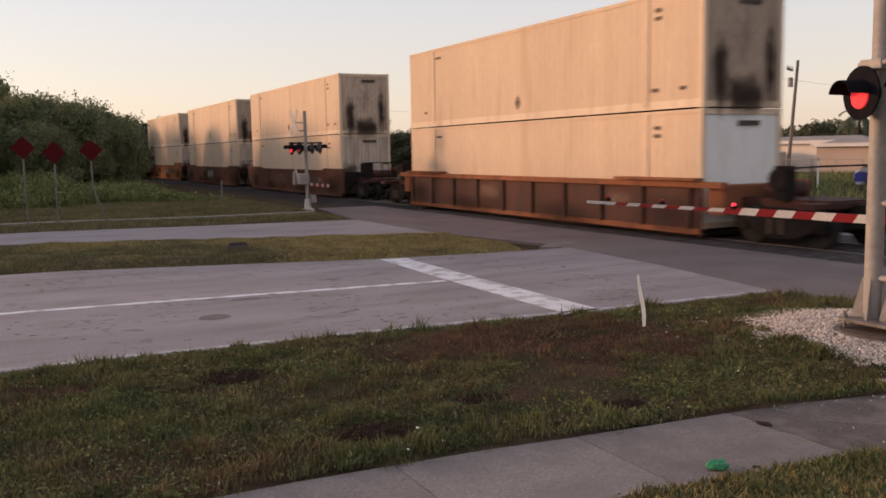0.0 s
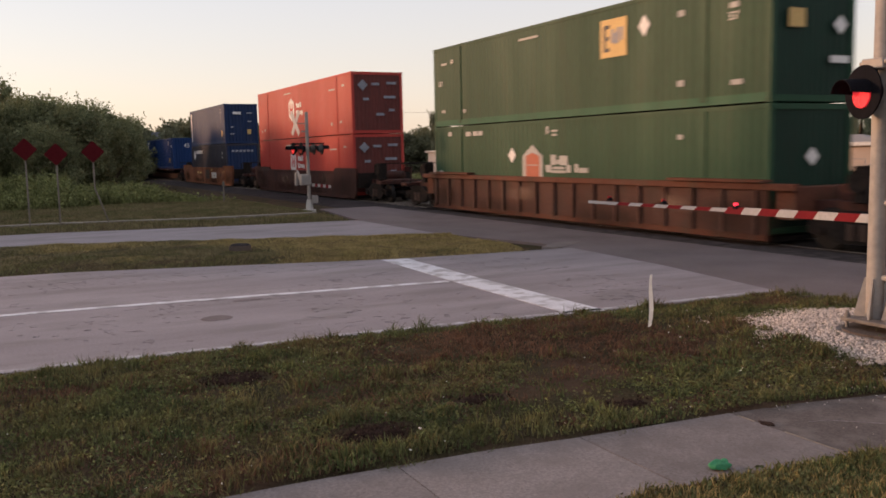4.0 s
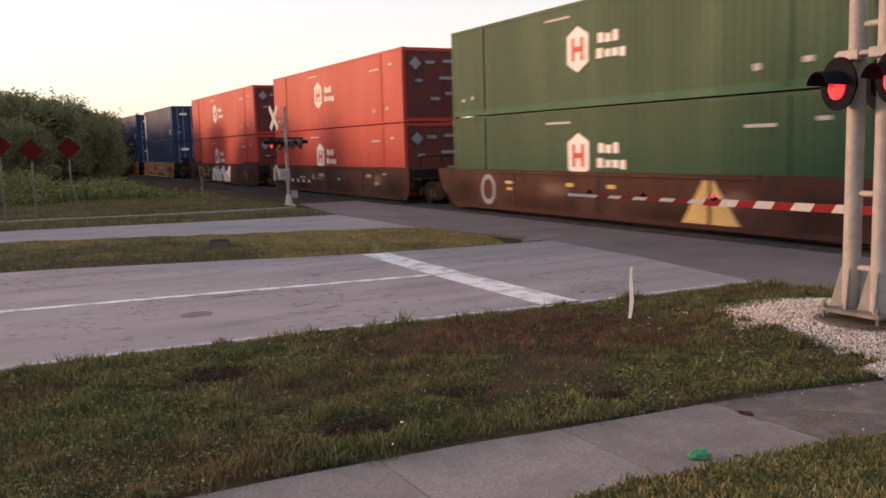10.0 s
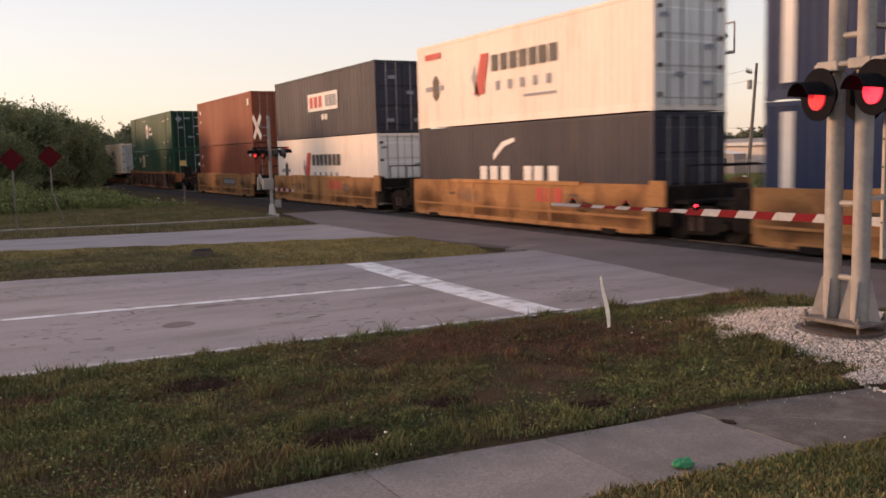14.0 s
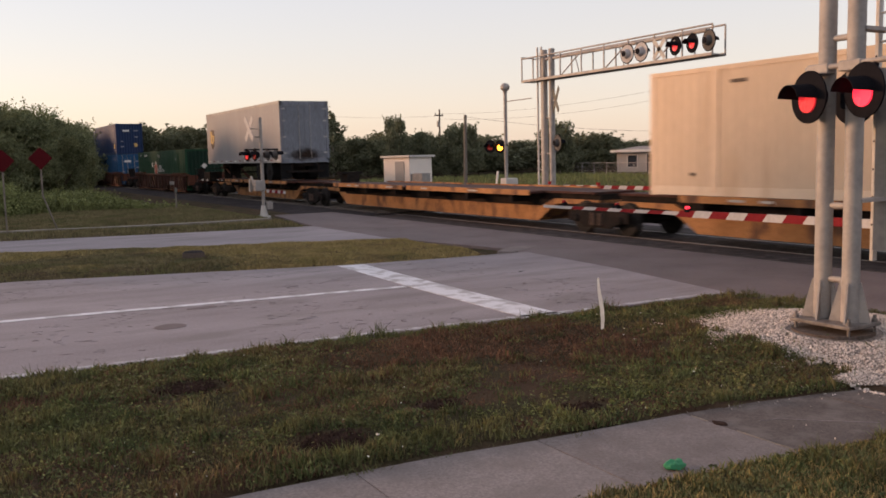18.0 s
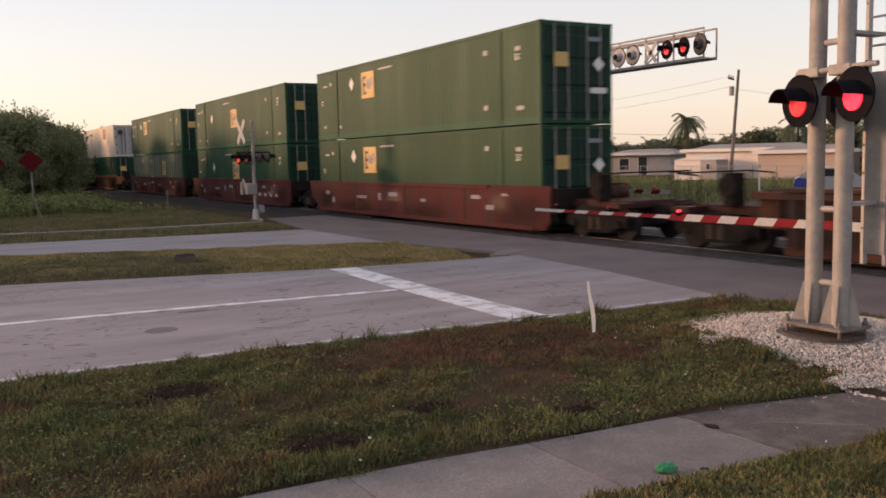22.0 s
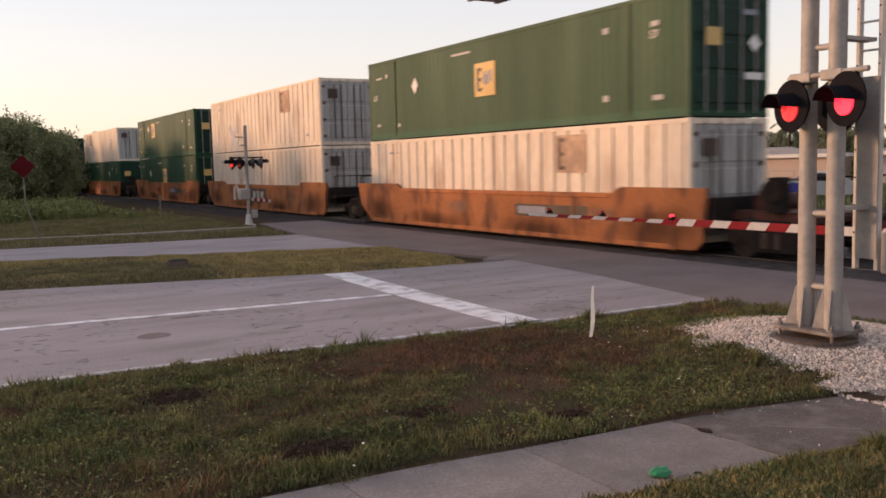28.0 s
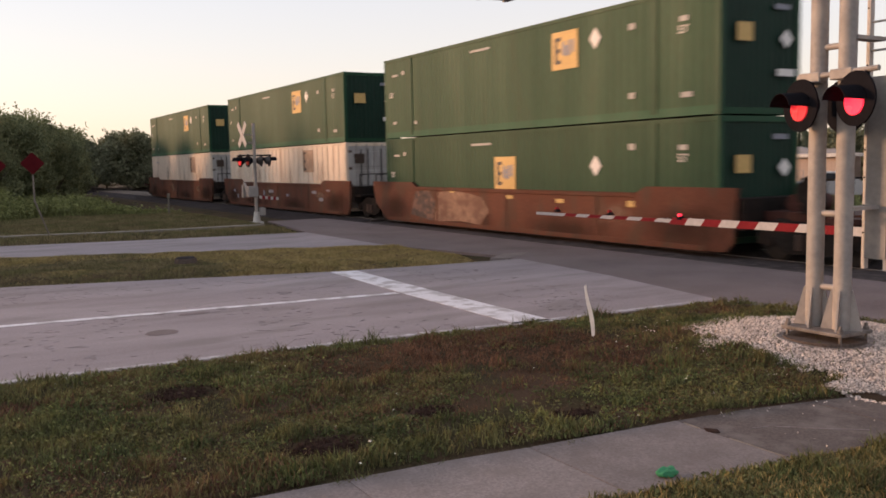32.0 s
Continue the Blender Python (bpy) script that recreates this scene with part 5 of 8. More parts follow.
        side_plate("faded_patch", [(-4.3, 0.22), (-2.6, 0.3), (-1.4, 0.24), (-0.9, 0.7), (-1.3, 1.1), (-2.2, 1.22), (-3.2, 1.3), (-4.1, 1.2)], SCUFF, root, W, "scuffed bare patch", 0.005)
        grey_bars(root, W, [(-3.1, 1.25, 0.3, 0.12), (0.2, 1.15, 0.4, 0.14), (2.6, 1.1, 0.4, 0.14), (5.4, 1.1, 0.3, 0.2)], AMBER)
    elif marks == "plate":
        side_plate("name_frame", rect(0.5, 0.86, 1.6, 0.7), BROWN_MARK, root, W, "dark smeared panel", 0.004)
        for a in (0.0, 0.55, 1.1):
            side_plate("word_bar", rect(2.25 + a, 0.8, 0.42, 0.44), WHITE, root, W)
        grey_bars(root, W, [(-2.9, 0.95, 0.8, 0.2), (-1.9, 0.95, 0.7, 0.2), (2.1, 1.2, 0.4, 0.18), (6.0, 1.1, 0.3, 0.12)], AMBER)
    elif marks == "spray_red":
        side_plate("graffiti_shape", [(-0.6, 0.6), (0.2, 0.55), (0.4, 1.0), (-0.4, 1.05)], RED_MARK, root, W, "red sprayed scrawl")
    elif marks == "bars":
        for a in (0.0, 0.5, 1.0):
            side_plate("word_bar", rect(3.85 + a * 0.95, 0.72, 0.3, 0.24), DULL_WHITE, root, W, "", 0.05)
    # wear: grime by the wheels, rubbed paint between
    mud = (len(marks) * 1.7 + len(label) * 0.37) % 2.0 - 1.0
    for x, z, w, h in ((hx - 1.2, 0.6, 3.6, 1.5), (-hx + 1.2, 0.6, 3.0, 1.4), (-hx * 0.35 + mud, 0.35, 6.0, 1.0), (hx * 0.3 + mud, 0.35, 5.0, 1.0)):
        side_plate("grime_stain", rect(x, z, w, h), GRIME_SIDE, root, W, "soft dark grime stain", 0.003)
    for x, w in ((-1.6 - mud, 2.0), (hx * 0.62 - mud, 1.6)):
        side_plate("scuff", rect(x, 0.85, w, 0.7), PALE_SIDE, root, W, "rubbed pale scuff", 0.002)
    # ends
    for s, outer in ((1, front_outer), (-1, rear_outer)):
        x = s * hx
        bulk = Geo().box(min(x, x + s * 0.5), max(x, x + s * 0.5), -1.3, 1.3, 0.35 if style == "yellow" else 0.62, hi - 0.06)
        part("bulkhead", bulk, UNDER if style == "yellow" or (style == "smooth" and s > 0) else paint_mat, root)
        if outer:
            end_gear(root, x + s * 0.3, s, paint_mat, True)
            truck(root, s * (hx + 1.85))
        else:
            part("drawbar", Geo().box(min(x + s * 0.4, x + s * 1.8), max(x + s * 0.4, x + s * 1.8), -0.35, 0.35, 0.7, 0.98), UNDER, root)
            g = Geo()
            for y in (-1.2, 1.2):
                g.cyl((x + s * 0.9, y, 0.5), (x + s * 0.9, y, 1.8), 0.022, n=6)
            g.cyl((x + s * 0.9, -1.2, 1.8), (x + s * 0.9, 1.2, 1.8), 0.022, n=6).box(min(x + s * 0.5, x + s * 1.0), max(x + s * 0.5, x + s * 1.0), -1.25, 1.25, 0.9, 0.97)
            part("hand_rail", g, UNDER, root)
            if s < 0:
                truck(root, s * (hx + 1.75 if well > 14 else hx + 1.77))
    return root


def spine_car(paint_mat, length, label, front_truck, saddle=True, tail=False):
    """A skeleton spine car with trailer platforms and end saddles; a tail car has its last truck under a raised hitch."""
    root = thing("spine_car", label, "railway car", "cars of the train")
    hx = length / 2
    q = 2.9 if tail else 0.0
    out = [(-hx + 0.4, 0.8), (-hx + 2.3 + q, 0.75), (-hx + 3.2 + q, 0.22), (hx - 3.2, 0.22), (hx - 2.3, 0.75), (hx - 0.4, 0.8), (hx - 0.4, 0.9), (hx - 2.4, 0.9), (hx - 3.0, 0.66), (-hx + 3.0 + q, 0.66), (-hx + 2.4 + q, 0.9), (-hx + 0.4, 0.9)]
    part("centre_beam", Geo().prism(out, -0.7, 0.7), paint_mat, root)
    # upper beam coloured near-black: painted shadow of the gap below the platforms
    part("beam_top", Geo().box(-hx + 0.4, hx - 0.4, -0.62, 0.62, 0.64, 1.06), UNDER, root)
    part("deck", Geo().box(-hx + 0.5, hx - 0.5, -0.75, 0.75, 1.06, 1.12), C_DARK, root)
    grey_bars(root, 2.66, [(-5.4, 1.08, 0.5, 0.07), (-4.6, 1.08, 0.4, 0.07), (-1.6, 1.08, 0.6, 0.07), (1.2, 1.08, 0.5, 0.07), (4.4, 1.08, 0.6, 0.07)])
    for s in (-1, 1):
        for x0, x1 in ((-hx + 3.2 + q * 0.8, -0.6), (-0.2, hx - 2.8)):
            plat = part("wheel_platform", Geo().box(x0, x1, s * 1.03 - 0.27, s * 1.03 + 0.27, 1.05, 1.11), C_DARK, root, "grimy side running board")
            part("edge_rail", Geo().box(x0, x1, s * 1.3 - 0.02, s * 1.3 + 0.02, 1.0, 1.16), paint_mat, plat)
        # brackets take the same dark colour, as part of that shadowed gap
        for i in range(6):
            x = -hx + 3.8 + q + i * (length - 7.6 - q) / 5
            part("bracket", Geo().box(x - 0.08, x + 0.08, min(s * 0.6, s * 1.27), max(s * 0.6, s * 1.27), 0.78, 1.05), UNDER, root)
    if tail:
        part("hitch", Geo().box(-hx + 2.5, -hx + 2.8, -0.5, 0.5, 1.1, 1.84).box(-hx + 2.2, -hx + 3.1, -0.6, 0.6, 1.76, 1.86), UNDER, root, "raised black trailer hitch")
        for y in (-0.5, 0.42):
            part("hitch_brace", Geo().prism([(-hx + 2.7, 1.8), (-hx + 2.95, 1.8), (-hx + 5.0, 1.12), (-hx + 4.5, 1.12)], y, y + 0.08), C_RIBBED, root, "raked hitch brace")
        part("end_platform", Geo().box(-hx, -hx + 2.0, -1.3, 1.3, 0.98, 1.1), UNDER, root, "grimy end platform")
        part("end_box", Geo().box(-hx + 0.15, -hx + 1.55, -1.15, -0.35, 1.1, 1.55, 0.02), UNDER, root, "black equipment box")
        part("brake_rigging", Geo().box(-hx + 3.9, -hx + 5.0, -0.9, -0.55, 0.3, 0.66, 0.03).cyl((-hx + 3.4, -0.95, 0.5), (-hx + 4.9, -0.95, 0.42), 0.05, n=8), UNDER, root, "black brake cylinder and rods")
        grey_bars(root, 2.62, [(-hx + 0.35, 1.04, 0.5, 0.12), (-hx + 1.5, 1.04, 0.4, 0.12)])
    elif saddle:
        part("hitch", Geo().box(-hx + 1.6, -hx + 2.4, -0.3, 0.3, 1.12, 1.5).box(-hx + 1.7, -hx + 2.3, -0.5, 0.5, 1.5, 1.6), UNDER, root, "black trailer hitch")
    truck(root, -hx + 2.5 if tail else -hx)
    if front_truck:
        truck(root, hx - 0.9)
    return root


TRAIN = []      # (thing, place of its car's middle at 0 s, offset on the car, height)


def load(ob, middle, dx=0.0, z=0.0):
    TRAIN.append((ob, middle, dx, z))


LOW, HIGH = 0.235, 3.118
WHITE_BOX = lambda: container("cream53", "long cream-white 53-foot container with pale grey end", P_CREAM, 53, marks="cream", end_mat=P_PALE, sill_mat=P_SILL)
DUST_BOX = lambda: container("cream53d", "long cream-white 53-foot container with a dusty tan end", P_CREAM, 53, marks="cream", end_mat=P_DUST, sill_mat=P_SILL)
SOOT_BOX = lambda: container("cream53t", "long cream-white 53-foot container with soot-streaked end", P_CREAM, 53, marks="cream", end_mat=P_SOOT, sill_mat=P_SILL)
GREEN_MID = lambda: container("emp53m", "dark green 53-foot container with an orange emblem amidships", P_GREEN, 53, doors=True, marks="emp_mid")
GREEN_LOW = lambda: container("emp53l", "dark green 53-foot container with low orange emblem and plain end", P_GREEN, 53, marks="emp_low")
GREEN_PLAIN = lambda: container("emp53p", "dark green 53-foot container with a white diamond only", P_GREEN, 53, marks="plain")
# corrugated white boxes: the shade on their ends is painted in as greyer white
RIB_WHITE_B = lambda: container("ribwhite53b", "dirty white corrugated 53-foot container with a rear patch", P_WHITE, 53, ribs=27, marks="boxcorr", patch=-4.2, end_mat=P_GREYWHITE)
GREEN_EMP = lambda: container("emp53", "dark green 53-foot container with a faded orange emblem and end doors", P_GREEN, 53, doors=True, marks="emp")
GREEN_BLANK = lambda: container("emp53b", "dark green 53-foot container with an orange emblem and plain end", P_GREEN, 53, marks="emp_front")
GREEN_HUB = lambda: container("hubgreen53", "dark green 53-foot container with a white six-sided emblem", P_GREEN, 53, doors=True, marks="hub")
RED_HUB = lambda: container("hubred53", "orange-red 53-foot container with a white six-sided emblem", P_RED, 53, marks="hub_mid", end_mat=P_RED_SHADED)
# here too the grey end paint stands in for the shaded end
RIB_WHITE_BARE = lambda: container("ribwhite53n", "dirty white corrugated 53-foot container with rust-brown stains", P_WHITE, 53, ribs=27, doors=True, marks="boxcorr", patch=0, end_mat=P_GREYWHITE)
RIB_WHITE = lambda: container("ribwhite53", "dirty white corrugated 53-foot container with a faded patch", P_WHITE, 53, ribs=27, doors=True, marks="boxcorr", end_mat=P_GREYWHITE)
BLUE40 = lambda: container("blue40", "faded dark blue 40-foot container with a white stripe", P_BLUE, 40, ribs=44, marks="blue")
BLUE40D = lambda: container("blue40d", "faded dark blue 40-foot container with end doors and a white stripe", P_BLUE, 40, ribs=44, doors=True, marks="blue")
HORIZON = lambda: container("cream40", "ivory-white 40-foot container with a red swash and white doors", P_IVORY, 40, doors=True, marks="horizon", end_mat=P_PALE)
SLATE_LOW = lambda: container("slate40l", "dark slate 40-foot container with large white lettering bars", P_NAVY, 40, doors=True, marks="cgm_low")
SLATE_TOP = lambda: container("slate40t", "dark slate 40-foot container with a white nameboard", P_NAVY, 40, ribs=30, doors=True, marks="cgm")
BROWN40 = lambda: container("brown40", "plain brick-brown corrugated 40-foot container", P_BROWN, 40, ribs=36, doors=True, marks="brown")


def stack(middle, low, high, style, mat, front, rear, well=16.6, label="", marks="", step=0.17, ribs=17):
    car = well_car(style, mat, front, rear, well, label, marks, step, ribs)
    load(car, middle)
    if low:
        load(low(), middle, 0.0, LOW)
    if high:
        load(high(), middle, 0.0, HIGH)


RIBBED = "rust-brown ribbed well car carrying containers"
SMOOTH = "faded orange-brown smooth-sided well car"
stack(-23.8, WHITE_BOX, SOOT_BOX, "ribbed", C_TAN, True, True, label=RIBBED, ribs=10)
stack(-48.0, DUST_BOX, SOOT_BOX, "smooth", C_RUST, True, False, label=SMOOTH, marks="grille", step=0.1)
stack(-68.1, DUST_BOX, SOOT_BOX, "smooth", C_RUST, False, False, label=SMOOTH, marks="word", step=0.1)
stack(-88.3, DUST_BOX, SOOT_BOX, "smooth", C_ORANGE, False, True, label=SMOOTH, marks="grille", step=0.26)
stack(-112.15, lambda: container("hubgreen53l", "dark green 53-foot container with a white pointed emblem", P_GREEN, 53, marks="hub_low"), GREEN_BLANK, "ribbed", C_RUST, True, True, label=RIBBED, marks="")
stack(-136.9, RED_HUB, RED_HUB, "smooth", C_DARK, True, True, label="dark brown smooth-sided well car")
stack(-160.65, lambda: container("slate40s", "dark blue-grey 40-foot container with a white emblem", P_NAVY, 40, ribs=36, marks="slate", end_mat=P_BLUE), BLUE40, "smooth", C_TAN, True, True, label=SMOOTH, marks="plate")
flat_label = "dark rusty spine car carrying road trailers"
load(spine_car(C_DARK, 20.6, flat_label, True), -182.1)
load(container("blue45", "bright blue 45-foot container with a tall white stripe", P_BRIGHT, 45, ribs=40, marks="blue45"), -182.1, -0.05, 1.15)
load(spine_car(C_DARK, 20.6, flat_label, False), -203.2)
load(trailer(16.0, True, "long"), -203.2, -0.1, 1.14)
load(spine_car(C_DARK, 18.0, flat_label, False, tail=True), -223.4)
load(trailer(8.5, False, "short"), -223.4, -2.75, 1.14)
DARK_WELL = "dark red-brown smooth-sided well car with graffiti"
stack(-244.6, GREEN_HUB, GREEN_HUB, "smooth", C_DARK, True, False, label=DARK_WELL, marks="ring", step=0.02)
stack(-264.7, RED_HUB, RED_HUB, "smooth", C_DARK, False, False, label=DARK_WELL, marks="stencil", step=0.02)
stack(-284.75, RED_HUB, RED_HUB, "smooth", C_DARK, False, True, label=DARK_WELL, marks="graffiti")
OCHRE = "ochre-yellow well car unit for 40-foot containers"
stack(-306.6, BLUE40D, BLUE40D, "yellow", C_YELLOW, True, False, 12.6, OCHRE, "yellow_plain")
stack(-322.9, BLUE40D, BLUE40D, "yellow", C_YELLOW, False, False, 12.6, OCHRE, "word_red")
stack(-338.4, SLATE_LOW, HORIZON, "yellow", C_YELLOW, False, False, 12.6, OCHRE, "word_red")
stack(-354.2, HORIZON, SLATE_TOP, "yellow", C_YELLOW, False, False, 12.6, OCHRE, "word_red")
stack(-370.5, BROWN40, BROWN40, "yellow", C_YELLOW, False, True, 12.6, OCHRE, "yellow_plain")
stack(-392.5, GREEN_EMP, GREEN_HUB, "ribbed", C_ORANGE, True, True, label="orange ribbed well car carrying two green containers", ribs=10)
orange_spine = "faded orange spine car"
load(spine_car(C_SPINE, 20.6, orange_spine + " carrying a cream container", True, False), -414.3)
load(container("cream53p", "plain cream 53-foot container with end doors", P_CREAM, 53, doors=True, marks="plain_cream", end_mat=P_GREYWHITE, sill_mat=P_SILL), -414.3, 0.0, 1.15)
load(spine_car(C_SPINE, 20.6, orange_spine + " running empty", False), -434.9)
load(spine_car(C_SPINE, 19.0, orange_spine + " carrying a box trailer", False, tail=True), -454.7)
load(trailer(13.6, False, "middle"), -454.7, -0.75, 1.14)
stack(-476.4, lambda: container("ribgreen53", "dark green corrugated 53-foot container riding alone", P_GREEN, 53, ribs=30, marks="hub_low"), None, "ribbed", C_RUST, True, True, label="rust-brown ribbed well car with one container", marks="bars")
stack(-500.4, lambda: container("sky40", "mid-blue 40-foot container with end doors", P_SKY, 40, ribs=36, doors=True, marks="blue"), BLUE40, "ribbed", C_RUST, True, True, label=RIBBED)
MAROON = "maroon smooth-sided well car with stencilled data"
stack(-524.8, GREEN_EMP, GREEN_EMP, "smooth", C_MAROON, True, False, label=MAROON, marks="stencil", step=0.02)
stack(-544.95, GREEN_MID, GREEN_MID, "smooth", C_MAROON, False, False, label=MAROON, marks="stencil", step=0.02)
stack(-565.0, lambda: container("empcorr53", "dark green container with worn pale ribs and an orange emblem", P_GREEN, 53, marks="empcorr"), GREEN_EMP, "smooth", C_MAROON, False, True, label=MAROON, marks="stencil", step=0.02)
RIB_ORANGE = "orange ribbed well car unit carrying containers"
stack(-589.25, GREEN_EMP, RIB_WHITE, "ribbed", C_ORANGE, True, False, label=RIB_ORANGE)
stack(-609.3, GREEN_EMP, GREEN_EMP, "ribbed", C_ORANGE, False, False, label=RIB_ORANGE)
stack(-630.5, GREEN_EMP, RIB_WHITE, "ribbed", C_ORANGE, False, True, label=RIB_ORANGE)
stack(-654.5, RIB_WHITE, GREEN_MID, "smooth", C_ORANGE, True, False, label=SMOOTH, marks="grille")
stack(-675.45, RIB_WHITE_BARE, RIB_WHITE, "smooth", C_ORANGE, False, False, label=SMOOTH, marks="word")
stack(-695.4, GREEN_MID, GREEN_EMP, "smooth", C_ORANGE, False, True, label=SMOOTH, marks="grille")
stack(-719.75, GREEN_PLAIN, RIB_WHITE_B, "smooth", C_ORANGE, True, True, label=SMOOTH, marks="spray_red", step=0.02)
stack(-744.2, GREEN_LOW, GREEN_BLANK, "smooth", C_RUST, True, False, label=SMOOTH, marks="faded")
stack(-764.1, RIB_WHITE, GREEN_BLANK, "smooth", C_RUST, False, False, label=SMOOTH, marks="stencil")
stack(-784.4, RIB_WHITE, GREEN_BLANK, "smooth", C_RUST, False, True, label=SMOOTH)

SPEED = 22.581


def place_on_track(middle, dx, z, t):
    x = middle + SPEED * t
    y, k = curve_shift(x)
    return Matrix.Translation((x, TRACK_Y + y, 0)) @ Matrix.Rotation(math.atan(k), 4, "Z") @ Matrix.Translation((dx, 0, z))


def motions():
    """The whole train runs past at a steady speed."""
    for ob, middle, dx, z in TRAIN:
        ts = {0.0, 32.0}
        for x in (-140, -120, -100, -80, -60, -40, 30):
            t = (x - middle) / SPEED
            if 0 < t < 32:
                ts.add(round(t * 10) / 10)
        walk(ob, [(t, place_on_track(middle, dx, z, t)) for t in sorted(ts)])
    # the survey stake sways in the wind: sideways lean of its top, in degrees
    sway = ((0, -6), (1, -4), (2, -5), (3, -2), (3.5, 3), (5.5, -2), (6.5, 0), (7, 4), (8, -2), (8.5, -3), (9, 3), (10, 3), (10.5, -5), (11.5, -1), (12, 0), (12.5, -5), (14.5, -8), (16.5, -4), (17, 1), (18.5, -5), (19, -2), (20, -2), (21.5, -8), (22, -5), (24.5, -5), (25.5, -1), (27.5, 6), (28, 4), (28.5, -4), (29.5, 0), (30, 5), (30.5, 13), (31, -10), (31.5, 4), (32, -8))
    spot = STAKE.matrix_world.translation.copy()
    walk(STAKE, [(t, Matrix.Translation(spot) @ Matrix.Rotation(radians(a), 4, (-0.64, 0.77, 0.0))) for t, a in sway])
# ---- level-crossing equipment ----
def signal_lamp(parent, x, y, z, rz, lens, back=False, r=0.305):
    """A round crossing lamp with its black background disc and hood; it faces -y before the turn rz."""
    m = pose(x, y, z, 0, 0, rz)
    g = Geo().cyl((0, 0, 0), (0, 0.02, 0), r, n=28).cyl((0, 0.02, 0), (0, 0.16, 0), 0.17, 0.12, n=16)
    disc = part("lamp", g, (LAMP_BACK if back is True else back) if back else BLACK, parent, "grey-backed round lamp" if back else "black round lamp disc")
    disc.matrix_local = m
    part("lens", Geo().cyl((0, -0.02, -0.035), (0, 0.0, -0.035), 0.132, n=24), lens, disc, "red glass lens")
    if back:
        part("rim", Geo().cyl((0, -0.004, 0), (0, 0.012, 0), r + 0.03, n=28).cyl((0, 0.15, 0), (0, 0.18, 0), 0.1, n=12), BLACK, disc)
    hood = Geo()
    n = 14
    v = []
    for rad in (0.17, 0.162):
        for y0, lo, drop in ((0.0, 4, 0.0), (-0.26, 12, -0.01)):
            v += [(rad * math.cos(a), y0, -0.03 + drop + rad * math.sin(a)) for a in (radians(lo + (180 - 2 * lo) * i / n) for i in range(n + 1))]
    k = n + 1
    hood.add(v, [(i, i + 1, k + i + 1, k + i) for i in range(n)] + [(2 * k + i + 1, 2 * k + i, 3 * k + i, 3 * k + i + 1) for i in range(n)] + [(k + i, k + i + 1, 3 * k + i + 1, 3 * k + i) for i in range(n)])
    part("hood", hood, BLACK, disc)
    return disc


def crossbuck(parent, x, y, z, rz, size=1.22, mat=None):
    m = pose(x, y, z, 0, 0, rz)
    for s in (-1, 1):
        b = part("crossbuck_board", Geo().box(-size / 2, size / 2, -0.006, 0.006, -0.11, 0.11), mat or WHITE, parent, "bare back of a crossbuck board" if mat is SIGN_BACK else "white crossbuck board")
        b.matrix_local = m @ Matrix.Translation((0, -0.008 * s, 0)) @ Matrix.Rotation(s * radians(48), 4, "Y")


def ladder(parent, x, y, z0, z1, along_x=0.36, guard=0.0):
    for s in (-0.5, 0.5):
        part("ladder_rail", Geo().box(x + s * along_x - 0.02, x + s * along_x + 0.02, y - 0.035, y + 0.035, z0, z1), ALU, parent, "pale aluminium ladder rail")
    z = z0 + 0.25
    while z < z1 - 0.1:
        part("rung", Geo().cyl((x - along_x / 2, y, z), (x + along_x / 2, y, z), 0.014, n=6), ALU, parent)
        for s in (-0.5, 0.5):
            part("bolt_hole", Geo().cyl((x + s * along_x - 0.004, y - 0.0375, z + 0.15), (x + s * along_x - 0.004, y - 0.03, z + 0.15), 0.012, n=6), BLACK, parent)
        z += 0.305
    if guard:
        part("climb_guard", Geo().box(x - along_x / 2 + 0.03, x + along_x / 2 + 0.02, y - 0.06, y - 0.045, z0 + 0.12, z0 + guard), GALV, parent, "grey anti-climb plate")


def cantilever(parent, x_root, x_tip, y, z0, z1, width=0.55):
    """A box-truss arm with its walkway, along x."""
    lo, hi = min(x_root, x_tip), max(x_root, x_tip)
    for dy in (-width / 2, width / 2):
        part("lower_chord", Geo().box(lo, hi, y + dy - 0.045, y + dy + 0.045, z0, z0 + 0.09), GALV, parent)
        part("hand_rail", Geo().cyl((lo, y + dy, z1), (hi, y + dy, z1), 0.03, n=8), GALV, parent)
    part("upper_tube", Geo().cyl((lo + 1.2, y, z1 - 0.12), (hi - 0.5, y, z1 - 0.12), 0.06, n=10), GALV, parent)
    part("walkway", Geo().box(lo, hi, y - width / 2 + 0.05, y + width / 2 - 0.05, z0 + 0.02, z0 + 0.06), GALV, parent, "grated walkway")
    n = max(3, round((hi - lo) / 1.3))
    for i in range(n + 1):
        x = lo + (hi - lo) * i / n
        for dy in (-width / 2, width / 2):
            part("upright", Geo().box(x - 0.02, x + 0.02, y + dy - 0.02, y + dy + 0.02, z0, z1), GALV, parent)
        if i < n and i % 2 == 0 and i:
            part("diagonal", Geo().cyl((x, y - width / 2, z0 + 0.05), (x + (hi - lo) / n, y - width / 2, z1 - 0.1), 0.025, n=6), GALV, parent)
            part("diagonal", Geo().cyl((x + 0.2, y + width / 2, z1 - 0.1), (x + 0.5, y + width / 2, z0), 0.02, n=6), GALV, parent)


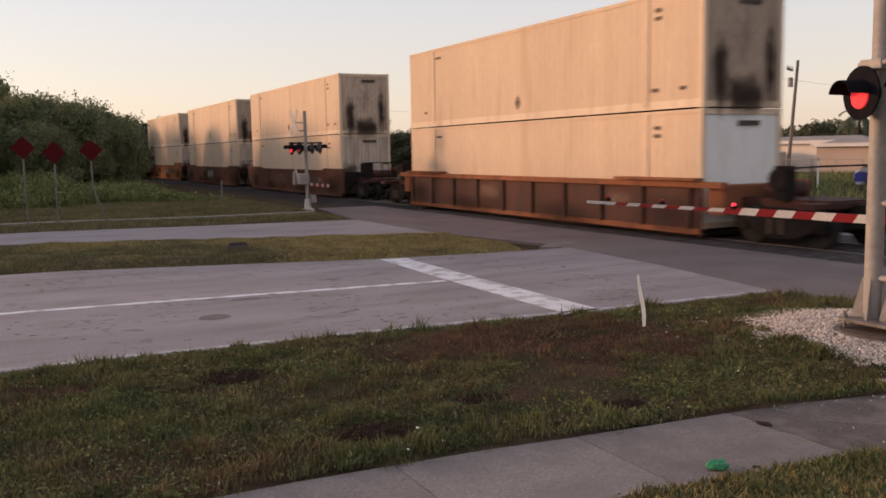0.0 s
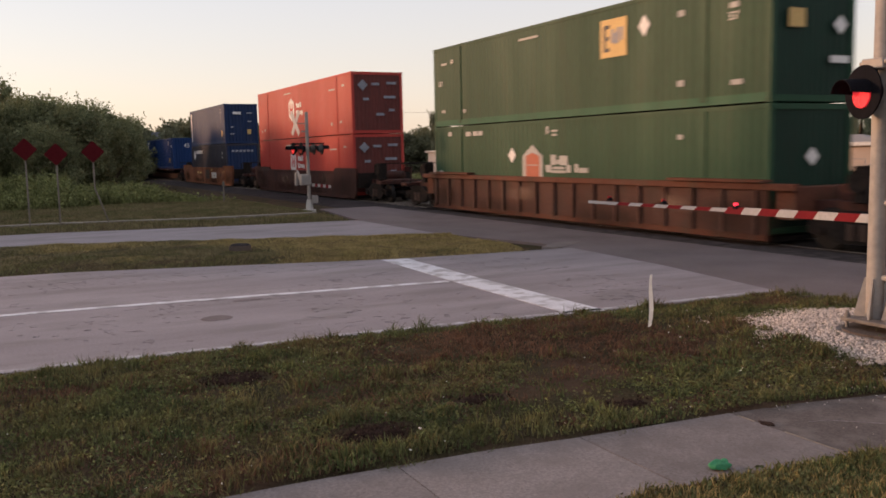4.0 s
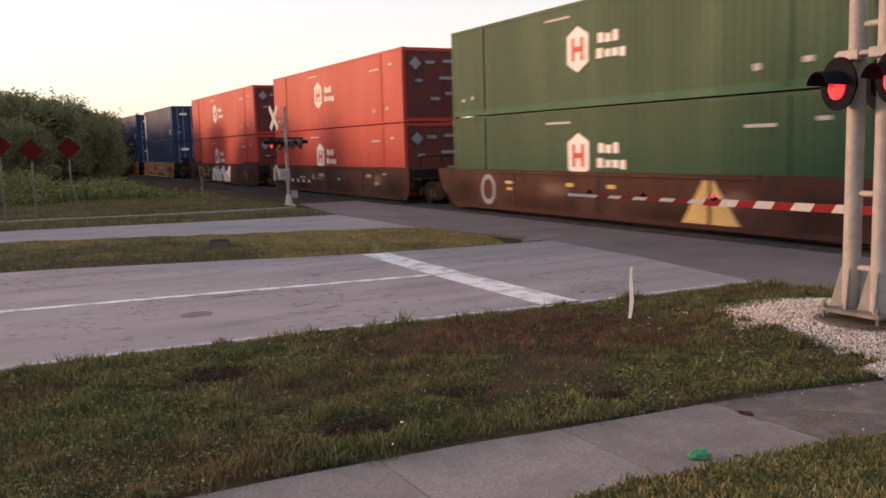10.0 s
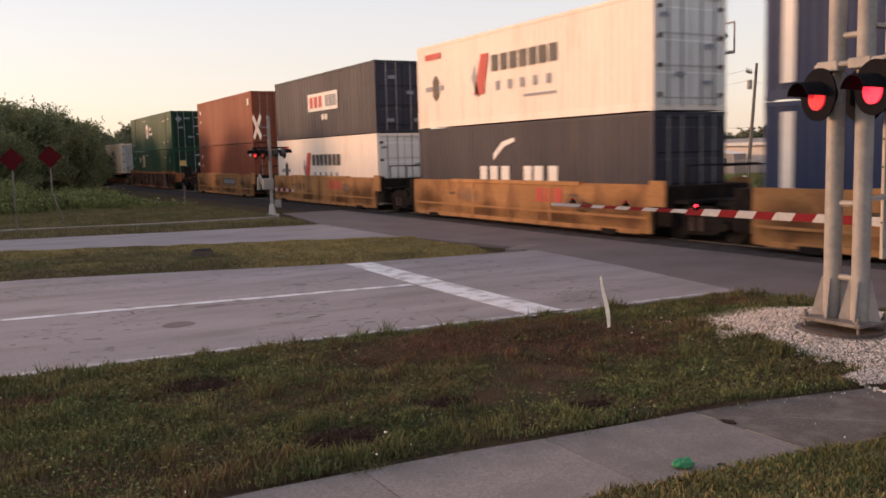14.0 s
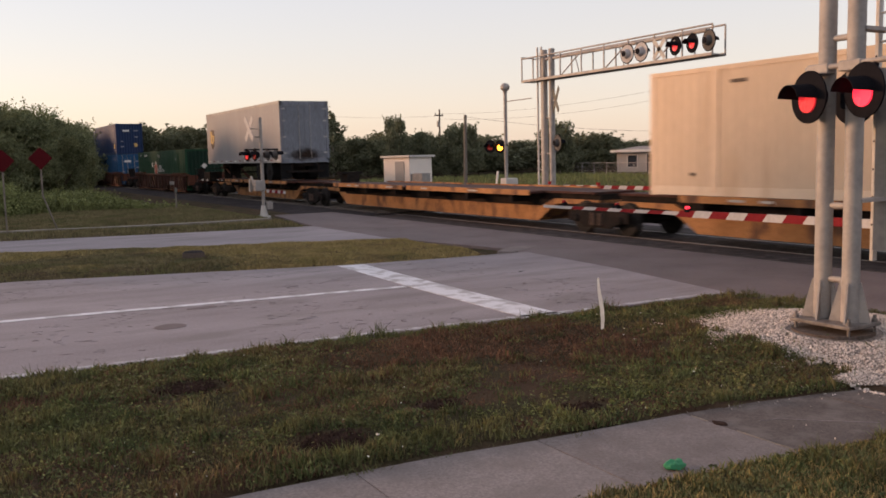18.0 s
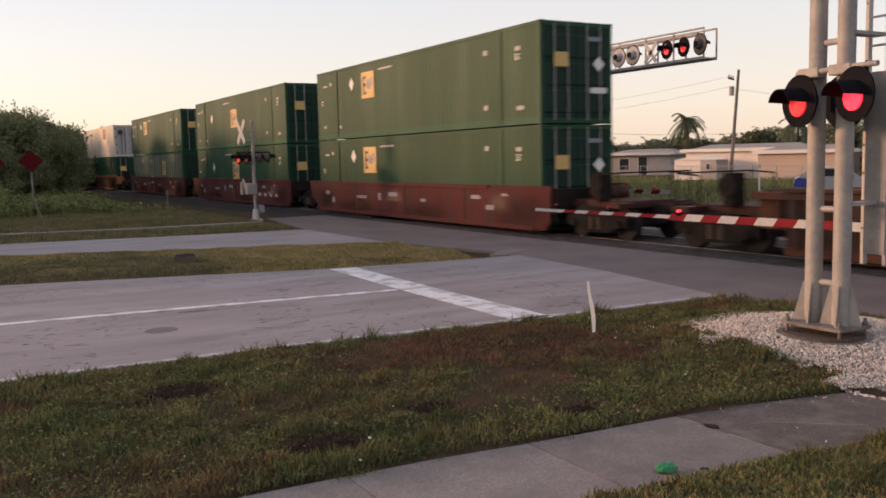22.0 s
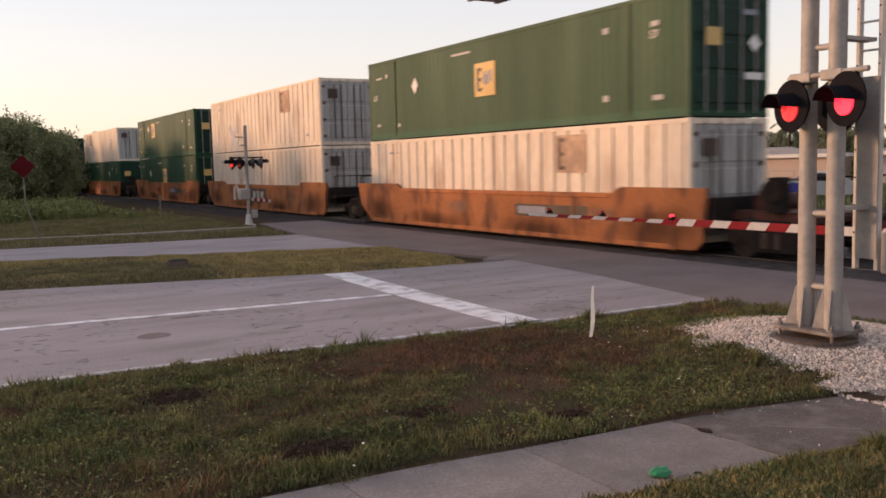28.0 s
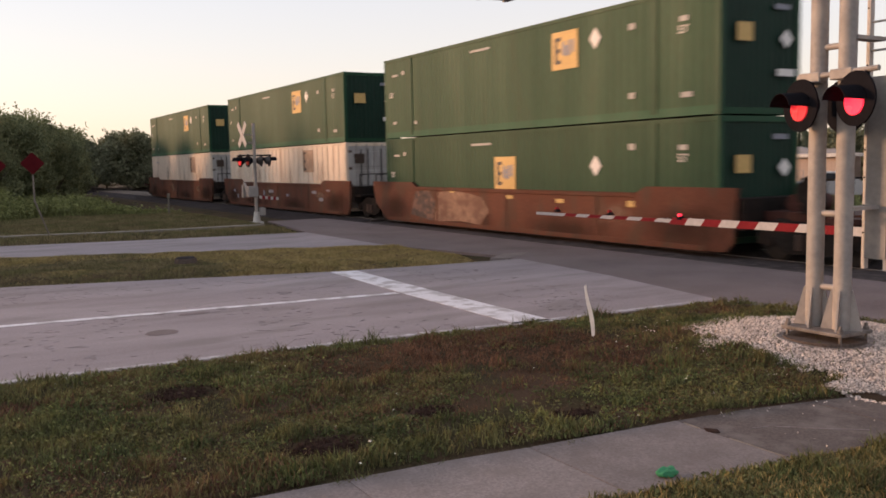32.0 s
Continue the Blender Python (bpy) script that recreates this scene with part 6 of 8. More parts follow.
def make_near_gantry():
    g = thing("signal_gantry", "galvanised twin-pole cantilever signal on a round concrete base", "crossing signal")
    X, Y = -6.14, 8.45
    part("concrete_base", Geo().cyl((X - 0.03, Y, -0.3), (X - 0.03, Y, 0.195), 0.43, n=32), FOOTING, g, "round concrete footing")
    part("base_plate", Geo().box(X - 0.39, X + 0.37, Y - 0.27, Y + 0.27, 0.265, 0.305, 0.008), PLATE_STEEL, g, "thick weathered base plate")
    for dx in (-0.34, 0.32):
        for dy in (-0.22, 0.22):
            part("anchor_bolt", Geo().cyl((X + dx, Y + dy, 0.12), (X + dx, Y + dy, 0.38), 0.018, n=6).cyl((X + dx, Y + dy, 0.305), (X + dx, Y + dy, 0.34), 0.035, n=6), PLATE_STEEL, g)
    for px in (-6.31, -5.965):
        pole = part("pole", Geo().cyl((px, Y, 0.3), (px, Y, 6.1), 0.093, n=24), GALV, g, "round galvanised pole")
        for a in (205, 290, 20, 110):
            c, s = math.cos(radians(a)), math.sin(radians(a))
            v = [(px + c * 0.085, Y + s * 0.085, 0.305), (px + c * 0.215, Y + s * 0.215, 0.305), (px + c * 0.11, Y + s * 0.11, 0.74), (px + c * 0.085, Y + s * 0.085, 0.74)]
            o = (-s * 0.01, c * 0.01)
            part("gusset", Geo().add([(a0 - o[0], b0 - o[1], z) for a0, b0, z in v] + [(a0 + o[0], b0 + o[1], z) for a0, b0, z in v], [(0, 1, 2, 3), (7, 6, 5, 4), (0, 4, 5, 1), (1, 5, 6, 2), (2, 6, 7, 3), (3, 7, 4, 0)]), GALV, pole, "tapered gusset plate")
    for z in (0.75, 1.56, 3.35, 4.6):
        part("spreader", Geo().cyl((-6.29, Y, z), (-5.91, Y, z), 0.035, n=10), GALV, g, "short spreader tube")
    part("lamp_bracket", Geo().cyl((-6.45, Y - 0.16, 3.03), (-5.5, Y - 0.16, 3.06), 0.03, n=10).box(-6.42, -6.16, Y - 0.2, Y - 0.06, 2.97, 3.08, 0.01).box(-6.04, -5.78, Y - 0.2, Y - 0.06, 2.98, 3.09, 0.01), GALV, g, "lamp crossarm with clamps")
    signal_lamp(g, -6.3, 8.13, 2.73, -15, LENS_HALF, r=0.28)
    signal_lamp(g, -5.65, 8.13, 2.76, -15, LENS_ON, r=0.28)
    for x in (-6.28, -5.63):
        part("lamp_stem", Geo().cyl((x, 8.28, 2.74), (x, 8.29, 3.04), 0.03, n=8), BLACK, g)
    signal_lamp(g, -6.2, 8.78, 2.73, 172, LENS_OFF)
    ladder(g, -5.92, 8.95, 0.93, 6.1, 0.26, 2.1)
    part("ladder_bracket", Geo().box(-6.0, -5.85, Y, 8.95, 1.6, 1.64), GALV, g)
    part("ladder_bracket", Geo().box(-6.0, -5.85, Y, 8.95, 3.4, 3.44), GALV, g)
    cantilever(g, -5.2, -12.75, Y, 4.92, 5.84)
    part("cabinet", Geo().box(-5.72, -5.45, 8.9, 9.2, 0.9, 1.35, 0.01), GALV, g)
    return g


def gate_arm(parent, x_tip, x_root, y, z, step, thick, first):
    """A gate arm along x, from the tip to the root: a long white tip, then slanted red and white sleeves."""
    a, i = x_tip, 0
    while a < x_root:
        b = a + (first if i == 0 else step)
        f = (a - x_tip) / (x_root - x_tip)
        h = thick * (0.55 if a < x_tip + 3.9 else 1.0) * (0.85 + 0.3 * f)
        z0, z1, lean = z - h / 2 + 0.05 * f, z + h / 2 + 0.05 * f, 0.09
        part("stripe", Geo().prism([(a, z0), (b, z0), (b + lean, z1), (a + (lean if i else 0.0), z1)], y - 0.018, y + 0.018), RED_REFLECT if i % 2 else ARM_WHITE, parent, "red reflective sleeve" if i % 2 else "white reflective sleeve")
        a, i = b, i + 1


def make_gates():
    g = thing("crossing_gate", "lowered red and white striped gate arm across the lanes", "crossing gate")
    gate_arm(g, -15.25, -5.0, 11.2, 1.08, 0.3725, 0.12, 0.94)
    for x, lens in ((-14.53, LENS_OFF), (-12.89, LENS_OFF), (-11.06, LENS_ON)):
        lamp = part("arm_lamp", Geo().box(x - 0.04, x + 0.04, 11.15, 11.25, 1.13, 1.17).box(x - 0.03, x + 0.03, 11.17, 11.23, 1.16, 1.19), BLACK, g)
        part("lens", Geo().cyl((x - 0.02, 11.165, 1.205), (x - 0.02, 11.235, 1.205), 0.027, n=12), lens, lamp, "small red arm light")
    part("mast", Geo().cyl((-4.6, 11.3, -0.05), (-4.6, 11.3, 2.0), 0.07, n=12).box(-4.8, -4.4, 11.1, 11.5, -0.1, 0.1), GALV, g)
    part("mechanism", Geo().box(-4.85, -4.35, 11.25, 11.65, 0.8, 1.5, 0.02), GALV, g, "grey gate mechanism case")
    part("counterweight", Geo().box(-5.2, -3.6, 11.15, 11.22, 0.98, 1.22).box(-3.9, -3.5, 11.05, 11.3, 0.85, 1.3, 0.02), GALV, g)



def make_mast_signal():
    """The slim mast by the far carriageway, with crossbuck, lamps and gate mechanism."""
    g = thing("crossing_signal_mast", "slim grey crossing signal mast with crossbuck and lamps", "crossing signal", at=(-33.1, 10.87, 0))
    part("mast", Geo().cyl((0, 0, 0.0), (0, 0, 3.85), 0.065, n=14), GALV, g)
    part("junction_base", Geo().cyl((0, 0, 0), (0, 0, 0.45), 0.16, 0.1, n=14).box(-0.2, 0.2, -0.2, 0.2, -0.1, 0.06), ALU, g, "pale cast base")
    crossbuck(g, -0.1, -0.42, 3.42, 4, 1.15, ARM_WHITE)
    part("sign_arm", Geo().cyl((0, 0, 3.4), (-0.1, -0.42, 3.42), 0.02, n=6).cyl((0, 0, 3.1), (-0.1, -0.2, 3.1), 0.03, n=6), GALV, g)
    part("cross_arm", Geo().cyl((-0.25, -0.6, 2.62), (0.25, 0.6, 2.62), 0.03, n=8), BLACK, g, "lamp crossarm")
    for dx, dy, rz, lens in ((-0.25, -0.5, 5, LENS_HALF), (0.25, -0.35, 5, LENS_OFF), (-0.25, 0.35, 180, LENS_OFF), (0.25, 0.5, 180, LENS_OFF)):
        signal_lamp(g, dx, dy, 2.42, rz, lens, rz == 180, r=0.25 if rz < 90 else 0.2)
    part("mechanism", Geo().box(-0.16, 0.16, -0.34, 0.06, 1.02, 1.44, 0.03), GALV, g, "pale gate mechanism case")
    part("counterweight", Geo().prism([(-0.5, 1.5), (0.0, 1.15), (0.1, 1.25), (-0.4, 1.62)], -0.35, -0.29), GALV, g, "bent counterweight arm")
    part("counterweight", Geo().prism([(-0.55, 1.0), (-0.35, 1.0), (-0.3, 1.5), (-0.5, 1.5)], -0.4, -0.3), GALV, g)
    stub = part("gate_stub", Geo().add([(x, y, z + h) for y, z in ((0.1, 1.02), (0.86, 0.93)) for x, h in ((0.1, -0.06), (0.15, -0.06), (0.15, 0.06), (0.1, 0.06))], [(0, 1, 2, 3), (7, 6, 5, 4), (0, 4, 5, 1), (1, 5, 6, 2), (2, 6, 7, 3), (3, 7, 4, 0)]), DULL_WHITE, g, "short striped arm stub")
    for k in range(3):
        y = 0.2 + 0.22 * k
        part("stripe", Geo().box(0.09, 0.16, y, y + 0.11, 0.95 - 0.118 * (y - 0.1), 1.075 - 0.118 * (y - 0.1)), RED_REFLECT, stub, "dull red stripe")
    part("low_box", Geo().box(-0.05, 0.22, 0.1, 0.3, 0.3, 0.6, 0.02), GALV, g)


def make_far_gantry():
    g = thing("signal_gantry", "galvanised cantilever signal bridge on the far side of the tracks", "crossing signal")
    Y = 21.0
    part("concrete_base", Geo().cyl((-28.2, Y, -0.3), (-28.2, Y, 0.15), 0.55, n=24), CURB, g)
    for x in (-28.45, -27.98):
        part("pole", Geo().cyl((x, Y, 0.1), (x, Y, 6.25), 0.12, n=18), GALV, g, "round galvanised pole")
    for z in (0.8, 2.2, 3.6):
        part("spreader", Geo().cyl((-28.45, Y, z), (-27.98, Y, z), 0.035, n=8), GALV, g)
    ladder(g, -28.78, Y, 0.4, 6.4, 0.26)
    cantilever(g, -29.6, -19.5, Y, 5.06, 6.0)
    part("end_frame", Geo().box(-29.62, -29.58, Y - 0.3, Y + 0.3, 5.06, 5.12).box(-29.62, -29.58, Y - 0.3, Y + 0.3, 6.02, 6.08), GALV, g)
    for x, rz, lens, back in ((-23.3, 180, LENS_OFF, LAMP_GREY), (-22.61, 180, LENS_OFF, LAMP_GREY), (-21.05, -10, LENS_HALF, False), (-20.32, -10, LENS_HALF, False), (-19.62, 170, LENS_OFF, True)):
        signal_lamp(g, x, Y - 0.3, 5.52, rz, lens, back)
    for i, x in enumerate((-22.0, -21.7)):
        part("sign_blade", Geo().box(-0.4, 0.4, -0.005, 0.005, -0.07, 0.07), DULL_WHITE, g).matrix_local = pose(-21.75, Y - 0.32, 5.5, 0, 0, 0) @ Matrix.Rotation(radians(50 if i else -50), 4, "Y")
    crossbuck(g, -27.55, Y - 0.15, 4.25, -20, 1.22, SIGN_BACK)
    part("sign_arm", Geo().cyl((-27.98, Y, 4.25), (-27.55, Y - 0.15, 4.25), 0.025, n=6), GALV, g)
    signal_lamp(g, -27.5, Y - 0.1, 2.6, 170, LENS_OFF, True)

    b = thing("bell_mast", "galvanised signal mast with a bell on top and an amber-lit lamp", "crossing signal", at=(-31.25, 21.0, 0))
    part("mast", Geo().cyl((0, 0, 0), (0, 0, 4.85), 0.075, n=14), GALV, b)
    part("junction_base", Geo().cyl((0, 0, -0.05), (0, 0, 0.5), 0.2, 0.11, n=14), ALU, b)
    part("bell", Geo().ball((0, 0, 5.02), 0.2, 14, (1, 1, 0.9)).cyl((0, 0, 4.8), (0, 0, 4.95), 0.1, n=12), GALV, b, "round grey bell housing")
    part("side_arm", Geo().cyl((0, 0, 4.42), (1.9, 0, 4.44), 0.022, n=6), GALV, b, "thin side arm")
    part("cross_arm", Geo().cyl((-1.05, -0.1, 2.6), (0.1, 0, 2.6), 0.03, n=8), BLACK, b)
    signal_lamp(b, -0.22, -0.15, 2.54, 25, LENS_AMBER, r=0.28)
    signal_lamp(b, -1.0, -0.15, 2.56, 25, LENS_OFF, r=0.28)
    part("mechanism", Geo().box(0.05, 0.5, -0.35, 0.25, 0.6, 1.2, 0.02), ALU, b)
    gate_arm(b, 0.4, 10.4, -0.4, 0.92, 0.4, 0.12, 0.4)
    for x in (3.6, 6.5, 9.8):
        part("arm_lamp", Geo().box(x - 0.04, x + 0.04, -0.45, -0.35, 1.0, 1.12), LENS_OFF, b)
    part("counterweight", Geo().prism([(-0.5, 0.5), (-0.4, 0.5), (-0.2, 1.5), (-0.3, 1.5)], -0.3, -0.24), WHITE, b)


# ---- roadside things ----
def make_markers():
    for i, (y, z, low) in enumerate(((0.84, 2.55, 0), (1.74, 2.38, 0), (2.85, 2.44, 1))):
        g = thing("end_of_road_marker", "dull red end-of-road marker on a thin steel post", "road sign", "red end-of-road markers", (-31.0, y, 0))
        pts = [(0, 0.28 * math.cos(a) + 0.07 * math.cos(a + d), z + 0.28 * math.sin(a) + 0.07 * math.sin(a + d)) for a in (radians(k * 90) for k in range(4)) for d in (-1.3, -0.4, 0.4, 1.3)]
        n = len(pts)
        part("sign_plate", Geo().add([(0.012, b, c) for _, b, c in pts] + [(-0.002, b, c) for _, b, c in pts], [tuple(range(n)), tuple(range(2 * n - 1, n - 1, -1))] + [(k, k + n, (k + 1) % n + n, (k + 1) % n) for k in range(n)]), DULL_RED, g, "dull red diamond plate")
        if low:
            part("post", Geo().box(-0.02, 0.0, -0.025, 0.025, 1.2, z + 0.3), WOOD_POLE, g)
            part("post_stub", Geo().cyl((-0.01, 0, 1.25), (0.05, 0.42, -0.05), 0.028, n=6), WOOD_POLE, g, "bent lower post")
        else:
            part("post", Geo().box(-0.02, 0.0, -0.025, 0.025, -0.05, z + 0.3), WOOD_POLE, g)
    p = thing("small_sign_post", "low grey post with a narrow dark plate in the grass", "post", at=(-41.7, 9.5, 0))
    part("post", Geo().box(-0.03, 0.02, -0.03, 0.03, -0.05, 1.05), WOOD_POLE, p)
    part("plate", Geo().box(0.02, 0.035, -0.06, 0.06, 0.8, 1.0), SIGN_BACK, p)
    w = thing("white_marker_post", "thin white utility marker post standing in grass", "post", at=(-30.17, 36.04, 0))
    part("post", Geo().cyl((0, 0, -0.05), (0, 0, 1.4), 0.05, n=10), TRIM_WHITE, w)
    part("cap", Geo().cyl((0, 0, 1.4), (0, 0, 1.56), 0.065, n=10), WALL_GREY, w)
    h = thing("hydrant", "small pale hydrant in the grass", "hydrant", at=(-31.5, 35.2, 0))
    part("barrel", Geo().cyl((0, 0, -0.05), (0, 0, 0.6), 0.11, n=12).ball((0, 0, 0.62), 0.13, 10), ALU, h)
    part("outlet", Geo().cyl((-0.22, 0, 0.42), (0.22, 0, 0.42), 0.06, n=8), ALU, h)
    # the white survey flag, which sways
    s = thing("survey_stake", "thin wire stake with a white plastic strip in the grass", "stake", at=(-7.39, 6.22, 0.02))
    part("wire", Geo().cyl((0, 0, -0.1), (0, 0, 0.3), 0.006, n=6), RUST_STEEL, s, "rusty wire stem")
    v = []
    for i in range(7):
        z = 0.24 + i * 0.095
        wdt = 0.011 + 0.011 * math.sin(math.pi * min(1, (i + 1) / 6.5))
        o = 0.012 * math.sin(i * 0.9)
        v += [(-wdt * 0.77 + o * 0.77, -wdt * 0.64 + o * 0.64, z), (wdt * 0.77 + o * 0.77, wdt * 0.64 + o * 0.64, z + 0.01)]
    g = Geo().add(v, [(2 * i, 2 * i + 1, 2 * i + 3, 2 * i + 2) for i in range(6)])
    g.add([(a + 0.004, b - 0.006, c) for a, b, c in v], [(2 * i + 2, 2 * i + 3, 2 * i + 1, 2 * i) for i in range(6)])
    part("strip", g, WHITE, s, "white plastic strip")
    return s


def make_houses():
    def house(x, y, rz, w, d, h, wall, label, windows, over=0.5):
        g = thing("house", label, "house", "", (x, y, 0), rz)
        t = 0.2
        part("wall", Geo().box(-w / 2, w / 2, -d / 2, -d / 2 + t, -0.3, h), wall, g)
        part("wall", Geo().box(-w / 2, w / 2, d / 2 - t, d / 2, -0.3, h), wall, g)
        part("wall", Geo().box(-w / 2, -w / 2 + t, -d / 2 + t, d / 2 - t, -0.3, h), wall, g)
        part("wall", Geo().box(w / 2 - t, w / 2, -d / 2 + t, d / 2 - t, -0.3, h), wall, g)
        part("roof", Geo().add([(-w / 2 - over, -d / 2 - over, h), (w / 2 + over, -d / 2 - over, h), (w / 2 + over, d / 2 + over, h), (-w / 2 - over, d / 2 + over, h),
                                (-w / 2 + 1, 0, h + 0.5), (w / 2 - 1, 0, h + 0.5)], [(0, 1, 5, 4), (2, 3, 4, 5), (1, 2, 5), (3, 0, 4), (3, 2, 1, 0)]), ROOF, g, "low grey roof")
        part("fascia", Geo().box(-w / 2 - over - 0.02, w / 2 + over + 0.02, -d / 2 - over - 0.05, -d / 2 - over, h - 0.12, h + 0.14).box(-w / 2 - over - 0.05, -w / 2 - over, -d / 2 - over, d / 2 + over, h - 0.12, h + 0.14).box(w / 2 + over, w / 2 + over + 0.05, -d / 2 - over, d / 2 + over, h - 0.12, h + 0.14), TRIM_WHITE, g, "white roof edge")
        for a, b, ww, hh in windows:
            win = part("window", Geo().box(a - ww / 2 - 0.06, a + ww / 2 + 0.06, -d / 2 - 0.04, -d / 2 + 0.02, b - hh / 2 - 0.06, b + hh / 2 + 0.06), TRIM_WHITE, g)
            part("pane", Geo().box(a - ww / 2, a + ww / 2, -d / 2 - 0.05, -d / 2 - 0.035, b - hh / 2, b + hh / 2), DARK_GLASS, win)
        return g
    house(-70.0, 66.5, 28, 6.6, 7, 2.25, WALL_GREY, "low grey bungalow with a pale roof edge", [(-1.6, 1.2, 1.0, 1.2), (0.4, 1.0, 0.9, 1.9)])
    house(-50.6, 59.8, 20, 9.4, 6, 2.4, WALL_WHITE, "low pale stucco house with a white flat roof edge", [(-2.6, 1.3, 0.9, 0.9)], 0.35)
    house(-44.1, 58.2, 20, 6.0, 5, 2.15, WALL_PINK, "pinkish flat-roofed outbuilding with blank walls", [], 0.3)
    house(-36.0, 63.5, 22, 9.0, 6, 2.2, WALL_GREY, "low grey house half hidden by the signal", [(-1.0, 1.2, 1.2, 1.1), (2.4, 1.2, 1.2, 1.1)])
    s = thing("garden_shed", "small white metal shed with a pitched roof", "shed", at=(-50.7, 53.9, 0), rz=20)
    part("wall", Geo().box(-1.9, 0.3, -1.2, -1.12, -0.1, 1.68).box(-1.9, -1.82, -1.12, 1.2, -0.1, 1.68).box(-1.9, 0.3, 1.12, 1.2, -0.1, 1.68), WALL_WHITE, s)
    part("end_wall", Geo().box(0.3, 1.6, -1.2, 1.2, -0.1, 1.66), WALL_GREY, s, "grey shed end with a small window")
    part("roof", Geo().prism([(-2.0, 1.66), (1.7, 1.66), (-0.3, 1.98)], -1.28, 1.28), WALL_WHITE, s, "pale pitched roof")
    win = part("window", Geo().box(0.75, 1.1, -1.24, -1.2, 0.85, 1.4), TRIM_WHITE, s)
    part("pane", Geo().box(0.79, 1.06, -1.25, -1.235, 0.9, 1.35), DARK_GLASS, win)
    b = thing("equipment_hut", "pale grey steel equipment hut beside the tracks", "hut", at=(-53.6, 27.9, 0), rz=18)
    part("body", Geo().box(-1.25, 1.25, -1.1, 1.1, -0.1, 2.15, 0.03), WALL_WHITE, b)
    part("roof", Geo().box(-1.4, 1.4, -1.25, 1.25, 2.15, 2.3, 0.02), ALU, b)
    part("door", Geo().box(-0.1, 0.75, -1.13, -1.09, 0.05, 1.9), WALL_GREY, b)
    part("cabinet", Geo().box(1.3, 2.3, -1.0, -0.2, -0.1, 1.1, 0.02), GALV, b)



def make_fence():
    f = thing("chain_link_fence", "low grey chain-link fence along the gardens", "fence")
    a, b = Vector((-74.0, 56.5, 0)), Vector((-38.0, 49.5, 0))
    n = 15
    for i in range(n + 1):
        p = a.lerp(b, i / n)
        part("post", Geo().cyl((p.x, p.y, -0.1), (p.x, p.y, 1.25), 0.03, n=6), GALV, f)
    part("top_rail", Geo().cyl((a.x, a.y, 1.2), (b.x, b.y, 1.2), 0.022, n=6), GALV, f)
    for z in (0.1, 0.45, 0.8):
        part("wire", Geo().cyl((a.x, a.y, z), (b.x, b.y, z), 0.006, n=4), GALV, f)
    g = Geo()
    for i in range(120):
        p, q = a.lerp(b, i / 120), a.lerp(b, (i + 1) / 120)
        for u, w in ((p, q), (q, p)):
            g.cyl((u.x, u.y, 0.02), (w.x, w.y, 1.18), 0.004, n=3, caps=False)
    tagged(part("wire_mesh", g, GALV, f, "thin woven fence wires"), kind="stuff")


def make_poles():
    def pole(x, y, h, r, label, arm=True, lean=(0.05, 0.05)):
        g = thing("utility_pole", label, "utility pole", "", (x, y, 0))
        part("pole", Geo().cyl((0, 0, -0.3), (*lean, h), r, r * 0.7, 10), WOOD_POLE, g)
        if arm:
            part("cross_arm", Geo().box(-0.06, 0.06, -0.9, 0.9, h - 0.75, h - 0.6), WOOD_POLE, g).matrix_local = pose(0, 0, 0, 0, 0, 30)
            for k in (-0.8, 0.0, 0.8):
                part("insulator", Geo().cyl((-k * 0.5, k * 0.87, h - 0.6), (-k * 0.5, k * 0.87, h - 0.42), 0.05, n=6), GALV, g)
            part("transformer", Geo().cyl((0.25, -0.2, h - 2.0), (0.25, -0.2, h - 1.3), 0.2, n=12), GALV, g, "grey pole transformer")
    pole(-48.5, 54.55, 8.6, 0.15, "tall weathered wooden utility pole with wires", lean=(0.3, 0.5))
    pole(-47.0, 28.5, 4.7, 0.13, "short dark wooden pole behind the tracks", False)
    pole(-88.0, 50.0, 7.5, 0.13, "thin distant wooden utility pole")
    pole(-98.0, 41.0, 7.4, 0.12, "thin distant wooden utility pole", False)
    wires = thing("power_line", "thin sagging overhead power lines", "wires")
    def wire(a, b, sag):
        pts = []
        for i in range(13):
            t = i / 12
            p = Vector(a).lerp(Vector(b), t)
            p.z -= sag * 4 * t * (1 - t)
            pts.append(p)
        ring = ((0.008, 0), (0, 0.008), (-0.008, 0), (0, -0.008))
        d = (Vector(b) - Vector(a)).normalized()
        u = d.cross(Vector((0, 0, 1)))
        v = [p + u * c + Vector((0, 0, e)) for p in pts for c, e in ring]
        part("wire", Geo().add(v, [(i * 4 + k, i * 4 + (k + 1) % 4, i * 4 + 4 + (k + 1) % 4, i * 4 + 4 + k) for i in range(12) for k in range(4)]), WIRE, wires)
    wire((-48.5, 54.5, 8.1), (-88, 50, 7.0), 0.8)
    wire((-48.5, 54.5, 7.3), (-88, 50, 6.4), 0.9)
    wire((-48.5, 54.5, 7.2), (-30, 78, 5.0), 0.9)
    wire((-47.0, 28.5, 4.6), (-36, 44, 3.4), 0.5)
    wire((-88, 50, 6.8), (-98, 41, 7.2), 0.2)


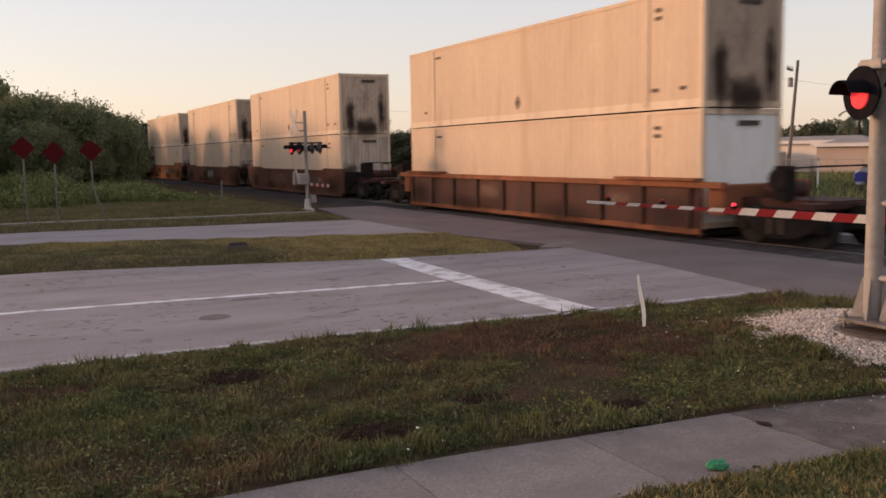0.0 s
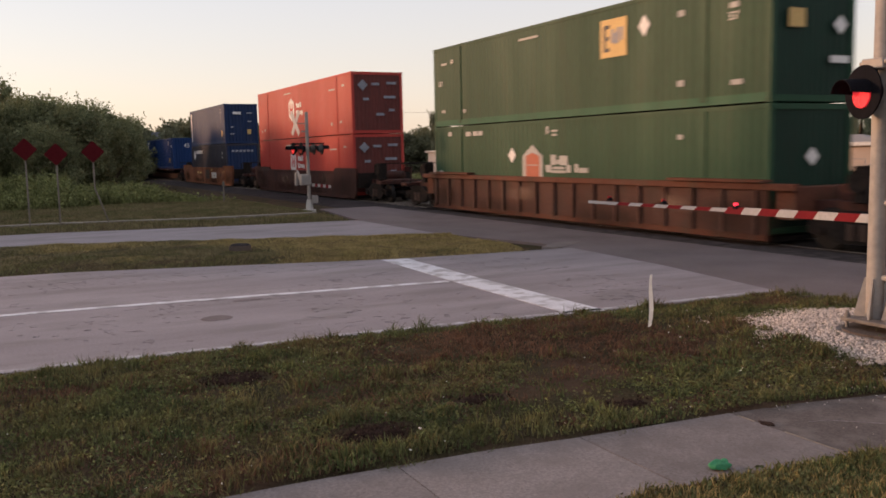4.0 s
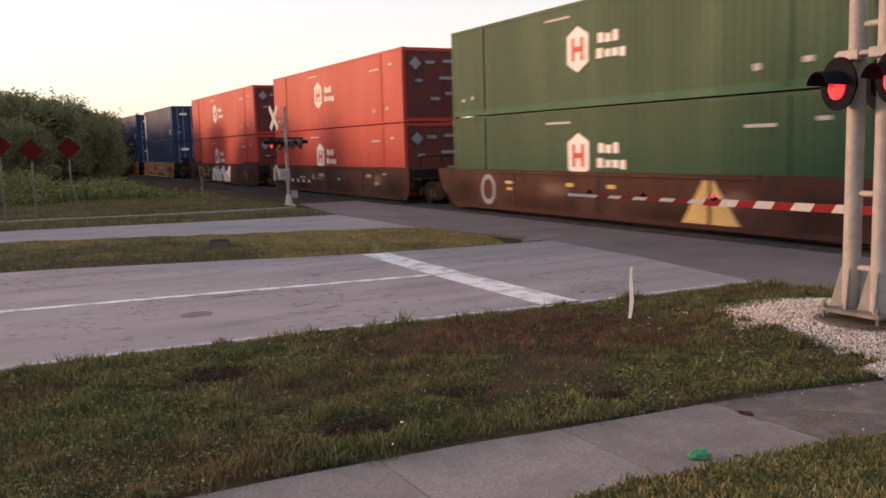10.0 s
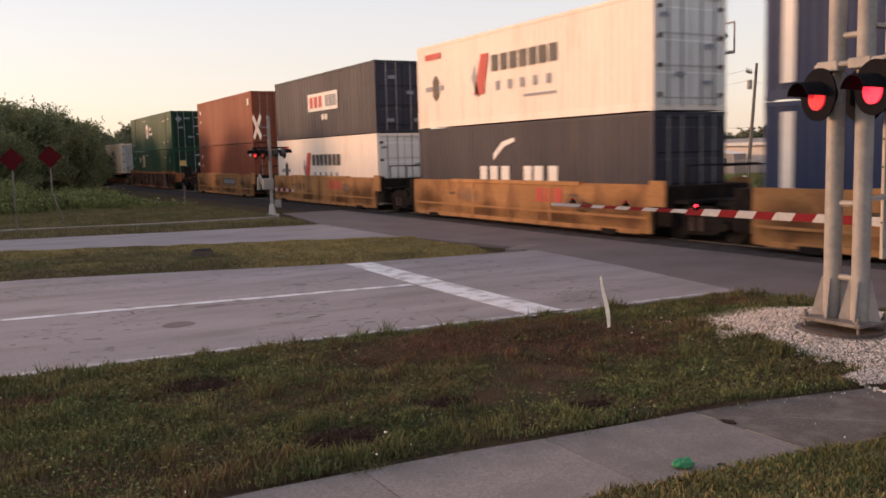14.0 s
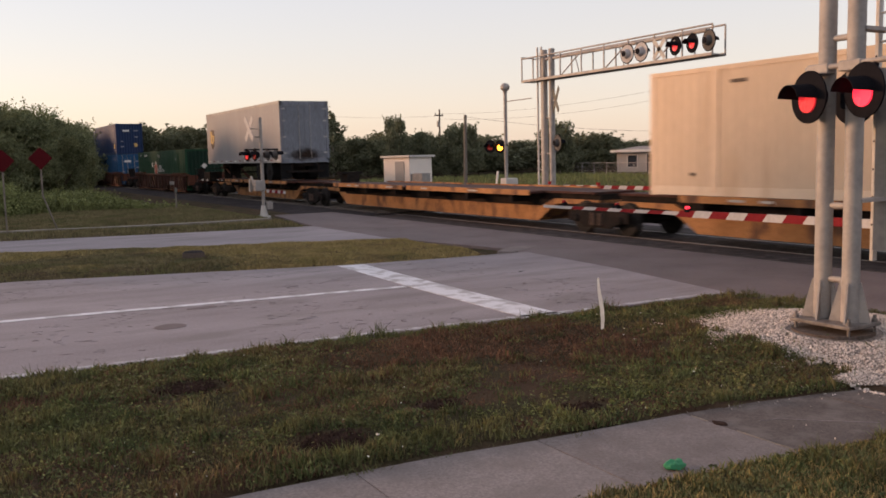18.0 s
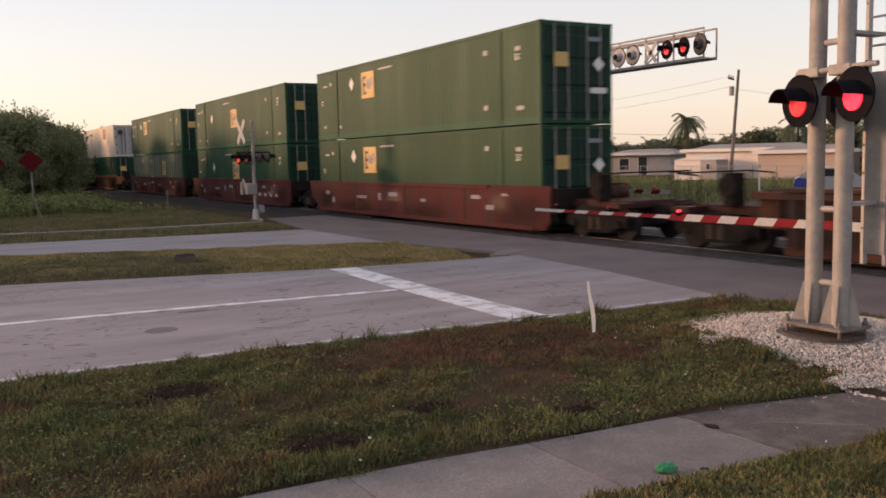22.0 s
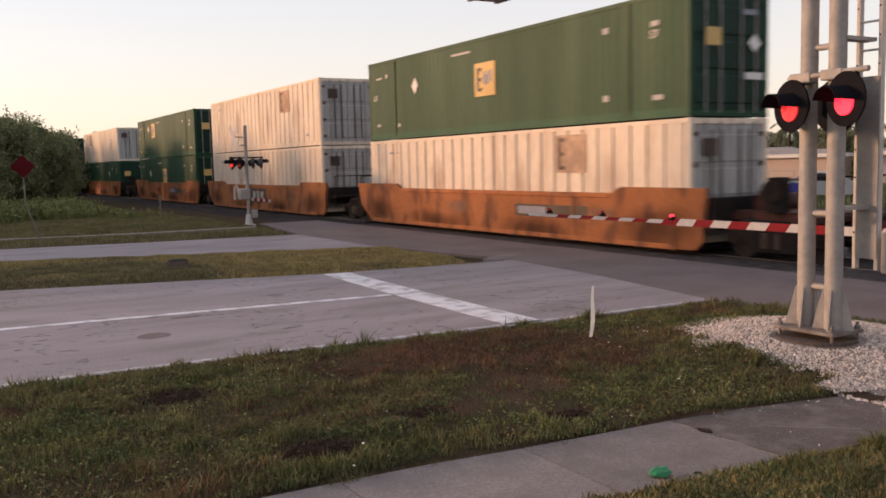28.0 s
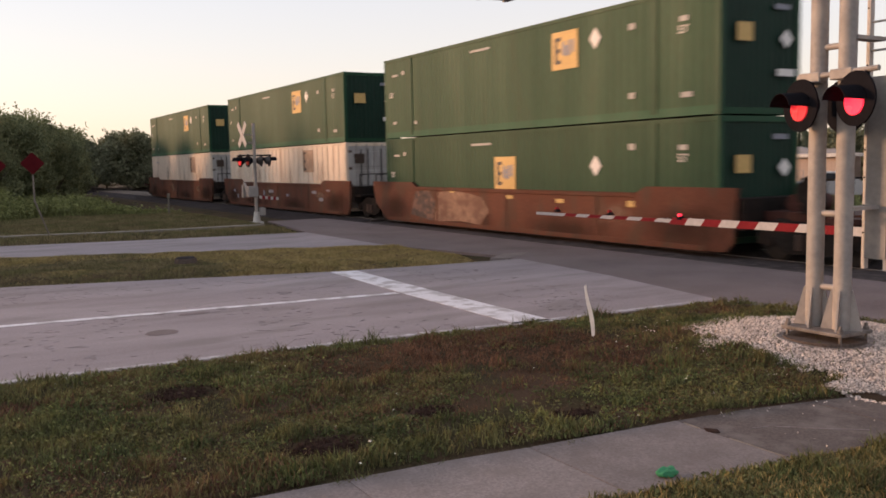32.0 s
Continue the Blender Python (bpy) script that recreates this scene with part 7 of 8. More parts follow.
def make_car():
    c = thing("parked_car", "blue and silver hatchback parked on the grass", "car", at=(-27.25, 38.2, 0), rz=38)
    body = [(-1.9, 0.28), (1.9, 0.28), (1.98, 0.55), (1.85, 0.78), (0.95, 0.9), (0.35, 1.34), (-1.1, 1.4), (-1.75, 0.95), (-1.95, 0.85), (-2.0, 0.45)]
    part("body", Geo().prism(body, -0.8, 0.8), SILVER, c)
    part("bonnet", Geo().prism([(-2.02, 0.42), (-1.0, 0.42), (-0.95, 0.8), (-1.78, 0.9), (-2.0, 0.8)], -0.815, 0.815), CAR_BLUE, c, "blue front end")
    part("side_window", Geo().prism([(-1.5, 0.95), (0.65, 0.95), (0.25, 1.28), (-1.05, 1.33)], -0.82, -0.79), DARK_GLASS, c)
    part("side_window", Geo().prism([(-1.5, 0.95), (0.65, 0.95), (0.25, 1.28), (-1.05, 1.33)], 0.79, 0.82), DARK_GLASS, c)
    part("windscreen", Geo().add([(-1.8, -0.68, 0.95), (-1.8, 0.68, 0.95), (-1.16, 0.62, 1.36), (-1.16, -0.62, 1.36)], [(0, 1, 2, 3)]).add([(-1.79, -0.68, 0.94), (-1.79, 0.68, 0.94), (-1.15, 0.62, 1.35), (-1.15, -0.62, 1.35)], [(3, 2, 1, 0)]), DARK_GLASS, c)
    for y in (-0.6, 0.6):
        part("headlight", Geo().ball((-1.97, y, 0.66), 0.12, 10, (0.5, 1.3, 0.8)), WHITE, c, "pale headlight")
    for x in (-1.25, 1.25):
        for y in (-0.78, 0.78):
            w = part("wheel", Geo().cyl((x, y - 0.1, 0.3), (x, y + 0.1, 0.3), 0.3, n=18), RUBBER, c)
            part("rim", Geo().cyl((x, y - 0.11, 0.3), (x, y + 0.11, 0.3), 0.18, n=14), SILVER, w)


make_near_gantry()
make_gates()
make_mast_signal()
make_far_gantry()
STAKE = make_markers()
make_houses()
make_fence()
make_poles()
make_car()
# ---- plants ----
def leaf_mesh(name, centres, size, mat, rng, flat=0.0):
    """Many small two-triangle leaves at the given places, turned at random."""
    n = len(centres)
    u = rng.normal(size=(n, 3))
    u[:, 2] *= 1 - flat
    u /= np.linalg.norm(u, axis=1)[:, None]
    w = np.cross(u, rng.normal(size=(n, 3)))
    w /= np.linalg.norm(w, axis=1)[:, None]
    s = size * rng.uniform(0.55, 1.35, (n, 1))
    v = np.stack([centres - u * s, centres + w * s * 0.45, centres + u * s, centres - w * s * 0.45], 1).reshape(-1, 3)
    me = bpy.data.meshes.new(name)
    me.from_pydata(v.tolist(), [], np.arange(4 * n).reshape(n, 4).tolist())
    me.materials.append(mat)
    return me


def crown_points(rng, h, w, n, base, lumps, shoots=90):
    """Places of leaves: shells of many lumps, uneven, with gaps."""
    pts = []
    for i in range(lumps):
        a, q = rng.uniform(0, 2 * math.pi), rng.uniform(0, 1) ** 0.6
        z = base + (h - base) * rng.uniform(0.12, 0.88)
        fall = 1 - 0.75 * abs((z - base) / (h - base) - 0.45) ** 1.4 * 1.6
        c = np.array([math.cos(a) * q * w * 0.42 * fall, math.sin(a) * q * w * 0.42 * fall, z])
        r = rng.uniform(0.5, 1.0) * min(w, h) * 0.2
        m = n // lumps
        d = rng.normal(size=(m, 3))
        d /= np.linalg.norm(d, axis=1)[:, None]
        rad = r * rng.uniform(0.35, 1.12, (m, 1)) ** 0.5
        pts.append(c + d * rad * np.array([1.1, 1.1, 0.8]))
    p = np.concatenate(pts)
    # ragged shoots that stand out of the crown
    tops = p[p[:, 2] > base + (h - base) * 0.35]
    for q in tops[rng.integers(0, len(tops), shoots)]:
        d = np.array([*(rng.normal(0, 0.35, 2) + q[:2] / (w + 0.1)), 1.0])
        m = 14
        pts.append(q + d * np.linspace(0, rng.uniform(0.06, 0.14) * h, m)[:, None] + rng.normal(0, 0.012 * h, (m, 3)))
    p = np.concatenate(pts)
    return p[p[:, 2] > 0.02]


def tree(kind, label, h, w, n, seed, base=None, lumps=26, size=0.2, mat=None, group=""):
    rng = np.random.default_rng(seed)
    g = thing(kind, label, "tree" if kind != "shrub" else "shrub", group)
    base = h * 0.25 if base is None else base
    t = Geo().cyl((0, 0, -0.3), (0.05 * h * 0.2, 0, h * 0.45), 0.03 * h * 0.6, 0.018 * h * 0.6, 9)
    for i in range(6):
        a = i * 1.05 + seed
        z0 = h * (0.2 + 0.05 * i)
        t.cyl((0, 0, z0), (math.cos(a) * w * 0.3, math.sin(a) * w * 0.3, z0 + h * 0.28), 0.012 * h * 0.6, 0.004 * h, 6)
    part("trunk", t, BARK, g, "grey-brown branching trunk")
    part("crown", leaf_mesh("crown", crown_points(rng, h, w, n, base, lumps), size, mat or LEAF, rng), None, g)
    return g


def plant_trees():
    # thicket by the left, hiding the far track
    spec = [(-55.5, -4.0, 5.6, 5.6), (-52.0, -0.9, 6.7, 5.4), (-56.5, 1.6, 6.2, 5.2), (-54.5, 3.9, 5.6, 4.8), (-60.0, 5.6, 5.9, 5.0), (-58.0, 6.6, 4.8, 3.6), (-66.0, 8.2, 5.2, 4.6), (-62.0, 1.0, 6.6, 6.5), (-72.0, 8.6, 5.6, 4.8), (-66.0, -2.0, 6.4, 6.4), (-63.0, 3.4, 5.8, 5.2), (-69.0, 4.6, 6.2, 5.4), (-58.5, -1.0, 6.0, 5.4), (-76.0, 6.2, 6.0, 5.6), (-83.0, 7.0, 6.2, 6.0), (-50.5, 2.6, 4.2, 3.6)]
    # added trees, unseen: past the camera along the far verge, keep low sun off the wheels
    spec += [(-34.3, -12.0, 8.8, 6.8), (-40.2, -11.5, 5.8, 5.2), (-45.0, -11.5, 5.6, 5.4), (-51.0, -11.5, 5.5, 5.4), (-59.0, -11.0, 5.0, 5.4), (-76.0, -11.0, 7.2, 5.6), (-82.0, -10.0, 7.5, 6.0), (-89.0, -9.5, 7.6, 6.0), (-46.0, -6.0, 5.2, 5.0), (-51.0, -6.0, 5.6, 5.2), (-91.0, 3.0, 7.0, 6.2), (-97.0, 0.5, 7.6, 6.4), (-103.0, 3.0, 7.6, 6.4), (-110.0, 0.0, 8.2, 6.8), (-118.0, 2.0, 8.2, 6.8), (-90.0, -3.0, 7.4, 6.2), (-100.0, -5.0, 8.0, 6.4)]
    protos = [tree("tree", "dense dark green roadside shrub tree", 6.0, 5.4, 21000, 11 + i, 0.25, 46, 0.095, group="thicket of the roadside") for i in range(3)]
    for i, (x, y, h, w) in enumerate(spec):
        if i == 16:     # from here on the added trees stand past the viewer or far down the line: coarser leaves
            protos = [tree("tree", "dense dark green roadside shrub tree", 6.0, 5.4, 9500, 41 + j, 0.25, 46, 0.14, group="thicket of the roadside") for j in range(3)]
        ob = protos[i % 16] if i % 16 < 3 and i < 19 else copy_thing(protos[i % 3], Matrix())
        ob.matrix_basis = Matrix.LocRotScale((x, y, -0.05), Euler((0, 0, i * 1.3)), (w / 5.4, w / 5.4, h / 6.0))
    # wood behind the tracks
    far = [tree("tree", "dark leafy tree of the far wood", 7.0, 7.5, 6500, 31 + i, 0.15, 44, 0.22, LEAF_FAR, group="far wood") for i in range(3)]
    rng = np.random.default_rng(5)
    rows = []
    for i in range(46):
        f = i / 45
        ang = radians(4.5 + f * 54)
        d = 104 + 10 * math.sin(i * 2.1) + 12 * f
        rows.append((-d * math.cos(ang), d * math.sin(ang), rng.uniform(4.4, 6.0) + (1.0 if i < 12 else -1.0 * min(1, max(0, (i - 18) / 8))), rng.uniform(6.5, 9.5)))
    rows += [(-88.3, 34.9, 7.4, 7.4), (-80.5, 40.5, 6.6, 3.2), (-81.5, 44.0, 5.2, 3.4), (-72.0, 54.6, 5.7, 5.0), (-78.0, 47.0, 5.6, 5.6), (-108, 20, 6.4, 8), (-107, 15, 6.0, 6), (-52, 74, 4.6, 5.5), (-60, 84, 5.6, 7)]
    for i, (x, y, h, w) in enumerate(rows):
        ob = far[i] if i < 3 else copy_thing(far[i % 3], Matrix())
        ob.matrix_basis = Matrix.LocRotScale((x, y, -0.05), Euler((0, 0, i * 0.9)), (w / 7.5, w / 7.5, h / 7.0))
    # palms
    def palm(x, y, h, seed):
        rng = np.random.default_rng(seed)
        g = thing("palm_tree", "distant palm with a ragged crown of fronds", "palm", "", (x, y, 0))
        part("trunk", Geo().cyl((0, 0, -0.3), (0.15, 0.1, h * 0.85), 0.16, 0.12, 10), BARK, g)
        for k in range(17):
            a, up = k * 2.4, rng.uniform(-0.35, 1.3)
            fr = Geo()
            pts = [Vector((math.cos(a) * 0.27 * i, math.sin(a) * 0.27 * i, h * 0.88 + up * 0.27 * i - 0.04 * i * i)) for i in range(8)]
            side = Vector((-math.sin(a), math.cos(a), 0))
            for i in range(7):
                for s in (-1, 1):
                    for q in (0.0, 0.33, 0.66):
                        p = pts[i].lerp(pts[i + 1], q)
                        tip = p + side * s * (0.6 - 0.04 * i) + (pts[i + 1] - pts[i]) * 0.6 + Vector((0, 0, -0.16))
                        fr.add([p, p + (pts[i + 1] - pts[i]) * 0.4, tip], [(0, 1, 2)])
            part("frond", fr, PALM_LEAF, g)
    palm(-64.2, 65.9, 6.3, 3)
    palm(-56.0, 72.0, 5.5, 8)
    palm(-41.0, 62.0, 4.4, 9)


def blades(name, spots, heights, widths, mat, rng, label, category, lean=0.5):
    """Grass blades, two triangles each, as one object."""
    n = len(spots)
    a = rng.uniform(0, 2 * math.pi, n)
    side = np.stack([np.cos(a), np.sin(a), np.zeros(n)], 1) * widths[:, None]
    b = rng.uniform(0, 2 * math.pi, n)
    bend = np.stack([np.cos(b), np.sin(b), np.zeros(n)], 1) * (heights * rng.uniform(0.1, lean, n))[:, None]
    up = np.zeros((n, 3))
    up[:, 2] = heights
    v = np.stack([spots - side, spots + side, spots + side * 0.6 + bend * 0.35 + up * 0.6, spots - side * 0.6 + bend * 0.35 + up * 0.6, spots + bend + up], 1).reshape(-1, 3)
    k = np.arange(n)[:, None] * 5
    f4 = (k + np.array([[0, 1, 2, 3]])).tolist()
    f3 = (k + np.array([[3, 2, 4]])).tolist()
    me = bpy.data.meshes.new(name)
    me.from_pydata(v.tolist(), [], f4 + f3)
    me.materials.append(mat)
    return tagged(new(name, me), label, category, kind="stuff")


SOIL_PATCHES = [(-8.36, 1.91, 0.29, 0.38), (-6.09, 2.46, 0.25, 0.34), (-6.5, 3.64, 0.18, 0.26), (-5.8, 4.65, 0.17, 0.24)]


def bare(x, y):
    return any(((x - a) / u) ** 2 + ((y - b) / w) ** 2 < 1.15 for a, b, u, w in SOIL_PATCHES)


def in_gravel(x, y, soft=0.0):
    """The gravel apron round the signal, with a ragged edge."""
    e = 0.3 * noise.noise((x * 1.6, y * 1.6, 3.3)) + 0.14 * noise.noise((x * 6, y * 6, 1.1)) + soft
    if x < -6.9:
        near = 7.45 + (-6.9 - x) * 0.55
    else:
        near = 7.42 if x < -5.17 else 6.9
    return near - e < y < (10.1 if x > -7.2 else 9.6) + e * 0.6 and x > -7.95 - 0.7 * e - (0.1 if y < 9.3 else -0.1)


def scatter(rng, x0, x1, y0, y1, per_m2, keep):
    n = int((x1 - x0) * (y1 - y0) * per_m2)
    p = np.stack([rng.uniform(x0, x1, n), rng.uniform(y0, y1, n)], 1)
    return [(x, y) for x, y in p if keep(x, y)]


def plant_grass():
    rng = np.random.default_rng(2)
    verge = lambda x, y: lerp_line(NEAR_EDGE, y) - 0.04 + 0.12 * noise.noise((y * 2.2, 0.4, 0.0)) < x < lerp_line(WALK_FAR, y) + 0.05 + 0.09 * noise.noise((y * 3, 2.0, 0))
    near = lambda x, y: verge(x, y) and not (bare(x, y) and rng.uniform() < 0.975) and not (in_gravel(x, y, -0.1) and rng.uniform() < min(0.985, max(0.2, (x + 8.3) / 0.9)))
    strip_ok = lambda x, y: x > lerp_line(WALK_NEAR, y) + 0.12 * noise.noise((y * 2.5, 5.0, 0)) - 0.05

    def fade(x, y):
        """The thick lawn by the sidewalk thins out behind the viewer."""
        return max(0.0, min(1.0, (0.4 - x) / 1.6, (y + 0.4) / 1.8))

    def clump(x, y, k, lo):
        """Patchiness of one kind of plant, at two scales."""
        near_stake = 0.85 * math.exp(-((x + 8.0) / 1.2) ** 2 - ((y - 5.3) / 1.7) ** 2) * (1 if k == 15.0 else -1)
        return near_stake + noise.noise((x * 0.75, y * 0.75, k)) + 0.6 * noise.noise((x * 2.6, y * 2.6, k + 3)) + rng.uniform(-0.22, 0.22) > lo

    kinds = ((GRASS, 1500, 0.03, 0.08, 0.0062, "grass", "short patchy green grass of the verge", 4.0, -0.22, 0.9),
             (DRY_GRASS, 900, 0.03, 0.085, 0.005, "dry_grass", "dry straw-coloured grass stalks", 7.0, -0.05, 1.0),
             (RED_GRASS, 1300, 0.02, 0.06, 0.006, "reddish_grass", "reddish brown withered grass", 15.0, 0.1, 1.1),
             (WEEDS, 900, 0.02, 0.06, 0.010, "weeds", "small bright green weeds in the verge", 12.0, 0.05, 1.3))
    for mat, per, h0, h1, wd, name, lab, k, lo, lean in kinds:
        sp = scatter(rng, -10.3, -4.6, -0.6, 10.6, per, lambda x, y: near(x, y) and clump(x, y, k, lo))
        if mat is not RED_GRASS:
            sp += scatter(rng, -4.6, 0.4, -0.4, 7.0, per * 1.5, lambda x, y: rng.uniform() < fade(x, y) and strip_ok(x, y) and clump(x, y, k, lo - 0.3))
        # thinner growth where the lawn goes on past the camera
        sp += scatter(rng, -4.6, 5.0, -7.0, 7.0, per * 0.34, lambda x, y: strip_ok(x, y) and rng.uniform() > fade(x, y) and clump(x, y, k, lo - 0.2))
        sp += scatter(rng, -10.3, -5.4, -8.0, -0.6, per * 0.3, lambda x, y: near(x, y) and clump(x, y, k, lo))
        p = np.array([(x, y, bank(x, y) - 0.005) for x, y in sp])
        n = len(p)
        tall = np.array([0.55 + 1.0 * max(0, noise.noise((x * 0.7, y * 0.7, 20.0))) + 2.3 * max(0, noise.noise((x * 3.6, y * 3.6, 24.0))) + (0.7 * max(0.0, 1 - abs(x - lerp_line(WALK_FAR, y) + 0.25) / 0.4) if 1.0 < y < 4.6 else 0.0) + (0.1 if x > -4.6 else 0.0) + (0.8 if abs(x - lerp_line(NEAR_EDGE, y)) < 0.22 and noise.noise((y * 1.7, 3, 3)) > 0.1 else 0) for x, y in sp])
        blades(name, p, rng.uniform(h0, h1, n) * tall, rng.uniform(0.6, 1.4, n) * wd, mat, rng, lab, "grass", lean)
    sp = scatter(rng, -4.6, 0.4, -0.4, 7.0, 1700, lambda x, y: rng.uniform() < fade(x, y) and strip_ok(x - 0.12, y) and clump(x, y, 41.0, -0.25))
    p = np.array([(x, y, bank(x, y) - 0.005) for x, y in sp])
    blades("straw_grass", p, rng.uniform(0.03, 0.085, len(p)), rng.uniform(0.003, 0.006, len(p)), MEDIAN_GRASS, rng, "longer straw-yellow grass beside the sidewalk", "grass", 0.7)
    # broad low leaves among the grass, and seed heads
    for mat, per, size, name, lab, k, lo in ((GRASS, 1300, 0.016, "ground_leaves", "low broad leaves among the verge grass", 12.0, -0.15), (WEEDS, 420, 0.016, "clover_leaves", "clumps of brighter clover in the verge", 51.0, 0.12), (RED_GRASS, 700, 0.013, "withered_leaves", "withered brown leaves on the verge", 15.0, 0.1), (FLOWER, 9, 0.011, "seed_heads", "tiny pale flowers scattered in the verge", 33.0, 0.0)):
        sp = scatter(rng, -10.2, -4.6, -0.6, 10.6, per, lambda x, y: near(x, y) and clump(x, y, k, lo))
        if mat is GRASS:
            sp += scatter(rng, -4.6, 0.4, -0.4, 7.0, per, lambda x, y: rng.uniform() < fade(x, y) and strip_ok(x, y) and clump(x, y, k, lo))
        up = (0.05, 0.08) if mat is FLOWER else (0.008, 0.05)
        c = np.array([(x, y, bank(x, y) + rng.uniform(*up)) for x, y in sp])
        me = leaf_mesh(name, c, size, mat, rng, 0.65)
        stuff(name, me, mat, lab, "plants")
    # median and far verges
    med = lambda x, y: lerp_line(MEDIAN_FAR, y) + 0.1 < x < lerp_line(FAR_EDGE, y) - 0.05 and y < 10.5 - 0.16 * abs(x + 18.5) ** 1.2 * 0.4
    for mat, name, lab, per, dry in ((MEDIAN_GRASS, "median_grass", "dry yellowish grass on the median", 1500, 1), (OLIVE_GRASS, "median_olive_grass", "dull green grass on the median", 900, 0)):
        sp = scatter(rng, -25.4, -16, -1.0, 10.8, per, lambda x, y: med(x, y) and (noise.noise((x * 0.5, y * 0.35, 6.0)) + 0.13 * (y - 4.5) + rng.uniform(-0.3, 0.3) > 0) == bool(dry))
        p = np.array([(x, y, bank(x, y) - 0.01) for x, y in sp])
        blades(name, p, rng.uniform(0.025, 0.06, len(p)) * np.array([0.6 + 1.2 * max(0.0, noise.noise((x * 0.9, y * 0.9, 2.0)) + 0.3) for x, y in sp]), rng.uniform(0.008, 0.015, len(p)), mat, rng, lab, "grass", 1.3)
    far = lambda x, y: x < lerp_line(ROAD2_FAR, y) - 0.1 and not (-2.8 < x - lerp_line(ROAD2_FAR, y) + 0.12 * max(0, y - 6) < -2.3)
    sp = scatter(rng, -46, -27.5, -1.5, 10.5, 480, far)
    p = np.array([(x, y, bank(x, y) - 0.01) for x, y in sp])
    blades("verge_grass", p, rng.uniform(0.03, 0.11, len(p)), rng.uniform(0.008, 0.016, len(p)), OLIVE_GRASS, rng, "rough grass of the far verge", "grass")
    # tall weeds before the thicket
    sp = scatter(rng, -54, -40.5, -8, 10.4, 130, lambda x, y: y < 10.2 - 0.45 * max(0, -46 - x) and x < -42.5 + 1.2 * noise.noise((y * 0.5, 2.0, 0)) - 0.25 * max(0, y - 8) + 0.8 * max(0.0, min(1.0, (3.2 - y) / 1.5)))
    p = np.array([(x, y, -0.05) for x, y in sp])
    lump = np.array([0.75 + 0.5 * noise.noise((x * 0.5, y * 0.8, 9.0)) + (1.15 if y < 3.0 else 0.35 * max(0.0, min(1.0, (9.5 - y) / 3))) * max(0.0, min(1.0, (-42 - x) / 3)) for x, y in sp])
    hh = rng.uniform(0.35, 0.85, len(p)) * lump * np.array([max(0.25, min(1.0, (9.6 - y) / 2.6)) for x, y in sp])
    blades("tall_weeds", p, hh, rng.uniform(0.015, 0.04, len(p)), WEEDS, rng, "tall light green weeds before the thicket", "weeds", 0.8)
    c = p + np.stack([rng.normal(0, 0.12, len(p)), rng.normal(0, 0.12, len(p)), hh * rng.uniform(0.5, 1.0, len(p))], 1)
    stuff("weed_leaves", leaf_mesh("weed_leaves", np.concatenate([c, c + rng.normal(0, 0.1, c.shape)]), 0.075, WEEDS, rng, 0.3), WEEDS, "light green leaves of the tall weeds", "weeds")
    # field beyond the tracks
    sp = scatter(rng, -75, -20, 21.5, 56, 16, lambda x, y: math.hypot(x + 50, y - 54) > 4)
    p = np.array([(x, y, -0.05) for x, y in sp])
    blades("field_grass", p, rng.uniform(0.15, 0.5, len(p)), rng.uniform(0.02, 0.05, len(p)), WEEDS, rng, "rough green field beyond the tracks", "grass")


LITTER = ((-5.9, 2.75, 0.014), (-4.73, 2.99, 0.014))


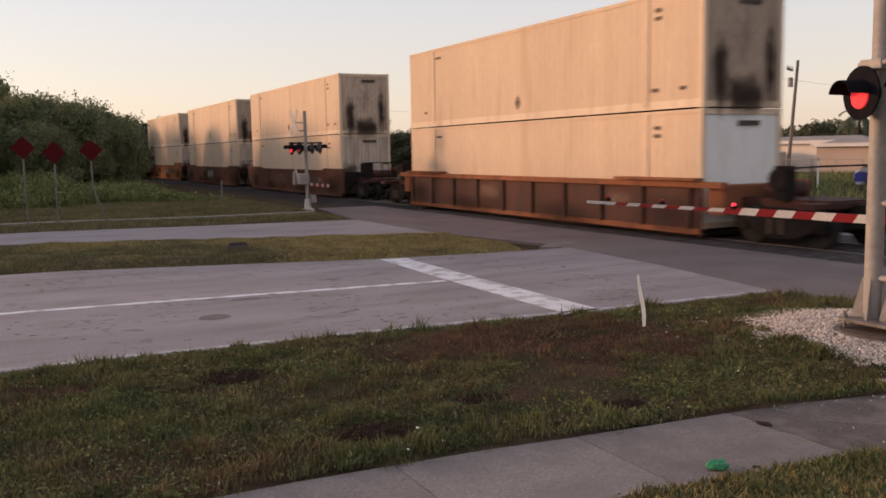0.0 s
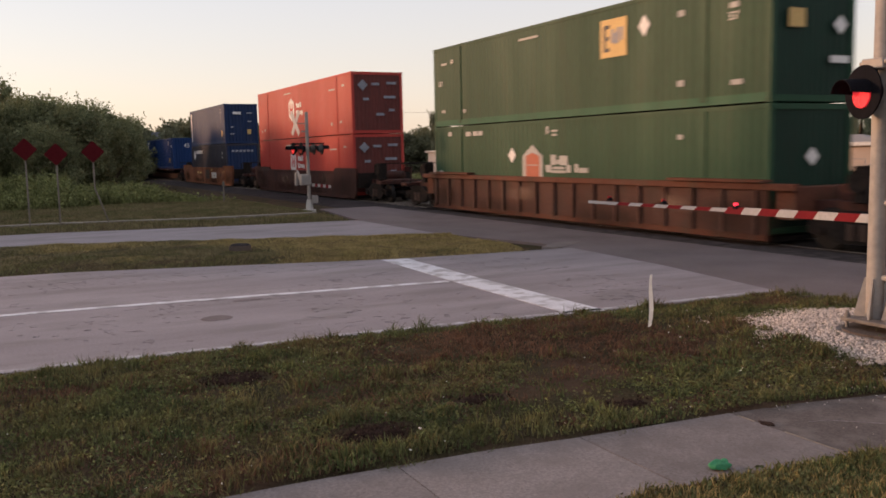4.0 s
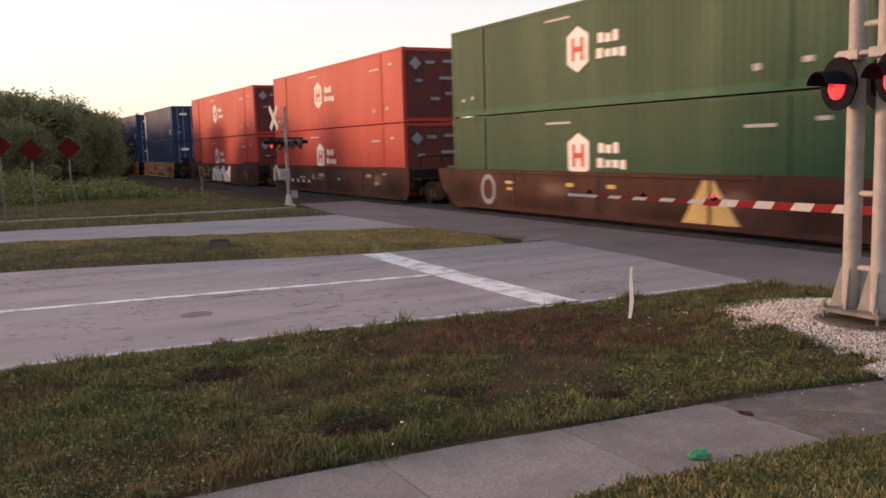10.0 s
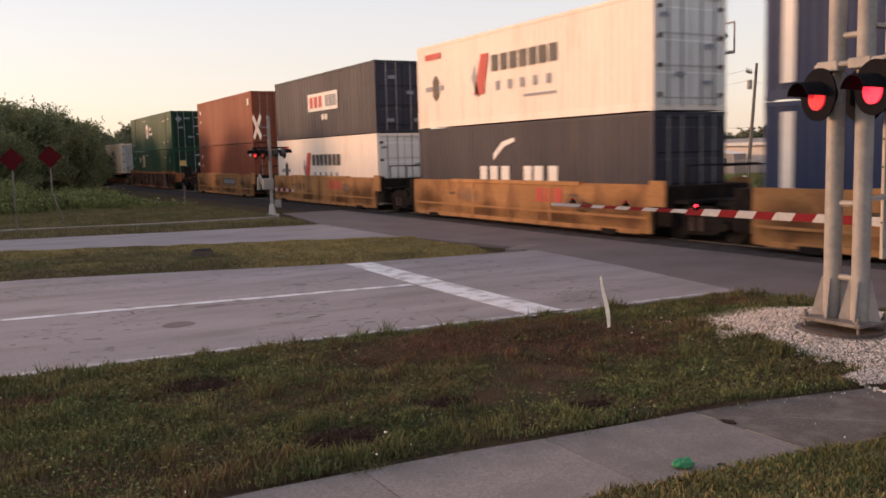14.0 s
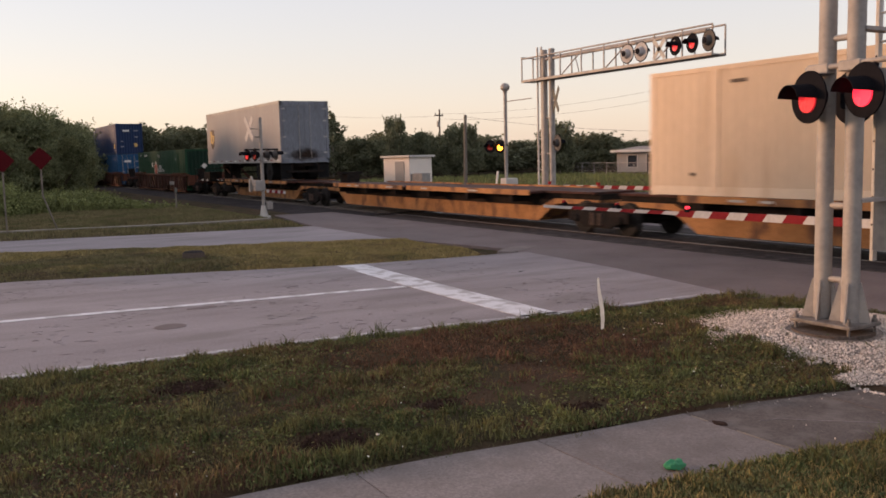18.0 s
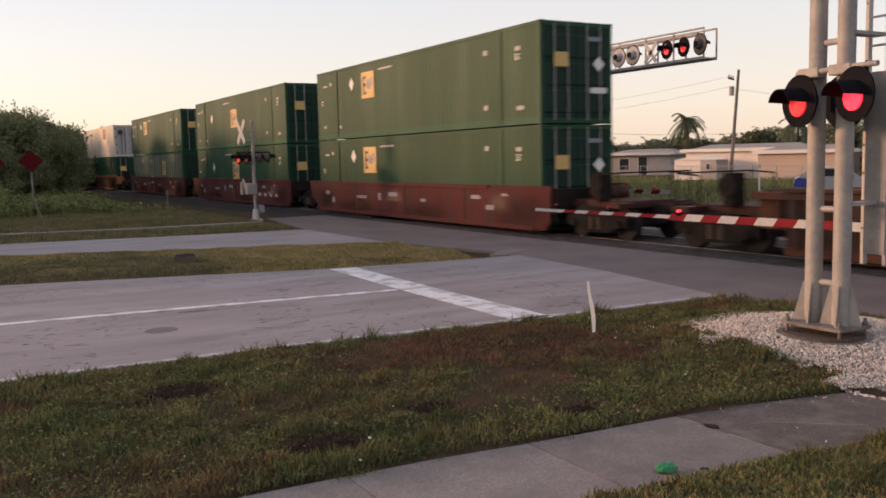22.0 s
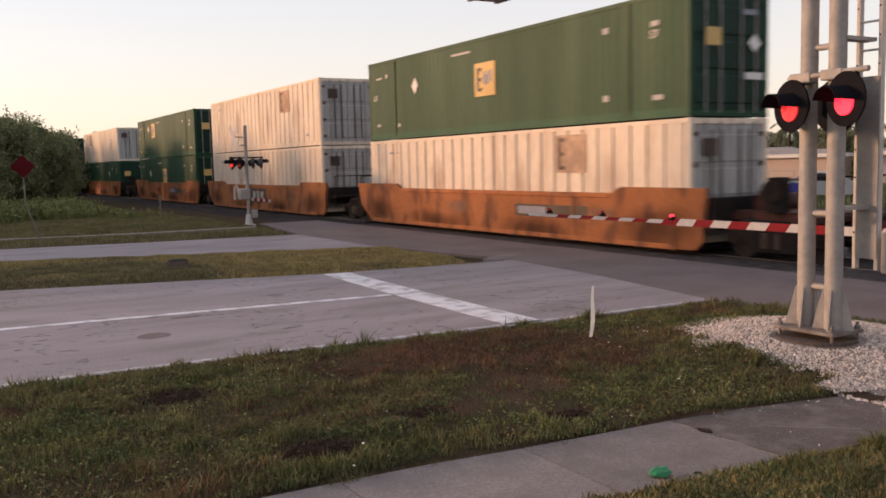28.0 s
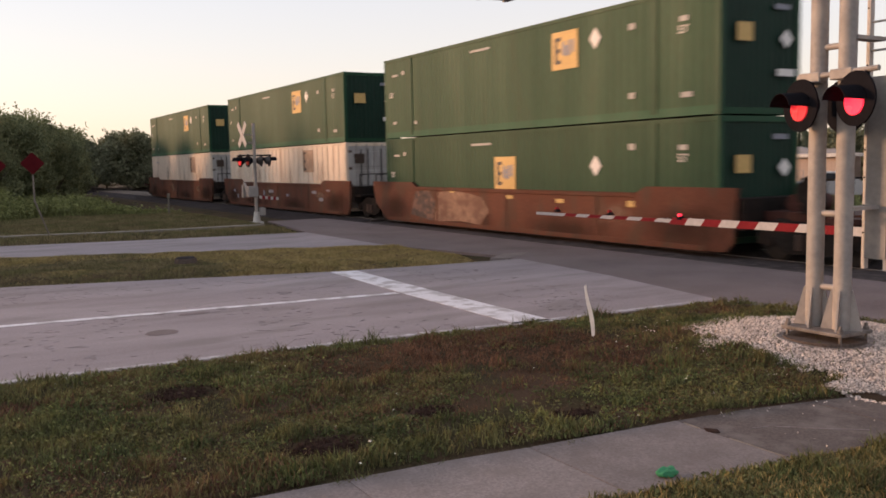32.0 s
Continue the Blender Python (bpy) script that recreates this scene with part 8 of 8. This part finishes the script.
def strew_stones():
    rng = np.random.default_rng(9)
    sp = scatter(rng, -9.3, -3.4, 6.6, 10.6, 2500, lambda x, y: in_gravel(x, y) and rng.uniform() < max(0.1, min(1.0, (x + 8.2) / 1.1)) and not (lerp_line(WALK_FAR, y) < x and y < 7.0))
    sp += scatter(rng, -9.3, -5.0, 6.6, 10.5, 260, lambda x, y: in_gravel(x, y, 0.42) and noise.noise((x * 3, y * 3, 8)) > -0.1)
    sp += [(x, y) for x, y in scatter(rng, -6.0, -4.0, 5.6, 7.1, 10, lambda x, y: True)]
    sp += [(lerp_line(WALK_FAR, y) + abs(rng.normal(0.05, 0.1)), y) for y in rng.uniform(5.2, 6.95, 9)] + [(x, 6.98 - abs(rng.normal(0, 0.18))) for x in rng.uniform(-5.0, -4.0, 14)]
    base = [(1, 0, 0), (-0.9, 0.2, 0), (0, 1, 0.1), (0.1, -0.9, 0), (0, 0, 0.75), (0.1, 0.1, -0.7)]
    faces = [(0, 2, 4), (2, 1, 4), (1, 3, 4), (3, 0, 4), (2, 0, 5), (1, 2, 5), (3, 1, 5), (0, 3, 5)]
    v, f = [], []
    for x, y in sp:
        if math.hypot(x + 6.16, y - 8.45) < 0.5:
            continue
        r = rng.uniform(0.006, 0.018) * (1.0 if in_gravel(x, y) else 0.65)
        q = Euler(rng.uniform(0, 6.28, 3)).to_matrix()
        k = len(v)
        z = bank(x, y) + r * 0.3 + (0.07 if lerp_line(WALK_FAR, y) < x < lerp_line(WALK_NEAR, y) and y < 7.05 else 0.008)
        v += [tuple(q @ (Vector(b) * r) + Vector((x, y, z))) for b in base]
        f += [tuple(k + i for i in t) for t in faces]
    g = Geo()
    g.v, g.f, g.s = v, f, [False] * len(f)
    stuff("gravel", g, STONE, "loose white limestone gravel round the signal base", "gravel")
    # bed under the stones
    xs, ys = np.arange(-9.0, 0.5, 0.1), np.arange(6.5, 10.7, 0.1)
    g = Geo()
    for x in xs:
        for y in ys:
            if in_gravel(x + 0.05, y + 0.05, -0.06) and x > -7.5 + 0.25 * noise.noise((x * 4, y * 4, 7.7)):
                g.add([(a, b, bank(a, b) + 0.008) for a, b in ((x, y), (x + 0.1, y), (x + 0.1, y + 0.1), (x, y + 0.1))], [(0, 1, 2, 3)], True)
    setting("gravel_bed", g, GRAVEL_BED, "bed of pale crushed limestone", "gravel")
    for a, b, u, w in SOIL_PATCHES:
        v, f = [], []
        n = 16
        lift = 0.035 if a > -5 else 0.012
        ground = bank(a, b) if a < -5 else 0.0
        v += [(a, b, ground + lift + 0.012)] + [(a + 0.8 * u * math.cos(k * 2 * math.pi / n) * (0.8 + 0.5 * noise.noise((k * 0.9, a, 0))), b + 0.8 * w * math.sin(k * 2 * math.pi / n) * (0.8 + 0.5 * noise.noise((k * 0.9, a, 0))), ground + lift - 0.012) for k in range(n)]
        f += [(0, 1 + k, 1 + (k + 1) % n) for k in range(n)]
        for _ in range(int(7000 * u * w)):
            q = rng.normal(0, 0.38, 2)
            x, y, r = a + q[0] * u, b + q[1] * w, rng.uniform(0.006, 0.017)
            m = Euler(rng.uniform(0, 6.28, 3)).to_matrix()
            k = len(v)
            v += [tuple(m @ (Vector(c) * r) + Vector((x, y, ground + lift + r * 0.2))) for c in base]
            f += [tuple(k + i for i in t) for t in faces]
        g = Geo()
        g.v, g.f, g.s = v, f, [False] * len(f)
        stuff("soil_mound", g, SOIL, "low mound of dark crumbly soil", "soil")
    pts = [(-4.82 + 0.08 * math.cos(i * 0.4) * (0.8 + 0.5 * noise.noise((i * 0.7, 4.0, 0))), 5.24 + 0.055 * math.sin(i * 0.4) * (0.8 + 0.5 * noise.noise((i * 0.7, 9.0, 0)))) for i in range(16)]
    setting("walk_stain", Geo().slab(pts, 0.02, 0.038), SOIL, "smear of dark soil on the sidewalk joint", "soil")
    r = thing("manhole_cover", "dull grey concrete access cover set in the grass median", "cover", at=(-19.95, 4.86, 0.03))
    part("ring", Geo().cyl((0, 0, -0.1), (0, 0, 0.14), 0.27, 0.24, n=20), FOOTING, r, "grey concrete ring")
    part("lid", Geo().cyl((0, 0, 0.14), (0, 0, 0.17), 0.22, 0.19, n=18), BALLAST, r, "dark cover lid")
    for x, y, s in LITTER:
        p = thing("litter", "small white scrap of litter", "litter", at=(x, y, bank(x, y) + 0.045))
        part("scrap", Geo().ball((0, 0, 0.015), s, 6, (1.3, 1, 0.6)), WHITE, p)
    g = thing("green_rag", "crumpled bright green plastic scrap on the sidewalk edge", "litter", at=(-4.28, 4.22, 0.03))
    gg = Geo().ball((0, 0, 0.025), 0.085, 14, (0.72, 1.1, 0.34))
    gg.v = [(x * (1 + 0.5 * noise.noise((x * 14, y * 14, z * 20))), y * (1 + 0.5 * noise.noise((y * 14, x * 14, 3.0))), 0.005 + z * (1 + 0.6 * noise.noise((x * 25, y * 25, 8.0)))) for x, y, z in gg.v]
    gg.s = [False] * len(gg.f)
    part("rag", gg, GREEN_PAINT, g)


plant_trees()
plant_grass()
strew_stones()

motions()
